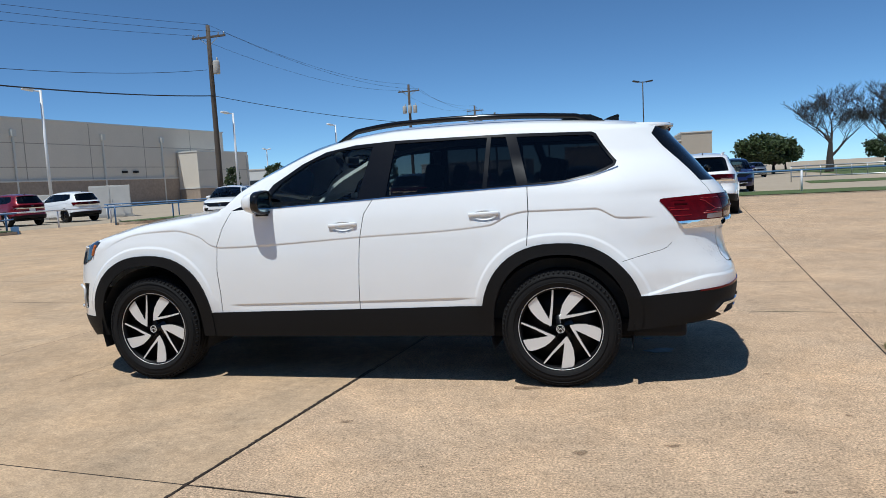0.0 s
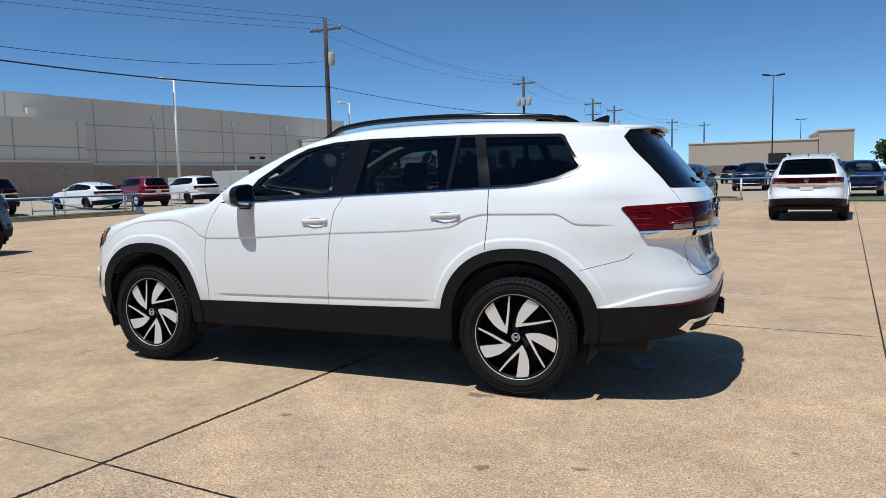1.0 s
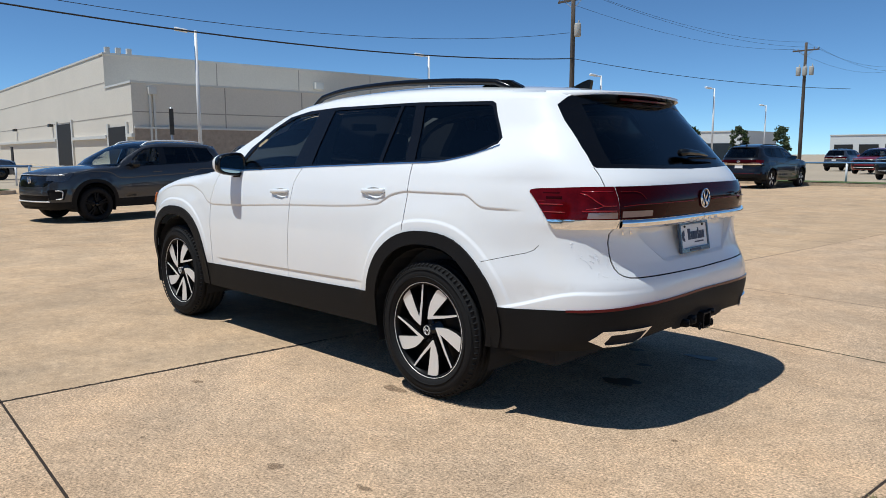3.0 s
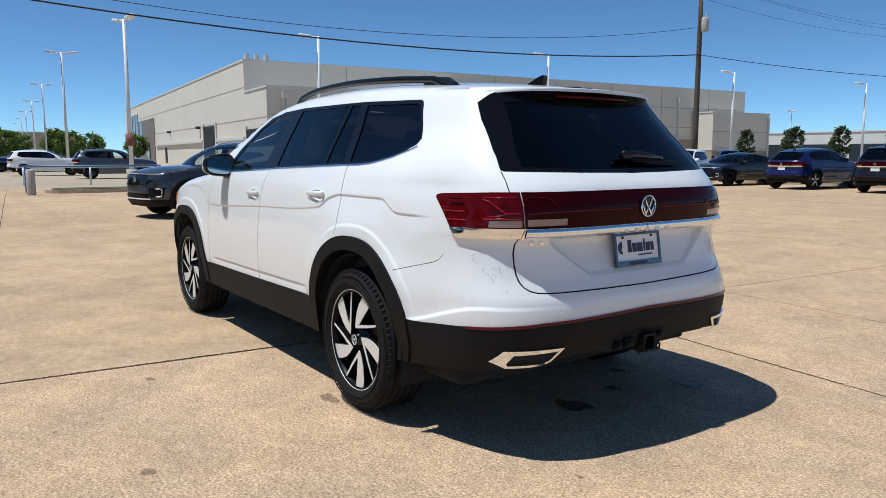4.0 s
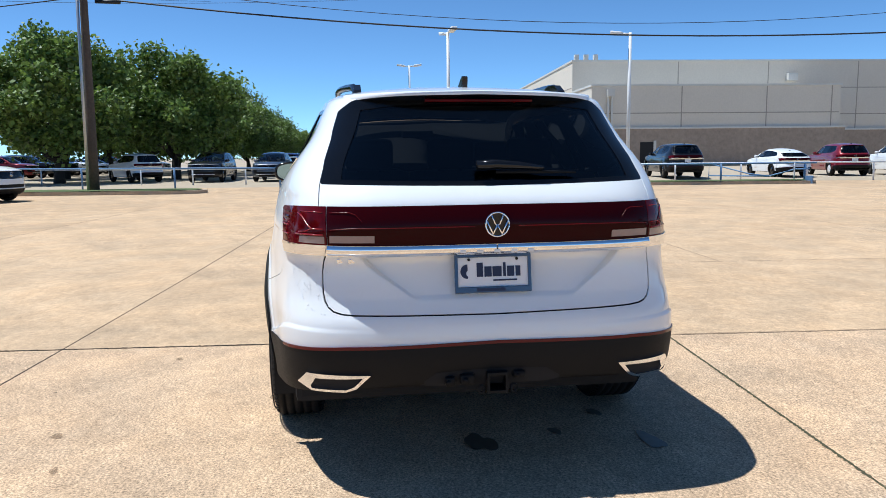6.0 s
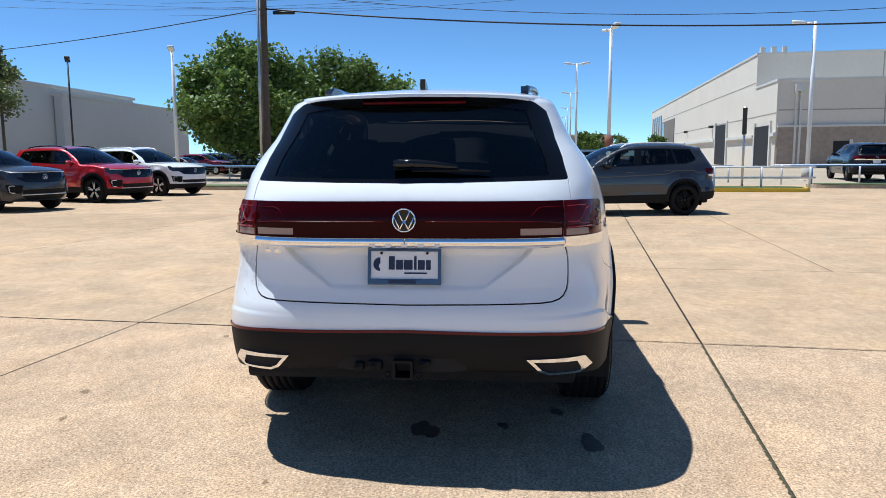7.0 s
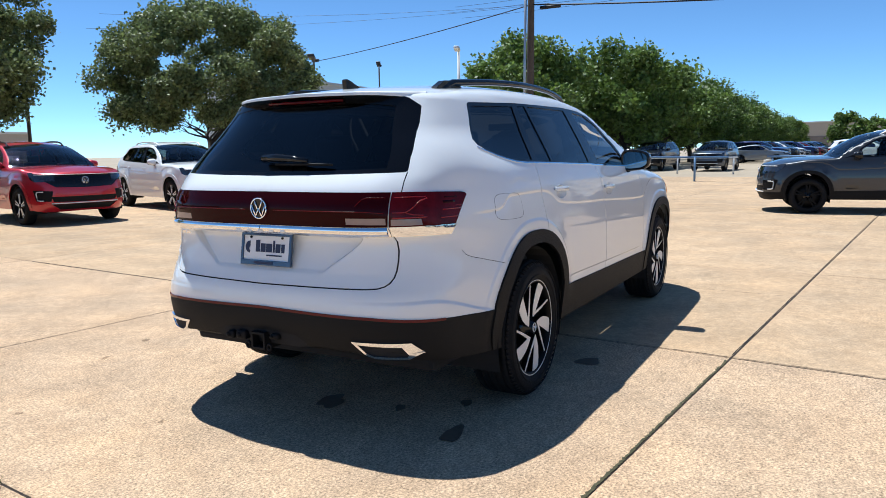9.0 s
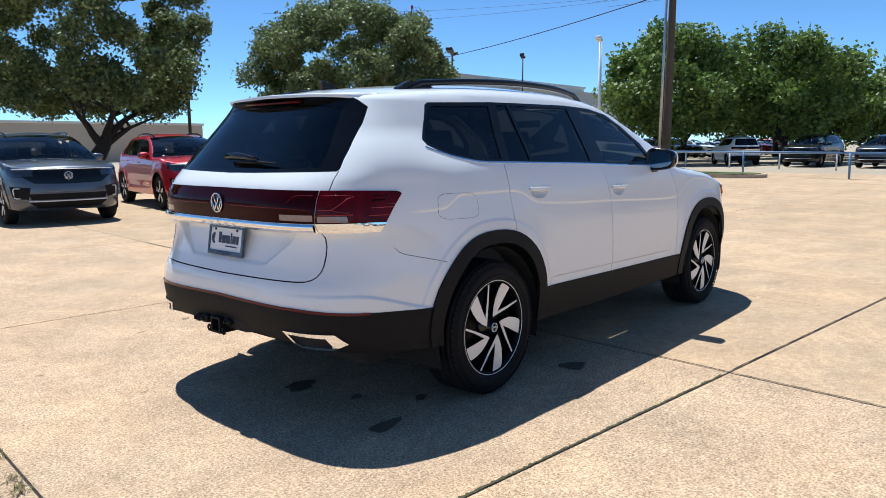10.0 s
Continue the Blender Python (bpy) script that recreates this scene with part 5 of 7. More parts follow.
def blob(name, x, y, r, material, label, seed, squash=0.6):
    rng = random.Random(seed)
    bm = bmesh.new()
    ph = [rng.uniform(0, 6.28) for _ in range(4)]
    pts = []
    for k in range(26):
        a = 2 * math.pi * k / 26
        q = r * (1 + 0.22 * math.sin(2 * a + ph[0]) + 0.14 * math.sin(3 * a + ph[1]) + 0.10 * math.sin(5 * a + ph[2]))
        pts.append(bm.verts.new((x + q * math.cos(a), y + squash * q * math.sin(a), 0.0045)))
    bm.faces.new(pts)
    tagged(obj(name, bm, material, smooth=False), label, "stain", kind="structure")


for k, (x, y, r) in enumerate(((1.63, -2.05, 0.055), (2.07, -1.92, 0.045), (0.29, -1.70, 0.05), (2.75, -0.60, 0.025), (1.24, -0.99, 0.10), (3.0, -1.4, 0.03), (0.9, -2.3, 0.02), (2.5, -2.4, 0.03))):
    blob("oil_spot", x, y, r * 0.72, STAIN, "small dark oil spot on concrete", k)
for k, (x, y, r) in enumerate(((2.12, 0.02, 0.11), (2.25, 0.84, 0.09), (2.05, 0.42, 0.045), (1.83, 0.71, 0.05), (0.80, 1.08, 0.10))):
    blob("wet_patch", x, y, r, WET, "dark damp patch on concrete", 20 + k)

# islands with kerb and grass, along the lot's edges
def island(pts, label="low grass island with concrete kerb", h=0.13, yellow=False):
    n = len(pts)
    c = (sum(p[0] for p in pts) / n, sum(p[1] for p in pts) / n)
    bm = bmesh.new()
    inner = []
    for p in pts:
        d = Vector((c[0] - p[0], c[1] - p[1]))
        inner.append((p[0] + d.x / d.length * 0.2, p[1] + d.y / d.length * 0.2))
    a = [bm.verts.new((*p, -0.01)) for p in pts]
    b_ = [bm.verts.new((*p, h)) for p in pts]
    e = [bm.verts.new((*p, h)) for p in inner]
    f = [bm.verts.new((*p, h - 0.06)) for p in inner]
    for k in range(n):
        j = (k + 1) % n
        for u, v in ((a, b_), (b_, e), (e, f)):
            bm.faces.new((u[k], u[j], v[j], v[k]))
    bmesh.ops.recalc_face_normals(bm, faces=bm.faces[:])
    tagged(obj("kerb", bm, YELLOW if yellow else KERB, smooth=False), "concrete kerb round a grass island" if not yellow else "worn yellow painted kerb", "kerb", kind="structure")
    sheet("grass", inner, h + 0.025, GRASS, "short mown grass strip", "grass")


def strip_island(x0, y0, x1, y1, w, **kw):
    d = Vector((x1 - x0, y1 - y0)).normalized()
    n = Vector((-d.y, d.x)) * w / 2
    pts = []
    for k in range(9):
        a = -math.pi / 2 + math.pi * k / 8
        q = Vector((x1, y1)) + d * (w / 2 * math.cos(a) - w / 2) + n * math.sin(a)
        pts.append((q.x, q.y))
    for k in range(9):
        a = math.pi / 2 + math.pi * k / 8
        q = Vector((x0, y0)) + d * (w / 2 * math.cos(a) + w / 2) + n * math.sin(a)
        pts.append((q.x, q.y))
    island(pts, **kw)


strip_island(-26.3, -14.5, -24.9, -5.2, 2.0)
strip_island(-24.6, 1.0, -24.3, 4.4, 1.4)
strip_island(-22.8, 6.6, -22.2, 12.0, 1.6, yellow=True)
strip_island(-25.4, 13.2, -24.0, 21.2, 1.7)
strip_island(-22.0, 25.6, -21.2, 34.0, 1.9)
strip_island(-16.0, 31.2, 2.6, 29.2, 1.7)
strip_island(3.4, 28.6, 14.0, 27.4, 4.2, h=0.04)
strip_island(14.6, 27.3, 34.0, 25.0, 4.2, h=0.04)

for pts in (((13.0, 41.0), (60.0, 33.0), (62.0, 38.0), (14.0, 47.0)), ((21.0, 62.0), (90.0, 52.0), (110.0, 130.0), (28.0, 130.0))):
    sheet("grass", pts, 0.006, GRASS, "dry mown grass beside the road", "grass")

# the far lot lies a hand higher, behind a gentle ramp
bm = bmesh.new()
_low = [bm.verts.new((x, y, -0.05)) for x, y in ((-28.6, 11.0), (-23.6, 31.0), (-34.0, 37.0), (-44.0, 37.0), (-44.0, 11.0))]
_top = [bm.verts.new((x, y, 0.12)) for x, y in ((-31.0, 13.2), (-26.3, 30.6), (-34.2, 35.0), (-43.9, 35.0), (-43.9, 13.2))]
bm.faces.new(_top)
for k in range(5):
    bm.faces.new((_low[k], _low[k - 4], _top[k - 4], _top[k]))
bmesh.ops.recalc_face_normals(bm, faces=bm.faces[:])
tagged(obj("pavement", bm, FAR_PAVING, smooth=False), "pale concrete of the raised far lot", "pavement", kind="structure")
for x, y in ((-32.5, 15.6), (-30.9, 20.9), (-30.2, 25.4), (-29.6, 28.6)):
    sheet("parking_line", [(x + 2.4 * c - 0.06 * s, y - 0.5 * c + 0.06 * s) for c, s in ((-1, -1), (1, -1), (1, 1), (-1, 1))], 0.124, RAIL_LINE, "white painted parking line", "parking line")

# ---- railings, lamps, poles ----
RAIL_BLUE = mat("faded blue pipe", (0.10, 0.20, 0.36), 0.5, stain=0.15, stain_scale=2, grain=0.08)
RAIL_WHITE = mat("white pipe", (0.68, 0.69, 0.70), 0.5, stain=0.1, stain_scale=2)
LAMP_WHITE = mat("white painted steel", (0.75, 0.75, 0.74), 0.45, stain=0.06)
LAMP_DARK = mat("dark bronze steel", (0.03, 0.028, 0.026), 0.5, stain=0.08)
WOOD_POLE = mat("weathered pole wood", (0.085, 0.066, 0.050), 0.9, grain=0.25, grain_scale=12, stain=0.2, stain_scale=0.7, bump=0.4, bump_scale=20)
GALV = mat("galvanised steel", (0.45, 0.46, 0.47), 0.4, 0.8, stain=0.1)
CABLE = mat("black cable", (0.012, 0.012, 0.013), 0.6, stain=0.1)
CONC_GREY = mat("grey concrete", (0.42, 0.40, 0.36), 0.9, grain=0.12, grain_scale=30, stain=0.12, stain_scale=2)


def railing(pts, height, material, posts, label, rails=1, posts_material=None):
    r = new("railing")
    tagged(r, label, "railing", "pipe railings")
    P = [Vector((*p, 0)) for p in pts]
    for k in range(rails):
        bm = bmesh.new()
        add_path(bm, [p + Vector((0, 0, height - 0.40 * k)) for p in P], 0.038, 8)
        part("rail", bm, material, r, smooth=True)
    for x, y in posts:
        bm = bmesh.new()
        add_tube(bm, (x, y, 0), (x, y, height), 0.042, seg=10)
        part("post", bm, posts_material or material, r, smooth=True)


def along(a, b, n):
    return [(a[0] + (b[0] - a[0]) * k / (n - 1), a[1] + (b[1] - a[1]) * k / (n - 1)) for k in range(n)]


blue, white = "faded blue steel pipe railing at the lot's edge", "white steel pipe railing at the lot's edge"
railing(((-33.6, -16.6), (-24.2, -1.0)), 0.95, RAIL_BLUE, along((-33.4, -16.2), (-24.9, -2.3), 4), blue)
railing(((-37.5, -16.0), (-32.5, -1.5)), 0.82, RAIL_WHITE, along((-37.4, -15.7), (-32.6, -1.7), 6), white)
railing(((-25.0, 0.3), (-24.4, 5.0)), 0.95, RAIL_BLUE, along((-25.0, 0.5), (-24.4, 4.9), 2), blue)
railing(((-32.2, 1.0), (-31.0, 12.0)), 0.82, RAIL_WHITE, along((-32.1, 1.2), (-31.0, 11.8), 5), white)
railing(((-22.9, 6.9), (-22.2, 12.2)), 0.9, RAIL_WHITE, along((-22.9, 7.0), (-22.2, 12.0), 4), white, 2)
railing(((-25.6, 12.6), (-24.0, 21.3)), 0.9, RAIL_BLUE, along((-25.4, 13.4), (-24.1, 20.8), 3), blue)
railing(((-28.4, 13.0), (-24.9, 29.0)), 0.88, RAIL_WHITE, along((-28.3, 13.3), (-25.0, 28.7), 6), white)
railing(((-22.4, 25.0), (-21.2, 34.2)), 0.9, RAIL_BLUE, along((-22.3, 25.6), (-21.3, 33.8), 3), blue)
railing(((-29.4, 33.8), (-20.5, 44.0)), 0.95, RAIL_BLUE, along((-29.3, 34.0), (-20.7, 43.8), 4), blue)
railing(((-24.9, 29.0), (-29.8, 34.5), (-33.5, 42.0)), 0.82, RAIL_WHITE, [(-27.3, 31.7), (-29.8, 34.5), (-32.0, 39.0), (-33.4, 41.8)], white)
railing(((-15.5, 31.4), (13.4, 28.1)), 0.95, RAIL_BLUE, along((-15.3, 31.4), (13.2, 28.1), 9), blue, posts_material=RAIL_WHITE)
railing(((14.6, 27.8), (34, 25.3)), 0.95, RAIL_BLUE, along((15.2, 27.7), (33.6, 25.4), 5), blue, posts_material=RAIL_WHITE)
r = new("swing_gate")
tagged(r, "blue pipe swing gate with slanting braces", "gate")
_a, _b = Vector((-27.0, 17.8, 0)), Vector((-23.5, 20.6, 0))
for pts, q in ((((0, 0.12), (0, 0.86), (0.55, 0.90), (1, 0.90)), RAIL_BLUE), (((0, 0.30), (0.62, 0.30), (0.86, 0.62), (1, 0.66)), RAIL_BLUE), (((0.02, 0.86), (0.42, 0.40), (0.62, 0.30)), RAIL_BLUE),
               (((0.86, 0.0), (0.86, 0.92)), RAIL_WHITE)):
    bm = bmesh.new()
    add_path(bm, [_a.lerp(_b, u) + Vector((0, 0, z)) for u, z in pts], 0.032, 8)
    part("gate_bar", bm, q, r, smooth=True)
bm = bmesh.new()
add_prism(bm, [(-0.16, -0.12), (0.16, -0.12), (0.10, 0.12), (-0.10, 0.12)], 0.0, 0.34, m=pose(-23.45, 20.6, 0, 0, 0, 30))
part("gate_foot", bm, RAIL_BLUE, r)
r = new("swing_gate")
tagged(r, "low galvanised swing gate of pipes across the road", "gate")
for z in (0.35, 1.0):
    bm = bmesh.new()
    add_path(bm, [(12.8, 45.0, z), (23.4, 42.0, z)], 0.04, 8)
    part("gate_bar", bm, GALV, r, smooth=True)
for k in range(14):
    bm = bmesh.new()
    p = along((12.8, 45.0), (23.4, 42.0), 14)[k]
    add_tube(bm, (*p, 0.0 if k in (0, 7, 13) else 0.35), (*p, 1.0), 0.03, seg=8)
    part("gate_picket", bm, GALV, r, smooth=True)


def street_lamp(x, y, h, arms, material=LAMP_WHITE, label="tall white steel parking lot lamp", foot=0.6):
    """arms: directions in degrees from +x of the heads."""
    r = new("street_lamp")
    r.location = (x, y, 0)
    tagged(r, label, "street lamp", "parking lot lamps")
    bm = bmesh.new()
    add_tube(bm, (0, 0, 0.0), (0, 0, foot), 0.28, seg=16)
    part("foot", bm, CONC_GREY, r, smooth=True)
    bm = bmesh.new()
    add_tube(bm, (0, 0, foot), (0, 0, h), 0.12 if material is LAMP_WHITE else 0.075, 0.085 if material is LAMP_WHITE else 0.06, seg=10)
    part("pole", bm, material, r, smooth=True)
    for a in arms:
        d = Vector((math.cos(radians(a)), math.sin(radians(a)), 0))
        bm = bmesh.new()
        add_tube(bm, Vector((0, 0, h - 0.08)), d * 0.5 + Vector((0, 0, h - 0.03)), 0.05, seg=8)
        part("arm", bm, material, r, smooth=True)
        bm = bmesh.new()
        add_box(bm, d * 0.78 + Vector((0, 0, h + 0.02)), (0.72, 0.36, 0.17), 0.05, Matrix.Rotation(radians(a), 4, "Z") @ Matrix.Rotation(radians(-9), 4, "Y"))
        part("lamp_head", bm, material, r, smooth=True)


street_lamp(-37.2, 6.9, 8.5, (10, 190))
for k in range(6):
    street_lamp(-62.0 - 31 * k, 7.7 + 2.6 * k, 9.6, (84, 264))
for x, y, h in ((-35.3, 17.3, 8.35), (-36.0, 36.9, 8.9), (-31.4, 54.3, 8.35), (-29.4, 73.9, 8.35), (-35.7, 106.5, 8.35)):
    street_lamp(x, y, h, (240,))
street_lamp(-57.5, 112, 8.4, (84, 264))
street_lamp(-36.5, -18.5, 7.6, (20,))
for x, y, h in ((-47.0, -31.2, 8.6), (-27.5, -22.9, 6.5), (-12.7, -25.6, 6.5)):
    street_lamp(x, y, h, (30, 210), LAMP_DARK, "slim dark bronze parking lot lamp")
street_lamp(5.1, 79.0, 11.0, (20, 200), LAMP_DARK, "tall dark bronze double lamp")
street_lamp(12.5, 159.0, 11.0, (20, 200), LAMP_DARK, "tall dark bronze double lamp")


def utility_pole(x, y, h, arm=None, pots=0, label="weathered wooden utility pole with crossarm", lean=0.0):
    r = new("utility_pole")
    r.location = (x, y, 0)
    tagged(r, label, "utility pole", "utility poles")
    bm = bmesh.new()
    add_path(bm, [(lean * q, 0, h * q) for q in (0, 0.25, 0.5, 0.75, 1.0)], [0.19, 0.18, 0.165, 0.15, 0.13], 12)
    part("pole", bm, WOOD_POLE, r, smooth=True)
    if arm is not None:
        d = Vector((math.cos(radians(arm)), math.sin(radians(arm)), 0))
        bm = bmesh.new()
        add_box(bm, (0, 0, h - 0.75), (2.5, 0.10, 0.13), 0.01, Matrix.Rotation(radians(arm), 4, "Z"))
        part("crossarm", bm, WOOD_POLE, r)
        for s in (-1.15, -0.75, 0.75, 1.15):
            bm = bmesh.new()
            add_lathe_z(bm, [(0.05, 0), (0.065, 0.05), (0.04, 0.09), (0.055, 0.13), (0.02, 0.18)], (d.x * s, d.y * s, h - 0.68))
            part("insulator", bm, GALV, r, smooth=True)
        for s in (-1, 1):
            bm = bmesh.new()
            add_tube(bm, (0, 0, h - 1.35), d * s * 0.7 + Vector((0, 0, h - 0.78)), 0.025, seg=6)
            part("brace", bm, GALV, r)
    if pots < 0:
        d = Vector((math.cos(radians(arm)), math.sin(radians(arm)), 0))
        bm = bmesh.new()
        add_box(bm, (0, 0, h - 2.3), (2.1, 0.10, 0.12), 0.01, Matrix.Rotation(radians(arm), 4, "Z"))
        part("lower_crossarm", bm, WOOD_POLE, r)
        for s in (-0.9, 0.9):
            bm = bmesh.new()
            add_path(bm, [d * (s * q) + Vector((0, 0, h - z)) for q, z in ((1.15, 0.8), (1.35, 1.5), (1.3, 2.3), (1.05, 2.9), (0.6, 3.0), (0.2, 2.6))], 0.02, 5)
            part("jumper_wire", bm, CABLE, r)
    for k in range(pots):
        a = radians(arm)
        off = 0.48 if pots == 1 else -0.62 + 1.24 * k / (pots - 1)
        c = Vector((math.cos(a) * off + 0.1, math.sin(a) * off - 0.28, h - 2.75))
        bm = bmesh.new()
        add_lathe_z(bm, [(0.01, -0.45), (0.20, -0.45), (0.22, -0.40), (0.22, 0.30), (0.18, 0.40), (0.01, 0.42)], c, 18)
        add_lathe_z(bm, [(0.04, 0.40), (0.055, 0.50), (0.03, 0.60), (0.01, 0.62)], c + Vector((0.08, 0, 0)), 8)
        part("transformer", bm, CONC_GREY, r, "grey pole transformer", smooth=True)
    return r


def add_lathe_z(bm, prof, c, seg=10):
    rings = [[bm.verts.new((c[0] + q * math.cos(2 * math.pi * k / seg), c[1] + q * math.sin(2 * math.pi * k / seg), c[2] + z)) for k in range(seg)] for q, z in prof]
    for a, b_ in zip(rings, rings[1:]):
        for k in range(seg):
            bm.faces.new((a[k], a[(k + 1) % seg], b_[(k + 1) % seg], b_[k]))


POLES = ((-23.7, 38.1, 12.2, 1), (-20.4, 74.0, 12.2, 3), (-18.4, 103.0, 12.2, -1), (-17.6, 117.0, 12.2, 2), (-12.1, 156.0, 12.2, -1), (-6.5, 171.0, 12.2, 0))
for x, y, h, pots in POLES:
    utility_pole(x, y, h, -3, pots)
utility_pole(-26.1, -9.75, 10.4, None, 0, "weathered wooden utility pole beside a steel conduit", lean=-0.35)
bm = bmesh.new()
add_path(bm, [(-25.75, -9.9, 0), (-25.95, -9.9, 5), (-26.15, -9.9, 10)], 0.06, 8)
tagged(obj("conduit", bm, GALV), "grey steel conduit beside the pole", "conduit")


def wire(a, b, sag, r=0.012, name="power_line", label="thin black overhead power line"):
    a, b = Vector(a), Vector(b)
    bm = bmesh.new()
    pts = []
    for k in range(25):
        q = k / 24
        p = a.lerp(b, q)
        p.z -= sag * 4 * q * (1 - q)
        pts.append(p)
    add_path(bm, pts, r, 5)
    tagged(obj(name, bm, CABLE), label, "cable", "overhead lines")


PW = (-26.35, -9.75)
wire((PW[0], PW[1], 7.8), (-23.6, 38.0, 7.65), 1.25, 0.034, "overhead_cable", "thick black overhead cable between poles")
wire((PW[0], PW[1], 7.8), (-47.0, -46.0, 8.9), 0.4, 0.024, "overhead_cable", "thick black overhead cable between poles")
bm = bmesh.new()
add_tube(bm, (PW[0] + 0.03, PW[1] + 0.45, 7.62), (PW[0] + 0.07, PW[1] + 1.4, 7.60), 0.075, seg=10)
tagged(obj("cable_joint", bm, CABLE), "black splice case on the overhead cable", "cable joint")
wire((-23.6, 38.0, 7.65), (-12.0, 58.0, 6.2), 0.4, 0.02)
wire((PW[0], PW[1], 8.5), (-23.9, 38.0, 9.35), 1.9, 0.014)
for s, z in ((-1.15, 11.65), (1.15, 11.65), (0.0, 12.25)):
    for (xa, ya, ha, _), (xb, yb, hb, _) in zip(POLES, POLES[1:]):
        wire((xa + s, ya, z), (xb + s, yb, z), 0.9, 0.010)
    wire((POLES[0][0] + s, POLES[0][1], z), (-43 + s, -22, z - 0.6), 1.3, 0.010)
for d in (0.0, 1.2):
    wire((-30 - d, -45, 10.5 + d), (-49 - d, -8, 12.5), 0.8, 0.009)

# ---- buildings ----
WALL_PALE = mat("beige tilt-up wall", (0.67, 0.605, 0.51), 0.9, grain=0.05, grain_scale=8, stain=0.06, stain_scale=0.12, bump=0.1, bump_scale=12)
WALL_CAP = mat("pale parapet cap", (0.62, 0.60, 0.55), 0.6, stain=0.06)
MASONRY = mat("brown masonry band", (0.33, 0.265, 0.21), 0.9, grain=0.18, grain_scale=3.5, stain=0.10, stain_scale=0.3, bump=0.4, bump_scale=6)
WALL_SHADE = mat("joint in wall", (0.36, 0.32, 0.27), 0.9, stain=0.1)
BRICK_GREY = mat("grey brick panel", (0.20, 0.17, 0.15), 0.9, grain=0.25, grain_scale=6, stain=0.1)
# near-black for doors and vents, and for shade painted into open bays
DARK_VOID = mat("dark doorway", (0.012, 0.012, 0.013), 0.8, stain=0.1)
WINDOW_FAR = mat("dark window glass", (0.03, 0.04, 0.05), 0.08, spec=0.6, stain=0.1)
WALL_WHITE = mat("white painted wall", (0.62, 0.62, 0.60), 0.85, grain=0.04, grain_scale=8, stain=0.05, stain_scale=0.1)
WALL_TAN = mat("tan wall", (0.45, 0.38, 0.30), 0.9, stain=0.08, stain_scale=0.1, grain=0.05)
ROOF_GREY = mat("grey flat roof", (0.30, 0.29, 0.28), 0.9, stain=0.1, stain_scale=0.2)


class Wall:
    """Boxes laid along a wall: u along it, w out of it, z up."""

    def __init__(self, o, d):
        self.o, self.d = Vector(o), Vector(d).normalized()
        self.n = Vector((self.d.y, -self.d.x))

    def box(self, name, parent, material, u0, u1, w0, w1, z0, z1, label=""):
        bm = bmesh.new()
        ps = [self.o + self.d * u + self.n * w for u, w in ((u0, w0), (u1, w0), (u1, w1), (u0, w1))]
        add_prism(bm, [(p.x, p.y) for p in ps], z0, z1)
        return part(name, bm, material, parent, label)


B = Wall((-52.8, 20.6), (0.106, 0.994))
hall = new("dealership_building")
tagged(hall, "long beige tilt-up dealership building with brown masonry base", "building")
B.box("wall", hall, WALL_PALE, -1.0, 60.5, -77, 0, 0, 8.9)
B.box("parapet_cap", hall, WALL_CAP, -1.06, 60.56, -77.06, 0.06, 8.9, 9.05)
B.box("roof", hall, ROOF_GREY, -0.5, 58.6, -76.5, -0.5, 9.05, 9.06)
annex = B.box("annex", hall, WALL_PALE, -1.0, 18.2, 0.004, 6.1, 0, 6.35)
B.box("annex_cap", annex, WALL_CAP, -1.06, 18.26, 0.07, 6.16, 6.35, 6.5)
B.box("annex_base", annex, MASONRY, -0.9, 18.6, 0.006, 6.22, 0, 3.2)
B.box("annex_ledge", annex, WALL_CAP, -0.92, 18.65, 0.008, 6.28, 3.2, 3.34)
B.box("masonry_base", hall, MASONRY, 18.61, 60.5, -0.02, 0.14, 0, 3.2)
B.box("base_ledge", hall, WALL_CAP, 18.66, 60.52, -0.02, 0.20, 3.2, 3.35)
wing = B.box("wing", hall, WALL_PALE, 51.3, 61.2, 0.21, 3.0, 0, 6.15)
B.box("wing_cap", wing, WALL_CAP, 51.24, 61.26, 0.215, 3.06, 6.15, 6.3)
B.box("wing_base", wing, MASONRY, 51.26, 61.24, 0.215, 3.05, 0, 1.9)
B.box("wing_ledge", wing, WALL_CAP, 51.22, 61.28, 0.22, 3.12, 1.9, 2.05)
B.box("wall_joint", wing, WALL_SHADE, 51.3, 61.2, 2.99, 3.012, 4.0, 4.06)
B.box("downpipe", wing, WALL_CAP, 60.9, 61.1, 3.0, 3.2, 0.2, 5.9)
for u in (7.9, 15.6, 23.4, 31.0, 38.6, 46.2, 54.0):
    B.box("wall_joint", hall, WALL_SHADE, u - 0.04, u + 0.04, -0.01, 0.012, 3.36, 8.9)
for z in (4.55, 6.75):
    B.box("wall_joint", hall, WALL_SHADE, 18.3, 59.0, -0.01, 0.012, z - 0.035, z + 0.035)
for u in (5.86, 12.42, 17.5):
    B.box("wall_joint", annex, WALL_SHADE, u - 0.04, u + 0.04, 6.09, 6.112, 3.35, 6.35)
B.box("wall_joint", annex, WALL_SHADE, -0.9, 18.1, 6.09, 6.112, 4.34, 4.41)
for u in (29.8, 40.2, 48.9):
    sp = B.box("downpipe", hall, WALL_CAP, u - 0.09, u + 0.09, 0.0, 0.17, 0.2, 7.3)
    B.box("rain_head", sp, WALL_CAP, u - 0.22, u + 0.22, 0.0, 0.34, 7.3, 7.9)
B.box("wall_scupper", hall, WALL_CAP, 17.1, 17.9, 0.0, 0.5, 7.3, 7.9)
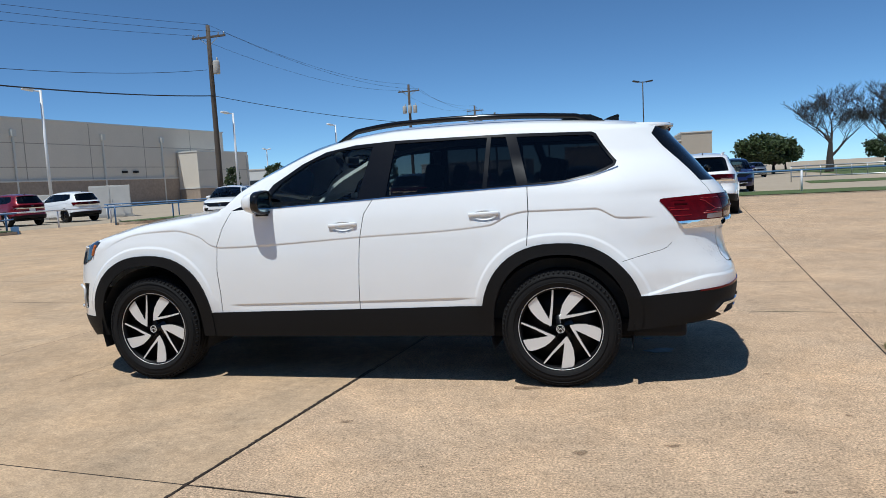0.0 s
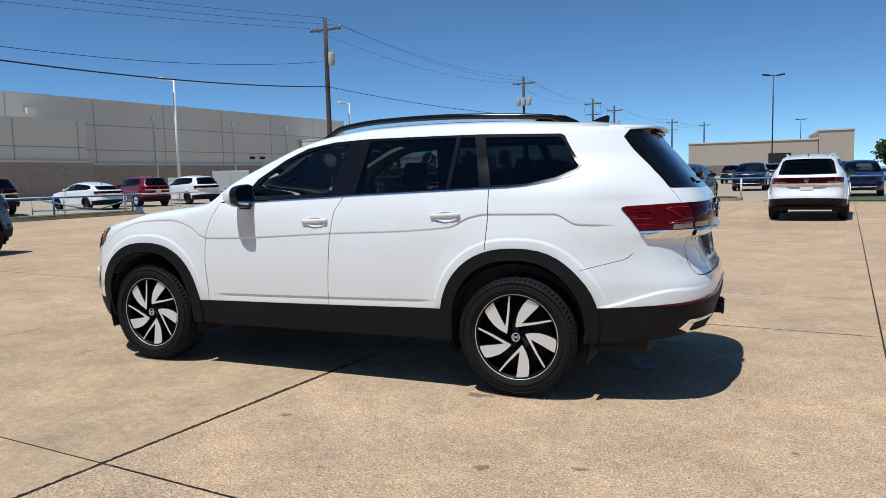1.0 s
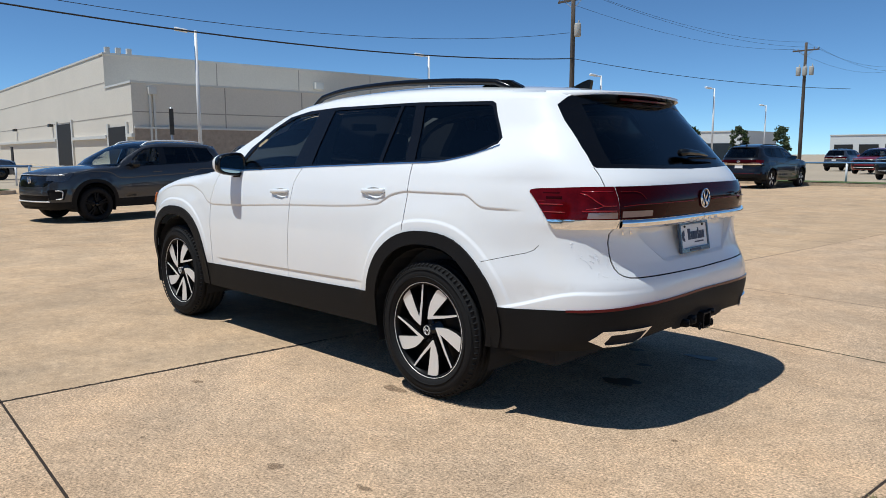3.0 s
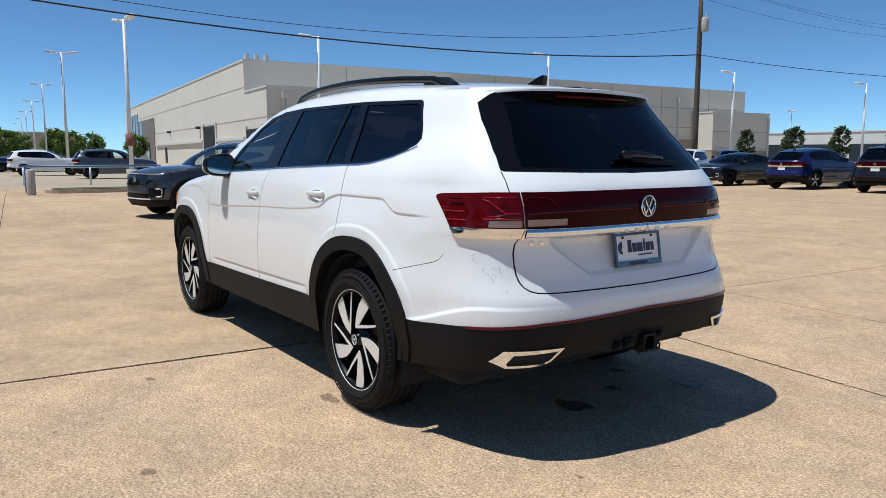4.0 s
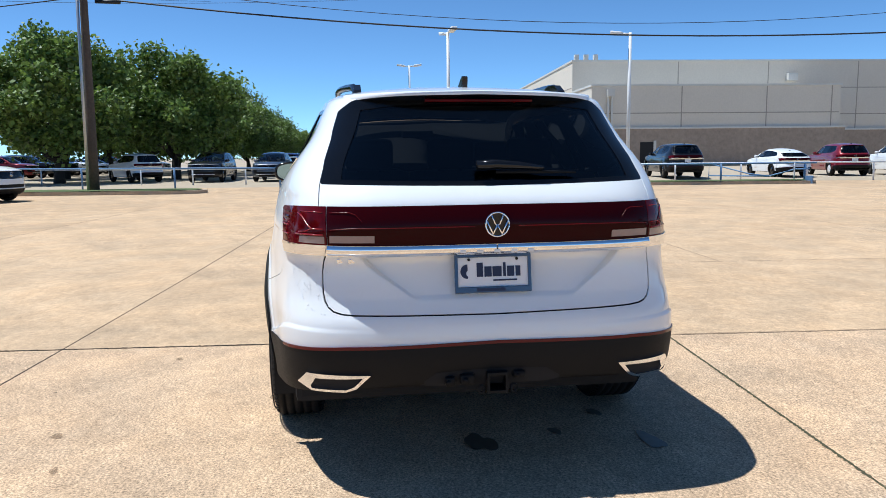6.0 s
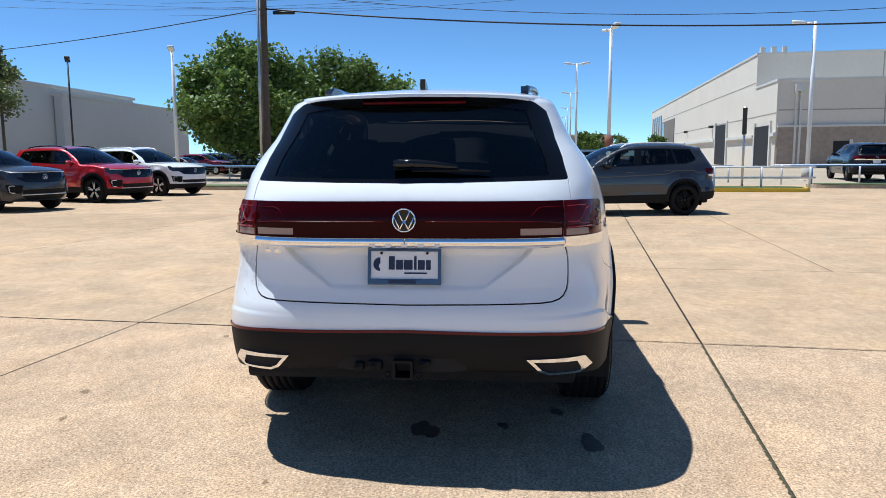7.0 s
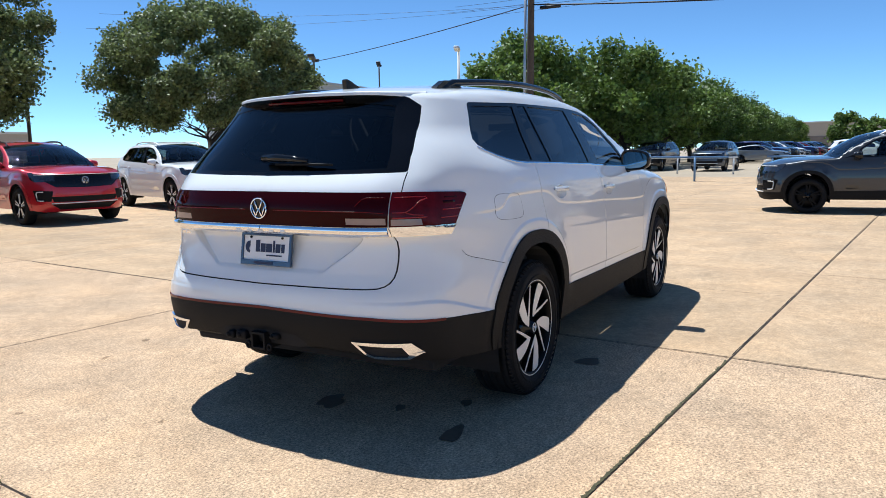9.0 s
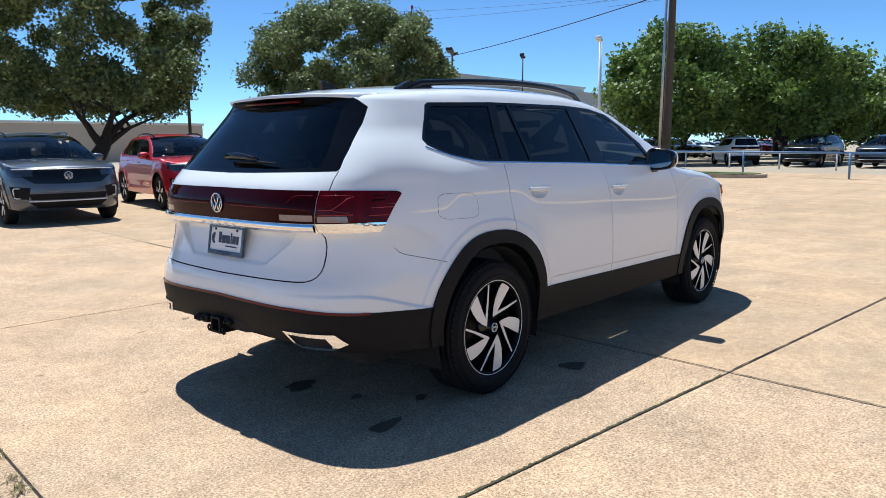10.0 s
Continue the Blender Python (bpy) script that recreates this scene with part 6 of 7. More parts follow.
door = B.box("door", annex, DARK_VOID, 2.72, 3.74, 6.2, 6.235, 0, 2.23)
B.box("door_frame", door, WALL_CAP, 3.74, 3.94, 6.2, 6.27, 0, 2.33)
for u, z in ((42.6, 3.9), (44.2, 3.9)):
    B.box("wall_vent", hall, DARK_VOID, u, u + 0.7, 0.0, 0.16, z, z + 0.25)
for u in (35.0, 52.0):
    B.box("roof_unit", hall, WALL_CAP, u, u + 2.2, -6, -4, 9.06, 9.6)
for u in (-0.8, 0.0, 0.8):
    B.box("roof_camera", hall, WALL_CAP, u, u + 0.35, -0.4, -0.1, 9.06, 9.5)
# the wall that faces the road
A = Wall((-52.906, 19.606), (0.994, -0.106))
for z, w in ((6.8, 0.012), (4.2, 0.012)):
    A.box("wall_joint", hall, WALL_SHADE, -61.0, -0.1 if z > 5 else 6.0, -0.01, w, z - 0.04, z + 0.04)
# open doorways: solid near-black panels paint the shade within
for u0, u1, h in ((0.6, 4.8, 3.4), (-15.3, -10.3, 4.1)):
    g = A.box("garage_door", hall, DARK_VOID, u0, u1, 0.0, 0.10, 0, h, "open dark garage doorway")
    A.box("door_surround", g, WALL_CAP, u0 - 0.35, u0, 0.0, 0.14, 0, h + 0.3)
    A.box("door_surround", g, WALL_CAP, u1, u1 + 0.35, 0.0, 0.14, 0, h + 0.3)
for u0, u1 in ((-9.9, 0.2), (-45.0, -15.7), (5.2, 6.4)):
    A.box("wall_ledge", hall, WALL_CAP, u0, u1, 0.0, 0.22, 2.6, 2.85)
A.box("brick_panel", hall, BRICK_GREY, -61.3, -46.2, 0.0, 0.10, 0, 6.4)
for u0 in (-59.5, -53.5):
    pane = A.box("window", hall, WINDOW_FAR, u0, u0 + 2.4, 0.10, 0.13, 3.2 if u0 < -55 else 0.6, 6.2 if u0 < -55 else 2.4)
for k in range(5):
    A.box("window_bar", hall, WALL_CAP, -74.6 + 3.1 * k, -74.3 + 3.1 * k, 0.0, 0.12, 0.5, 7.6)
A.box("window", hall, WINDOW_FAR, -74.8, -61.8, 0.0, 0.06, 0.5, 7.6)
for u in (-38.3, -49.0):
    dd = A.box("door", hall, DARK_VOID, u, u + 1.2, 0.0, 0.08, 0, 2.3)
for u in (-17.6, -34.5):
    A.box("wall_lamp", hall, LAMP_DARK, u, u + 0.5, 0.0, 0.4, 4.0, 4.25)


def block(name, label, x0, y0, x1, y1, h, material, cap=WALL_CAP, windows=(), base=None):
    """A plain building between two corners, with a cap and some openings on its near side."""
    r = new(name)
    tagged(r, label, "building")
    bm = bmesh.new()
    add_box(bm, ((x0 + x1) / 2, (y0 + y1) / 2, h / 2), (abs(x1 - x0), abs(y1 - y0), h))
    part("wall", bm, material, r)
    bm = bmesh.new()
    add_box(bm, ((x0 + x1) / 2, (y0 + y1) / 2, h + 0.12), (abs(x1 - x0) + 0.3, abs(y1 - y0) + 0.3, 0.24))
    part("roof_cap", bm, cap, r)
    if base:
        bm = bmesh.new()
        add_box(bm, ((x0 + x1) / 2, (y0 + y1) / 2, base[1] / 2), (abs(x1 - x0) + 0.16, abs(y1 - y0) + 0.16, base[1]))
        part("base", bm, base[0], r)
    for axis, a, b_, z0, z1, m in windows:
        bm = bmesh.new()
        if axis == "y":
            add_box(bm, ((a + b_) / 2, y0, (z0 + z1) / 2), (b_ - a, 0.3, z1 - z0))
        else:
            add_box(bm, (x1, (a + b_) / 2, (z0 + z1) / 2), (0.3, b_ - a, z1 - z0))
        part("opening", bm, m, r)
    return r


# the loading doorway and bays are near-black boxes, their inner shade painted
block("warehouse", "tan warehouse with dark loading doorway", -8.6, 154, 15.3, 190, 6.7, WALL_TAN, windows=(("y", 6.5, 10.6, 0, 4.3, DARK_VOID),), base=(BRICK_GREY, 2.2))
block("warehouse_office", "tall tan block at the end of a warehouse", 15.4, 153.4, 21.4, 180, 8.3, WALL_TAN, base=(BRICK_GREY, 2.2))
block("workshop", "low pale workshop with dark open bays", -52, 196, -22, 215, 5.8, WALL_WHITE, windows=tuple(("y", -51 + 5.6 * k, -46.8 + 5.6 * k, 0, 3.6, DARK_VOID) for k in range(5)))
block("showroom", "long low pale showroom with dark glazing", -96, 150, -56, 170, 6.0, WALL_WHITE, windows=tuple(("y", -95 + 9.8 * k, -87 + 9.8 * k, 0, 3.6, WINDOW_FAR) for k in range(4)))
block("white_hall", "long white painted hall", -66, -42, -38, -36, 7.15, WALL_WHITE)
block("white_hall_wing", "lower white painted hall wing", -77, -35.9, -52.5, -35.2, 6.5, WALL_WHITE)
block("long_hall", "long low tan hall", -41, -90, 60, -70, 3.8, WALL_TAN)
block("far_store", "wide low tan store in the distance", -215, -10, -190, 30, 6.6, WALL_TAN, windows=(("x", 8, 14, 0, 3.6, WALL_CAP), ("x", -6, 2, 0, 3.4, BRICK_GREY)))
HOUSE_BRICK = mat("red brown brick", (0.24, 0.10, 0.07), 0.9, grain=0.15, grain_scale=5, stain=0.1)
for x, y in ((48, 104),):
    r = block("brick_house", "low red-brown brick house with grey roof", x - 6, y - 4, x + 6, y + 4, 2.6, HOUSE_BRICK, windows=(("y", x - 3, x - 1, 0.9, 2.0, WINDOW_FAR), ("y", x + 1, x + 2, 0, 2.0, DARK_VOID)))
    bm = bmesh.new()
    add_prism(bm, [(-4.6, 2.8), (4.6, 2.8), (0, 4.6)], -6.4, 6.4, "x", Matrix.Translation((x, y, 0)))
    part("roof", bm, ROOF_GREY, r)

for u, w in ((0.15, 6.1), (0.45, 6.1)):
    dp = B.box("downpipe", annex, WALL_CAP, u, u + 0.14, w, w + 0.16, 0.2, 5.6)
B.box("rain_head", annex, WALL_CAP, 0.1, 0.65, 6.1, 6.45, 5.6, 6.1)

# the hall stands well behind the row of lamps
hall.matrix_world = Matrix.Translation((4.9, -2.2, 1.346)) @ Matrix.Scale(1.42, 4) @ Matrix.Translation((-4.9, 2.2, -1.346))

# far mast with a red beacon
mast = new("radio_mast")
tagged(mast, "thin dark radio mast with red beacon in the distance", "mast")
bm = bmesh.new()
for k in range(3):
    a = 2 * math.pi * k / 3
    add_tube(bm, (-143.9 + 0.6 * math.cos(a), -131.2 + 0.6 * math.sin(a), 0), (-143.9 + 0.25 * math.cos(a), -131.2 + 0.25 * math.sin(a), 37.5), 0.10, seg=6)
part("mast_leg", bm, LAMP_DARK, mast)
bm = bmesh.new()
add_tube(bm, (-143.9, -131.2, 37.4), (-143.9, -131.2, 38.3), 0.35, seg=10)
part("beacon", bm, RED_BRIGHT, mast, "red beacon lamp")

# electrical cabinets by the wall
def cabinet(x, y, w, d, h, turn, label):
    r = new("electrical_cabinet")
    r.matrix_world = pose(x, y, 0, 0, 0, turn)
    tagged(r, label, "cabinet")
    bm = bmesh.new()
    add_box(bm, (0, 0, 0.06), (w + 0.3, d + 0.3, 0.12), 0.01)
    part("plinth", bm, CONC_GREY, r)
    bm = bmesh.new()
    add_box(bm, (0, 0, 0.12 + h / 2), (w, d, h), 0.02)
    part("body", bm, WALL_CAP, r)
    for s in (-1, 1):
        bm = bmesh.new()
        add_box(bm, (s * w * 0.25, -d / 2 - 0.012, 0.12 + h / 2), (w * 0.47, 0.024, h * 0.92), 0.008)
        dr = part("door", bm, WALL_CAP, r)
        bm = bmesh.new()
        add_box(bm, (s * w * 0.04, -d / 2 - 0.035, 0.12 + h / 2), (0.03, 0.03, 0.22), 0.006)
        part("handle", bm, GALV, dr)


cabinet(-33.0, 39.0, 2.6, 1.7, 2.1, 40, "large pale steel electrical cabinet on a concrete plinth")
cabinet(-37.5, 38.0, 0.9, 0.7, 1.7, 40, "small pale steel utility cabinet")
bm = bmesh.new()
add_lathe_z(bm, [(0.01, 0), (0.135, 0), (0.14, 0.05), (0.14, 0.82), (0.12, 0.86), (0.01, 0.88)], (-23.3, 0.45, 0), 20)
tagged(obj("bollard", bm, CONC_GREY), "thick grey concrete bollard", "bollard")
r = new("sign_post")
tagged(r, "narrow grey sign on a dark post", "sign")
bm = bmesh.new()
add_tube(bm, (-24.4, 10.28, 0), (-24.4, 10.28, 3.25), 0.05, seg=10)
part("post", bm, GALV, r, smooth=True)
bm = bmesh.new()
add_box(bm, (-24.33, 10.26, 2.68), (0.06, 0.17, 1.05), 0.01, Matrix.Rotation(radians(-6), 4, "Z"))
part("sign_board", bm, LAMP_DARK, r)
bm = bmesh.new()
add_tube(bm, (-37.2, 6.9, 1.85), (-37.2, 6.9, 2.5), 0.24, seg=12)
tagged(obj("pole_sign", bm, HOUSE_BRICK), "red-brown box sign on a lamp pole", "sign")

# ---- trees ----
BARK = mat("dark bark", (0.036, 0.029, 0.023), 0.95, grain=0.3, grain_scale=14, stain=0.2, stain_scale=2, bump=0.6, bump_scale=25)


def leaf_mat(name, color):
    m = mat(name, color, 0.55, grain=0.0)
    n, l = m.node_tree.nodes, m.node_tree.links
    b = n["Principled BSDF"]
    g = n.new("ShaderNodeNewGeometry")
    r = n.new("ShaderNodeMapRange")
    r.inputs["To Min"].default_value, r.inputs["To Max"].default_value = 0.5, 1.5
    l.new(g.outputs["Random Per Island"], r.inputs["Value"])
    v = n.new("ShaderNodeVectorMath")
    v.operation = "SCALE"
    v.inputs[0].default_value = color
    l.new(r.outputs[0], v.inputs["Scale"])
    l.new(v.outputs[0], b.inputs["Base Color"])
    t = n.new("ShaderNodeBsdfTranslucent")
    l.new(v.outputs[0], t.inputs["Color"])
    mix = n.new("ShaderNodeMixShader")
    mix.inputs[0].default_value = 0.30
    o = n["Material Output"]
    l.new(b.outputs[0], mix.inputs[1]), l.new(t.outputs[0], mix.inputs[2]), l.new(mix.outputs[0], o.inputs["Surface"])
    return m


LEAF_OAK = leaf_mat("live oak leaf", (0.165, 0.205, 0.075))
LEAF_ELM = leaf_mat("elm leaf", (0.138, 0.208, 0.042))
LEAF_DARK = leaf_mat("cedar leaf", (0.06, 0.085, 0.03))


def grow(name, label, x, y, h, spread, base, leaf, seed, leaves=5200, size=0.17, flat=0.8, fork=5, lobe=(0.16, 0.32), count=60, sag=0.0):
    """A tree with a forking trunk and a crown of leaf sprays hung about the twig ends."""
    rng = random.Random(seed)
    r = new(name)
    r.location = (x, y, 0)
    tagged(r, label, "tree")
    bms = [bmesh.new(), bmesh.new()]
    tips = []

    def limb(p, d, length, rad, depth):
        pts, rs = [p], [rad]
        n = 5
        for k in range(n):
            d = (d + Vector((rng.uniform(-1, 1), rng.uniform(-1, 1), rng.uniform(-0.5, 0.7))) * 0.22).normalized()
            p = p + d * length / n
            pts.append(p)
            rs.append(rad * (1 - 0.5 * (k + 1) / n))
        add_path(bms[min(depth, 1)], pts, rs, 9 if depth < 1 else 6)
        if depth >= 2:
            tips.append(pts[-1]), tips.append(pts[-3])
        if depth < 3:
            for k in range(fork - depth):
                a = rng.uniform(0, 2 * math.pi)
                e = (d * 0.55 + Vector((math.cos(a), math.sin(a), rng.uniform(-0.05, 0.55))) * 0.85).normalized()
                limb(pts[-1 - (k % 2)], e, length * rng.uniform(0.6, 0.85), rs[-1] * 0.8, depth + 1)
    limb(Vector((0, 0, -0.05)), Vector((0, 0, 1)), base, 0.035 * h + 0.05, 0)
    part("trunk", bms[0], BARK, r, smooth=True)
    tagged(part("branchwork", bms[1], BARK, r, smooth=True), "dark forking branches", kind="stuff")
    mid = Vector((0, 0, base + (h - base) * 0.50 - sag))
    R = Vector((spread, spread, (h - base) * 0.52 + sag))
    lobes = []
    for k in range(count):
        a, zz = rng.uniform(0, 2 * math.pi), rng.uniform(-0.95, 1)
        q = max(0, 1 - abs(zz) ** 2.6) ** 0.5 * rng.uniform(0.35, 1.0) ** 0.6
        c = mid + Vector((R.x * q * math.cos(a), R.y * q * math.sin(a), R.z * zz * rng.uniform(0.6, 0.95)))
        if sag:
            c.z = max(c.z, base + 1.1 + rng.uniform(0, 0.25))
        lobes.append((c, spread * rng.uniform(*lobe)))
    verts, faces = [], []
    for k in range(leaves):
        c, rad = lobes[rng.randrange(len(lobes))]
        d = Vector((rng.gauss(0, 1), rng.gauss(0, 1), rng.gauss(0, 1) * flat))
        d.normalize()
        p = c + d * rad * rng.uniform(0.35, 1.0) * rng.choice((1, 1, 1, 1.12, 1.3))
        s = size * rng.uniform(0.6, 1.4)
        t = Vector((rng.gauss(0, 1), rng.gauss(0, 1), rng.gauss(-0.2, 0.6))).normalized()
        u = t.cross(Vector((rng.gauss(0, 1), rng.gauss(0, 1), rng.gauss(0, 1)))).normalized()
        i = len(verts)
        w = 0.38
        verts += [p, p + t * s * 0.5 + u * s * w, p + t * s, p + t * s * 0.5 - u * s * w]
        faces.append((i, i + 1, i + 2, i + 3))
    crown = mesh_part("crown", verts, faces, leaf, r, smooth=False)
    return r


oak = "spreading live oak with dense dark green crown"
grow("live_oak", oak, -8.2, -25.2, 11.0, 4.5, 2.0, LEAF_OAK, 3, 140000, 0.13, lobe=(0.085, 0.18), count=125, flat=0.7, sag=0.7)
grow("live_oak", oak, -19.0, -22.2, 8.0, 4.7, 1.9, LEAF_OAK, 8, 140000, 0.125, lobe=(0.080, 0.175), count=160, flat=0.7, sag=0.35)
grow("live_oak", oak, 3.5, -28.5, 10.0, 4.6, 2.4, LEAF_OAK, 5, 26000, 0.22, lobe=(0.15, 0.28), count=70)
elm = "leafy green elm in a row along the lot"
row = grow("elm_tree", elm, -40.5, -15.8, 8.6, 4.0, 1.6, LEAF_ELM, 11, 24000, 0.26)
row2 = grow("elm_tree", elm, -46.8, -10.4, 8.6, 4.2, 1.7, LEAF_ELM, 12, 24000, 0.26)
rng = random.Random(4)
for k in range(9):
    m = pose(-55.5 - 8.3 * k, -9.6 + 0.85 * k, 0, 0, 0, rng.uniform(0, 360)) @ Matrix.Scale((0.93 - 0.045 * k) * rng.uniform(0.94, 1.03), 4)
    copy_thing((row, row2)[k % 2], m)
for k in range(4):
    copy_thing((row, row2)[k % 2], pose(-50 - 9 * k, -18.5 + 0.9 * k, 0, 0, 0, rng.uniform(0, 360)))
bush = grow("shade_tree", "round green shade tree in the distance", -104.8, 4.4, 5.6, 2.2, 1.0, LEAF_ELM, 21, 5000, 0.34)
for x, y in ((-128, 9.0), (-150, 13.5), (-126, 16.5), (-138, 20.0), (-150, 26), (-150, 34)):
    copy_thing(bush, pose(x, y, 0, 0, 0, rng.uniform(0, 360)))
green = grow("shade_tree", "round green tree beyond the road", 17.6, 83.0, 4.6, 2.4, 1.2, LEAF_DARK, 23, 5000, 0.30)
for x, y in ((19.8, 86.0), (22.5, 99.0), (40.0, 112.0), (30.0, 128.0)):
    copy_thing(green, pose(x, y, 0, 0, 0, rng.uniform(0, 360)))
cedar = grow("cedar_shrub", "dark cedar shrub beside the building", -46.0, 92.0, 5.0, 1.3, 0.5, LEAF_DARK, 31, 2200, 0.28)
for x, y in ((-41.5, 95), (-51, 100), (-36, 98), (-31.5, 101), (-56, 97)):
    copy_thing(cedar, pose(x, y, 0, 0, 0, rng.uniform(0, 360)))


def bare_tree(x, y, h, seed):
    rng = random.Random(seed)
    r = new("bare_tree")
    r.location = (x, y, 0)
    tagged(r, "bare leafless tree with many grey-brown branches", "tree", "bare trees")
    bm = bmesh.new()

    def limb(p, d, length, rad, depth):
        pts, rs = [p], [rad]
        for k in range(4):
            d = (d + Vector((rng.uniform(-1, 1), rng.uniform(-1, 1), rng.uniform(-0.3, 0.8))) * 0.2).normalized()
            p = p + d * length / 4
            pts.append(p)
            rs.append(max(rad * (1 - 0.14 * (k + 1)), 0.016))
        add_path(bm, pts, rs, 5 if depth < 3 else 3)
        if depth < 6:
            for k in range(4 if depth < 3 else 3):
                a = rng.uniform(0, 2 * math.pi)
                e = (d * 0.7 + Vector((math.cos(a), math.sin(a), rng.uniform(0.0, 0.5))) * 0.75).normalized()
                limb(pts[-1 - k % 3], e, length * rng.uniform(0.6, 0.85), rs[-1] * 0.75, depth + 1)
    limb(Vector((0, 0, -0.05)), Vector((0, 0, 1)), h * 0.22, 0.035 * h, 0)
    part("trunk", bm, BARK, r, "grey-brown trunk and bare branches")
    return r


bt = bare_tree(24.2, 80.0, 14.5, 2)
copy_thing(bt, pose(31.0, 79.0, 0, 0, 0, 120))

# ---- other vehicles ----
S_CROSS = dict(wheelbase=2.98, front=0.93, rear=1.02, width=1.98, belt=1.20, height=1.72, tyre=0.385, slant=-0.22, nose=0.085)
S_COMPACT = dict(wheelbase=2.68, front=0.90, rear=0.90, width=1.84, belt=1.13, height=1.63, tyre=0.35, nose=0.06)
S_MID = dict(wheelbase=2.79, front=0.90, rear=1.00, width=1.86, belt=1.17, height=1.69, tyre=0.355, nose=0.05)
S_CROSSOVER = dict(wheelbase=2.77, front=0.86, rear=0.95, width=1.86, belt=1.14, height=1.62, tyre=0.37, slant=-0.25, tail_drop=0.06)
S_SEDAN = dict(wheelbase=2.68, front=0.92, rear=1.08, width=1.80, belt=1.02, height=1.45, tyre=0.33, slant=-0.35, tail_drop=0.16)
S_BOX = dict(wheelbase=2.54, front=0.75, rear=0.72, width=1.80, belt=1.10, height=1.64, tyre=0.33, slant=0.12)
S_FULL = dict(wheelbase=2.98, front=0.93, rear=1.18, width=1.98, belt=1.22, height=1.76, tyre=0.38, nose=0.08)


def at(x, y, heading, z=0):
    """Pose of a vehicle that faces heading degrees from +x, anticlockwise."""
    return pose(x, y, z, 0, 0, heading - 180)


SUV = "sport_utility_vehicle"
vehicle(SUV, "dark grey compact sport utility vehicle with black roof and wheels", PAINT_GREY, at(-12.0, 3.25, -82), S_COMPACT, roof_paint=PAINT_BLACK)
R = "row of new vehicles"
vehicle(SUV, "blue-grey metallic sport utility vehicle facing the lot", PAINT_SILVER, at(-1.55, -12.95, 80), S_CROSS, wheels="silver", group=R, clad=False)
vehicle(SUV, "bright red sport utility vehicle facing the lot", PAINT_RED, at(-5.05, -13.5, 78), S_CROSS, wheels="silver", group=R, clad=False)
vehicle(SUV, "white sport utility vehicle with black grille facing the lot", PAINT_WHITE, at(-8.95, -13.25, 73), S_CROSS, wheels="silver", group=R, clad=False)
vehicle(SUV, "dark grey sport utility vehicle with silver wheels facing the lot", PAINT_GREY, at(-13.5, -13.8, 73), S_CROSS, wheels="silver", group=R, clad=False)
vehicle(SUV, "red three-row sport utility vehicle facing the lot", PAINT_RED, at(-17.4, -13.2, 73), S_FULL, wheels="silver", group=R)
vehicle(SUV, "white three-row sport utility vehicle facing the lot", PAINT_WHITE, at(-21.3, -13.0, 73), S_FULL, wheels="silver", group=R)
N = "vehicles along the back kerb"
vehicle(SUV, "white compact sport utility vehicle with tinted rear window", PAINT_WHITE, at(4.42, 17.6, 83), S_MID, group=N, clad=False)
vehicle(SUV, "dark grey electric crossover parked at the kerb", PAINT_GREY, at(0.45, 26.6, 83), S_CROSSOVER, group=N, wheels="silver", rails=False, clad=False)
vehicle(SUV, "black sport utility vehicle with silver wheels", PAINT_BLACK, at(-6.8, 26.9, 86), S_MID, group=N, wheels="silver", clad=False)
vehicle(SUV, "dark blue electric crossover parked at the kerb", PAINT_BLUE, at(-10.4, 27.3, 84), S_CROSSOVER, group=N, wheels="silver", rails=False, clad=False)
vehicle("car", "black saloon car facing the lot", PAINT_BLACK, at(-14.3, 27.7, -97), S_SEDAN, group=N, rails=False, clad=False)
vehicle("car", "white boxy hatchback with sunshade in the windscreen", PAINT_WHITE, at(-17.3, 27.9, -74), S_BOX, group=N, rails=False, clad=False)
F = "vehicles across the lane"
vehicle(SUV, "bright blue sport utility vehicle facing the lot", PAINT_BLUE, at(7.7, 34.2, -97), S_COMPACT, group=F, clad=False, lite=True)
dark = vehicle(SUV, "dark sport utility vehicle in the far lot", PAINT_BLACK, at(-4.5, 41.0, -95), S_FULL, group=F, clad=False, lite=True)[0]
navy = vehicle(SUV, "dark blue sport utility vehicle in the far lot", PAINT_BLUE, at(3.0, 46.0, -95), S_FULL, group=F, clad=False, lite=True)[0]
W_ = "vehicles before the building"
vehicle("car", "white saloon car parked facing the building", PAINT_WHITE, at(-30.1, 23.5, 170, 0.12), S_SEDAN, group=W_, rails=False, clad=False, lite=True)
redm = vehicle(SUV, "dark red sport utility vehicle parked facing the building", PAINT_MAROON, at(-30.0, 27.0, 163, 0.12), S_MID, group=W_, clad=False, lite=True, wheels="silver")[0]
whm = vehicle(SUV, "white sport utility vehicle parked facing the building", PAINT_WHITE, at(-28.9, 29.9, 163, 0.12), S_MID, group=W_, clad=False, lite=True)[0]
copy_thing(dark, at(-31.1, 18.0, 170, 0.12))
copy_thing(navy, at(-29.0, 50.0, 130))
copy_thing(dark, at(-25.5, 53.5, 130))
grey = vehicle(SUV, "blue-grey sport utility vehicle in the side lot", PAINT_SILVER, at(-39.3, -3.4, -6), S_MID, group="vehicles in the side lot", clad=False, lite=True)[0]
copy_thing(dark, at(-40.0, -7.0, -6))
copy_thing(whm, at(-41.5, -11.8, 215))
copy_thing(grey, at(-41.4, 7.0, 84))
copy_thing(whm, at(-50.5, 4.6, 84))
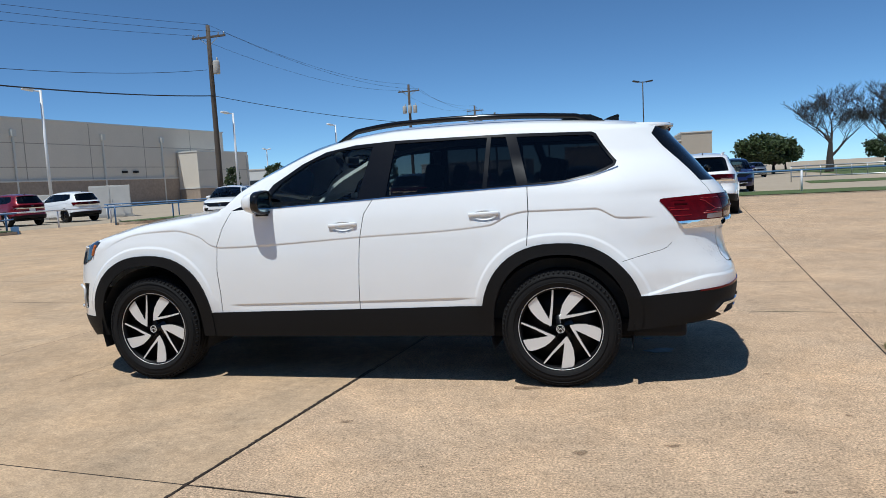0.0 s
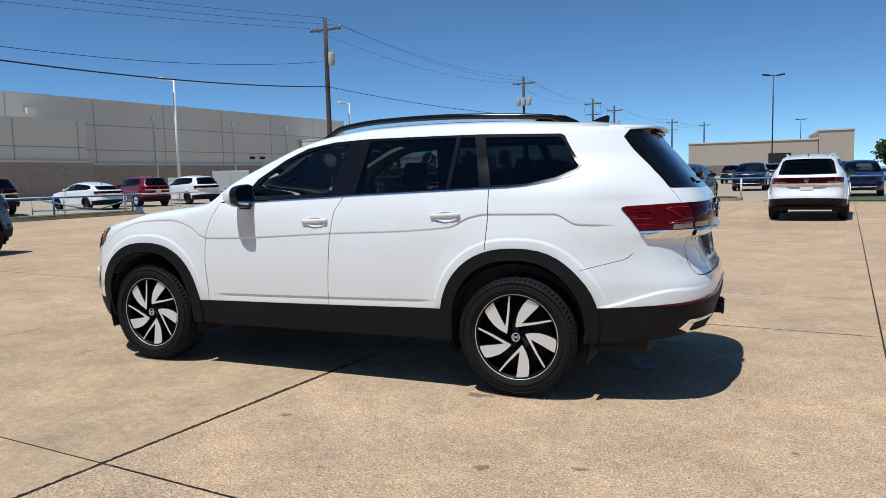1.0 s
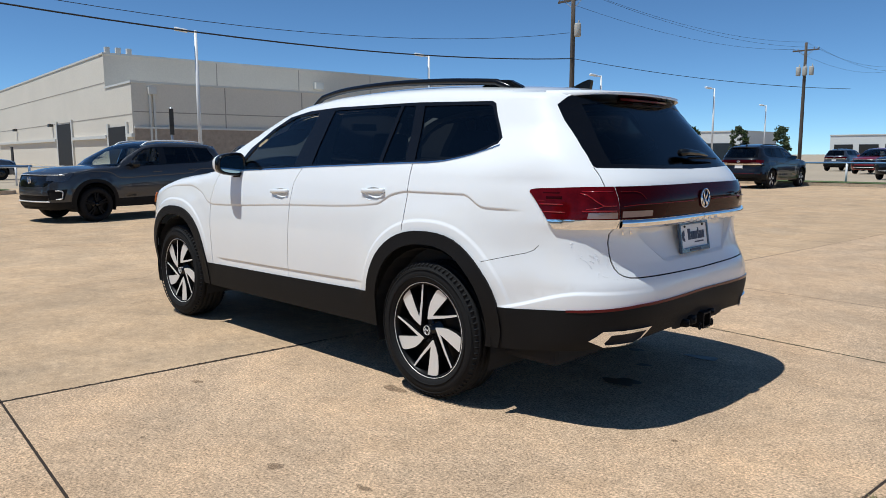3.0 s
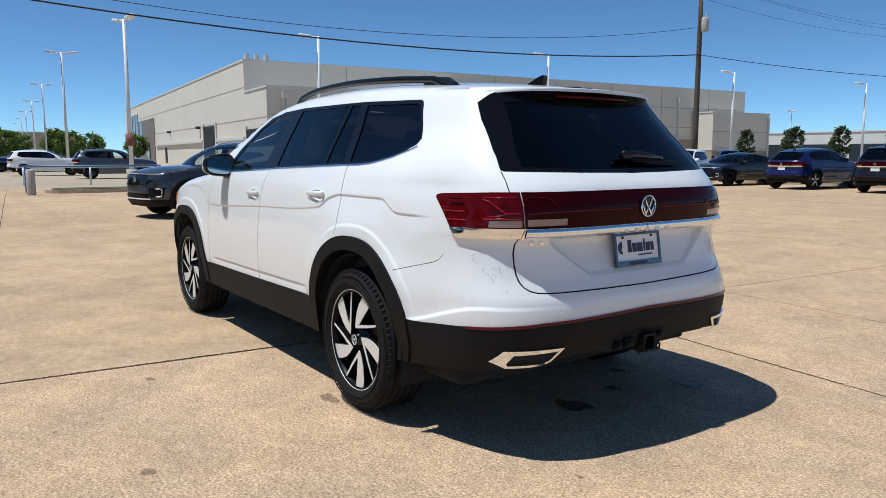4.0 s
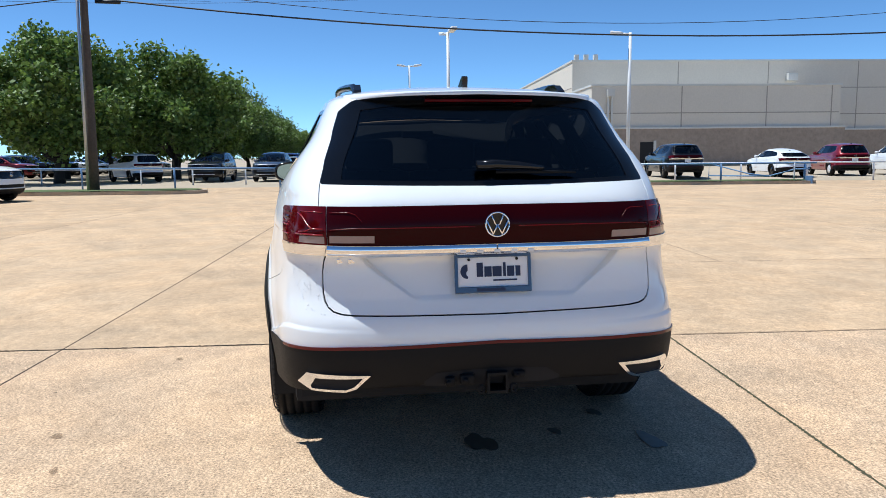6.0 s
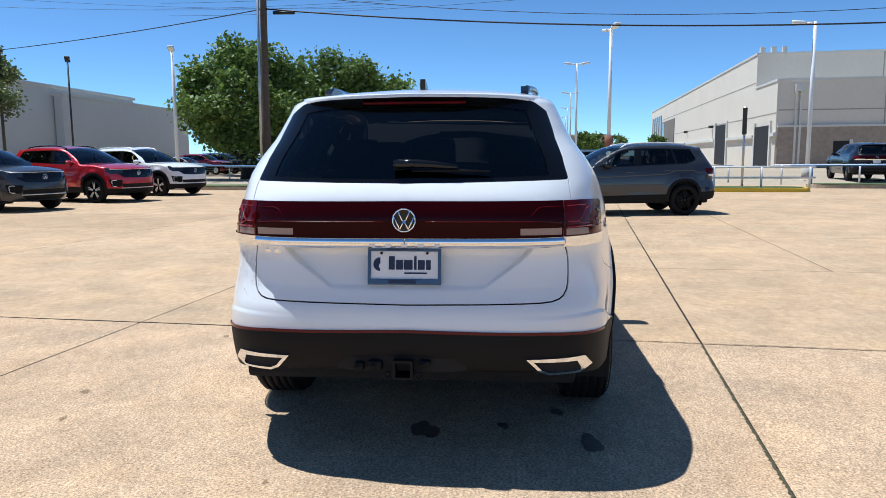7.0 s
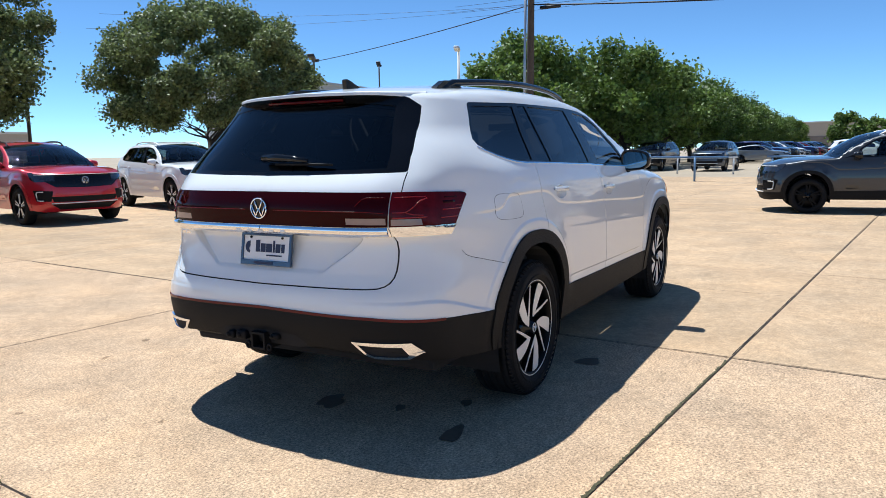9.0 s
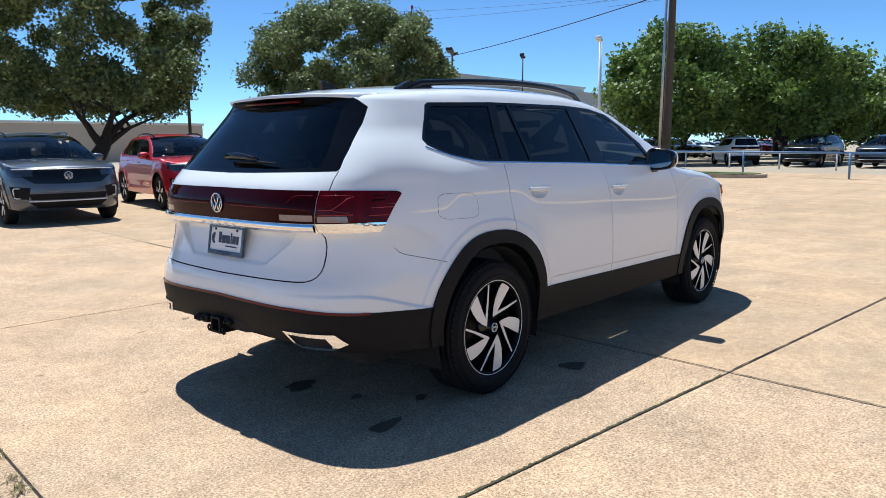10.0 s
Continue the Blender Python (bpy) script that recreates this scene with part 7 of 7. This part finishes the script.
small = vehicle("car", "small parked car in the far lot", PAINT_TEAL, at(-58.0, -2.5, 85), S_SEDAN, group="cars in the far lot", rails=False, clad=False, lite=True)[0]
rng = random.Random(9)
for k in range(14):
    copy_thing((small, dark, whm, navy, redm, grey)[rng.randrange(6)], at(-61.5 - 3.3 * k, -2.9 + 0.33 * k + rng.uniform(-0.3, 0.3), 84 + rng.uniform(-2, 2)))
for k in range(12):
    copy_thing((small, dark, whm, navy, grey, dark)[rng.randrange(6)], at(-64.0 - 3.4 * k, 4.6 + 0.33 * k, -96))
for k in range(12):
    copy_thing((small, dark, whm, navy, redm, grey)[rng.randrange(6)], at(-50.0 - 3.2 * k, -24.0 + 0.33 * k, 84))
for x, y in ((-8.5, 52), (-1.0, 60), (4.8, 62), (9.5, 58), (-12.5, 60), (-5, 68), (1.5, 72), (15.0, 70)):
    copy_thing((small, dark, whm, navy, redm, grey)[rng.randrange(6)], at(x, y, rng.choice((84, -96))))

# ---- concrete slabs of the lot ----
SLAB_A, SLAB_B, GAP_W = 3.66, 4.57, 0.006
NARROW = 0.385  # the row beyond the white car is this part of a slab deep


def slab_mesh(material, front=(0.0, 0.0), back=(0.0, 0.0), a=SLAB_A, b=SLAB_B):
    """One slab, its two long-way edges shifted at both ends."""
    g = GAP_W / 2
    ring = [(g, g + front[0]), (a - g, g + front[1]), (a - g, b - g + back[1]), (g, b - g + back[0])]
    bm = bmesh.new()
    add_prism(bm, ring, -0.08, 0.0)
    top = [e for e in bm.edges if all(v.co.z > -0.001 for v in e.verts)]
    bmesh.ops.bevel(bm, geom=top, offset=0.005, segments=1, affect="EDGES")
    me = bpy.data.meshes.new("slab")
    bm.to_mesh(me)
    bm.free()
    me.materials.append(material)
    return me


def skew(i):
    """How far the joint beside the white car strays from the grid."""
    return SLAB_B * (-0.010 - 0.011 * min(max(i, -4), 3))


def stray(i):
    """How far the joint before the white car strays from the grid, further off."""
    return SLAB_B * -0.0105 * min(max(-i - 0.7, 0), 6)


pavement = new("pavement")
tagged(pavement, "worn sunlit concrete slabs with dark joints", "pavement", kind="structure")
shared = {q: slab_mesh(q) for q in (CONCRETE, CONCRETE_WORN)}
short = slab_mesh(CONCRETE_WORN, a=SLAB_A - 0.19)
for i in range(-8, 11):
    for j in range(-5, 8):
        q = CONCRETE_WORN if i >= 0 else CONCRETE
        p = ground_at(i * SLAB_A - (0.19 if i > 0 else 0), (j if j < 2 else j - 1 + NARROW) * SLAB_B)
        wide = SLAB_A - (0.19 if i == 0 else 0)
        ends = (skew(i), skew(i + 1))
        if j == 0:
            me = slab_mesh(q, front=(stray(i), stray(i + 1)), back=ends, a=wide)
        elif j == -1 and i < 0:
            me = slab_mesh(q, back=(stray(i), stray(i + 1)), a=wide)
        elif j == 1:
            far = SLAB_B * (1.0 if i == -1 else 0.055 if i < -1 else 0.0)
            me = slab_mesh(q, front=ends, back=(far, far), a=wide, b=SLAB_B * NARROW)
        elif j == 2 and i == -1:
            continue
        elif j == 2 and i < -1:
            me = slab_mesh(q, front=(SLAB_B * 0.055, SLAB_B * 0.055), a=wide)
        else:
            me = short if i == 0 else shared[q]
        ob = new("slab", me)
        ob.parent = pavement
        ob.matrix_local = pose(p.x, p.y, random.uniform(-0.002, 0.0), 0, 0, math.degrees(GRID))


def filler(a0, b0, a1, b1, w, n, label, material):
    """A ragged ribbon of joint filler between two places of the slab grid, in slabs."""
    bm = bmesh.new()
    rows = []
    d = (GA * (a1 - a0) * SLAB_A + GB * (b1 - b0) * SLAB_B).normalized()
    side = Vector((-d.y, d.x, 0))
    for k in range(n + 1):
        a, b = a0 + (a1 - a0) * k / n, b0 + (b1 - b0) * k / n
        wander = random.uniform(-0.18, 0.18) * w
        p = ground_at(a * SLAB_A, b * SLAB_B, 0.0015) + side * wander
        rows.append([bm.verts.new(p + side * s * w * random.uniform(0.15, 0.65)) for s in (-1, 1)])
    for r0, r1 in zip(rows, rows[1:]):
        bm.faces.new((r0[0], r1[0], r1[1], r0[1]))
    tagged(obj("joint_filler", bm, material, smooth=False), label, "joint filler", kind="structure")


filler(0.004, -0.95, -0.004, 0.45, 0.022, 420, "wide crumbling dark filler in a slab joint", JOINT)
filler(-0.004, 0.45, -0.004, 1.38, 0.007, 80, "narrow dark filler in a slab joint", JOINT)
filler(0.02, 0.988, 0.93, 0.978, 0.018, 260, "crumbling filler with moss and weeds in a slab joint", MOSS)
filler(0.02, 0.0, 0.93, 0.0, 0.008, 160, "fine dark filler in a slab joint", JOINT)
filler(-2.9, 1.018, -0.02, 0.988, 0.007, 160, "narrow dark filler in a slab joint", JOINT)
filler(-0.625, 0.30, -0.625, 0.98, 0.005, 60, "fine dark crack across a slab", JOINT)


# weeds in a joint
def tuft(x, y, seed):
    rng = random.Random(seed)
    bm = bmesh.new()
    for k in range(26):
        a, r = rng.uniform(0, 2 * math.pi), rng.uniform(0, 0.035)
        b = Vector((x + r * math.cos(a), y + r * math.sin(a), -0.001))
        d = Vector((rng.uniform(-1, 1), rng.uniform(-1, 1), rng.uniform(0.3, 1.0))).normalized() * rng.uniform(0.02, 0.055)
        s = Vector((-d.y, d.x, 0)).normalized() * 0.0022
        v = [bm.verts.new(p) for p in (b - s, b + s, b + d * 0.6 + s * 0.8, b + d, b + d * 0.6 - s * 0.8)]
        bm.faces.new(v)
    tagged(obj("weed_tuft", bm, DRY_GRASS, smooth=False), "small dry weed tuft growing in a slab joint", "weed", "weeds in the joints")


DRY_GRASS = mat("dry weed", (0.22, 0.19, 0.08), 0.9, grain=0.2, grain_scale=40, stain=0.2)
for k, (a, b) in enumerate(((0.961, 0.697), (0.960, 0.66), (0.958, 0.685), (0.957, 0.60), (0.957, 0.52))):
    p = ground_at(a * SLAB_A, b * SLAB_B)
    tuft(p.x, p.y, 40 + k)
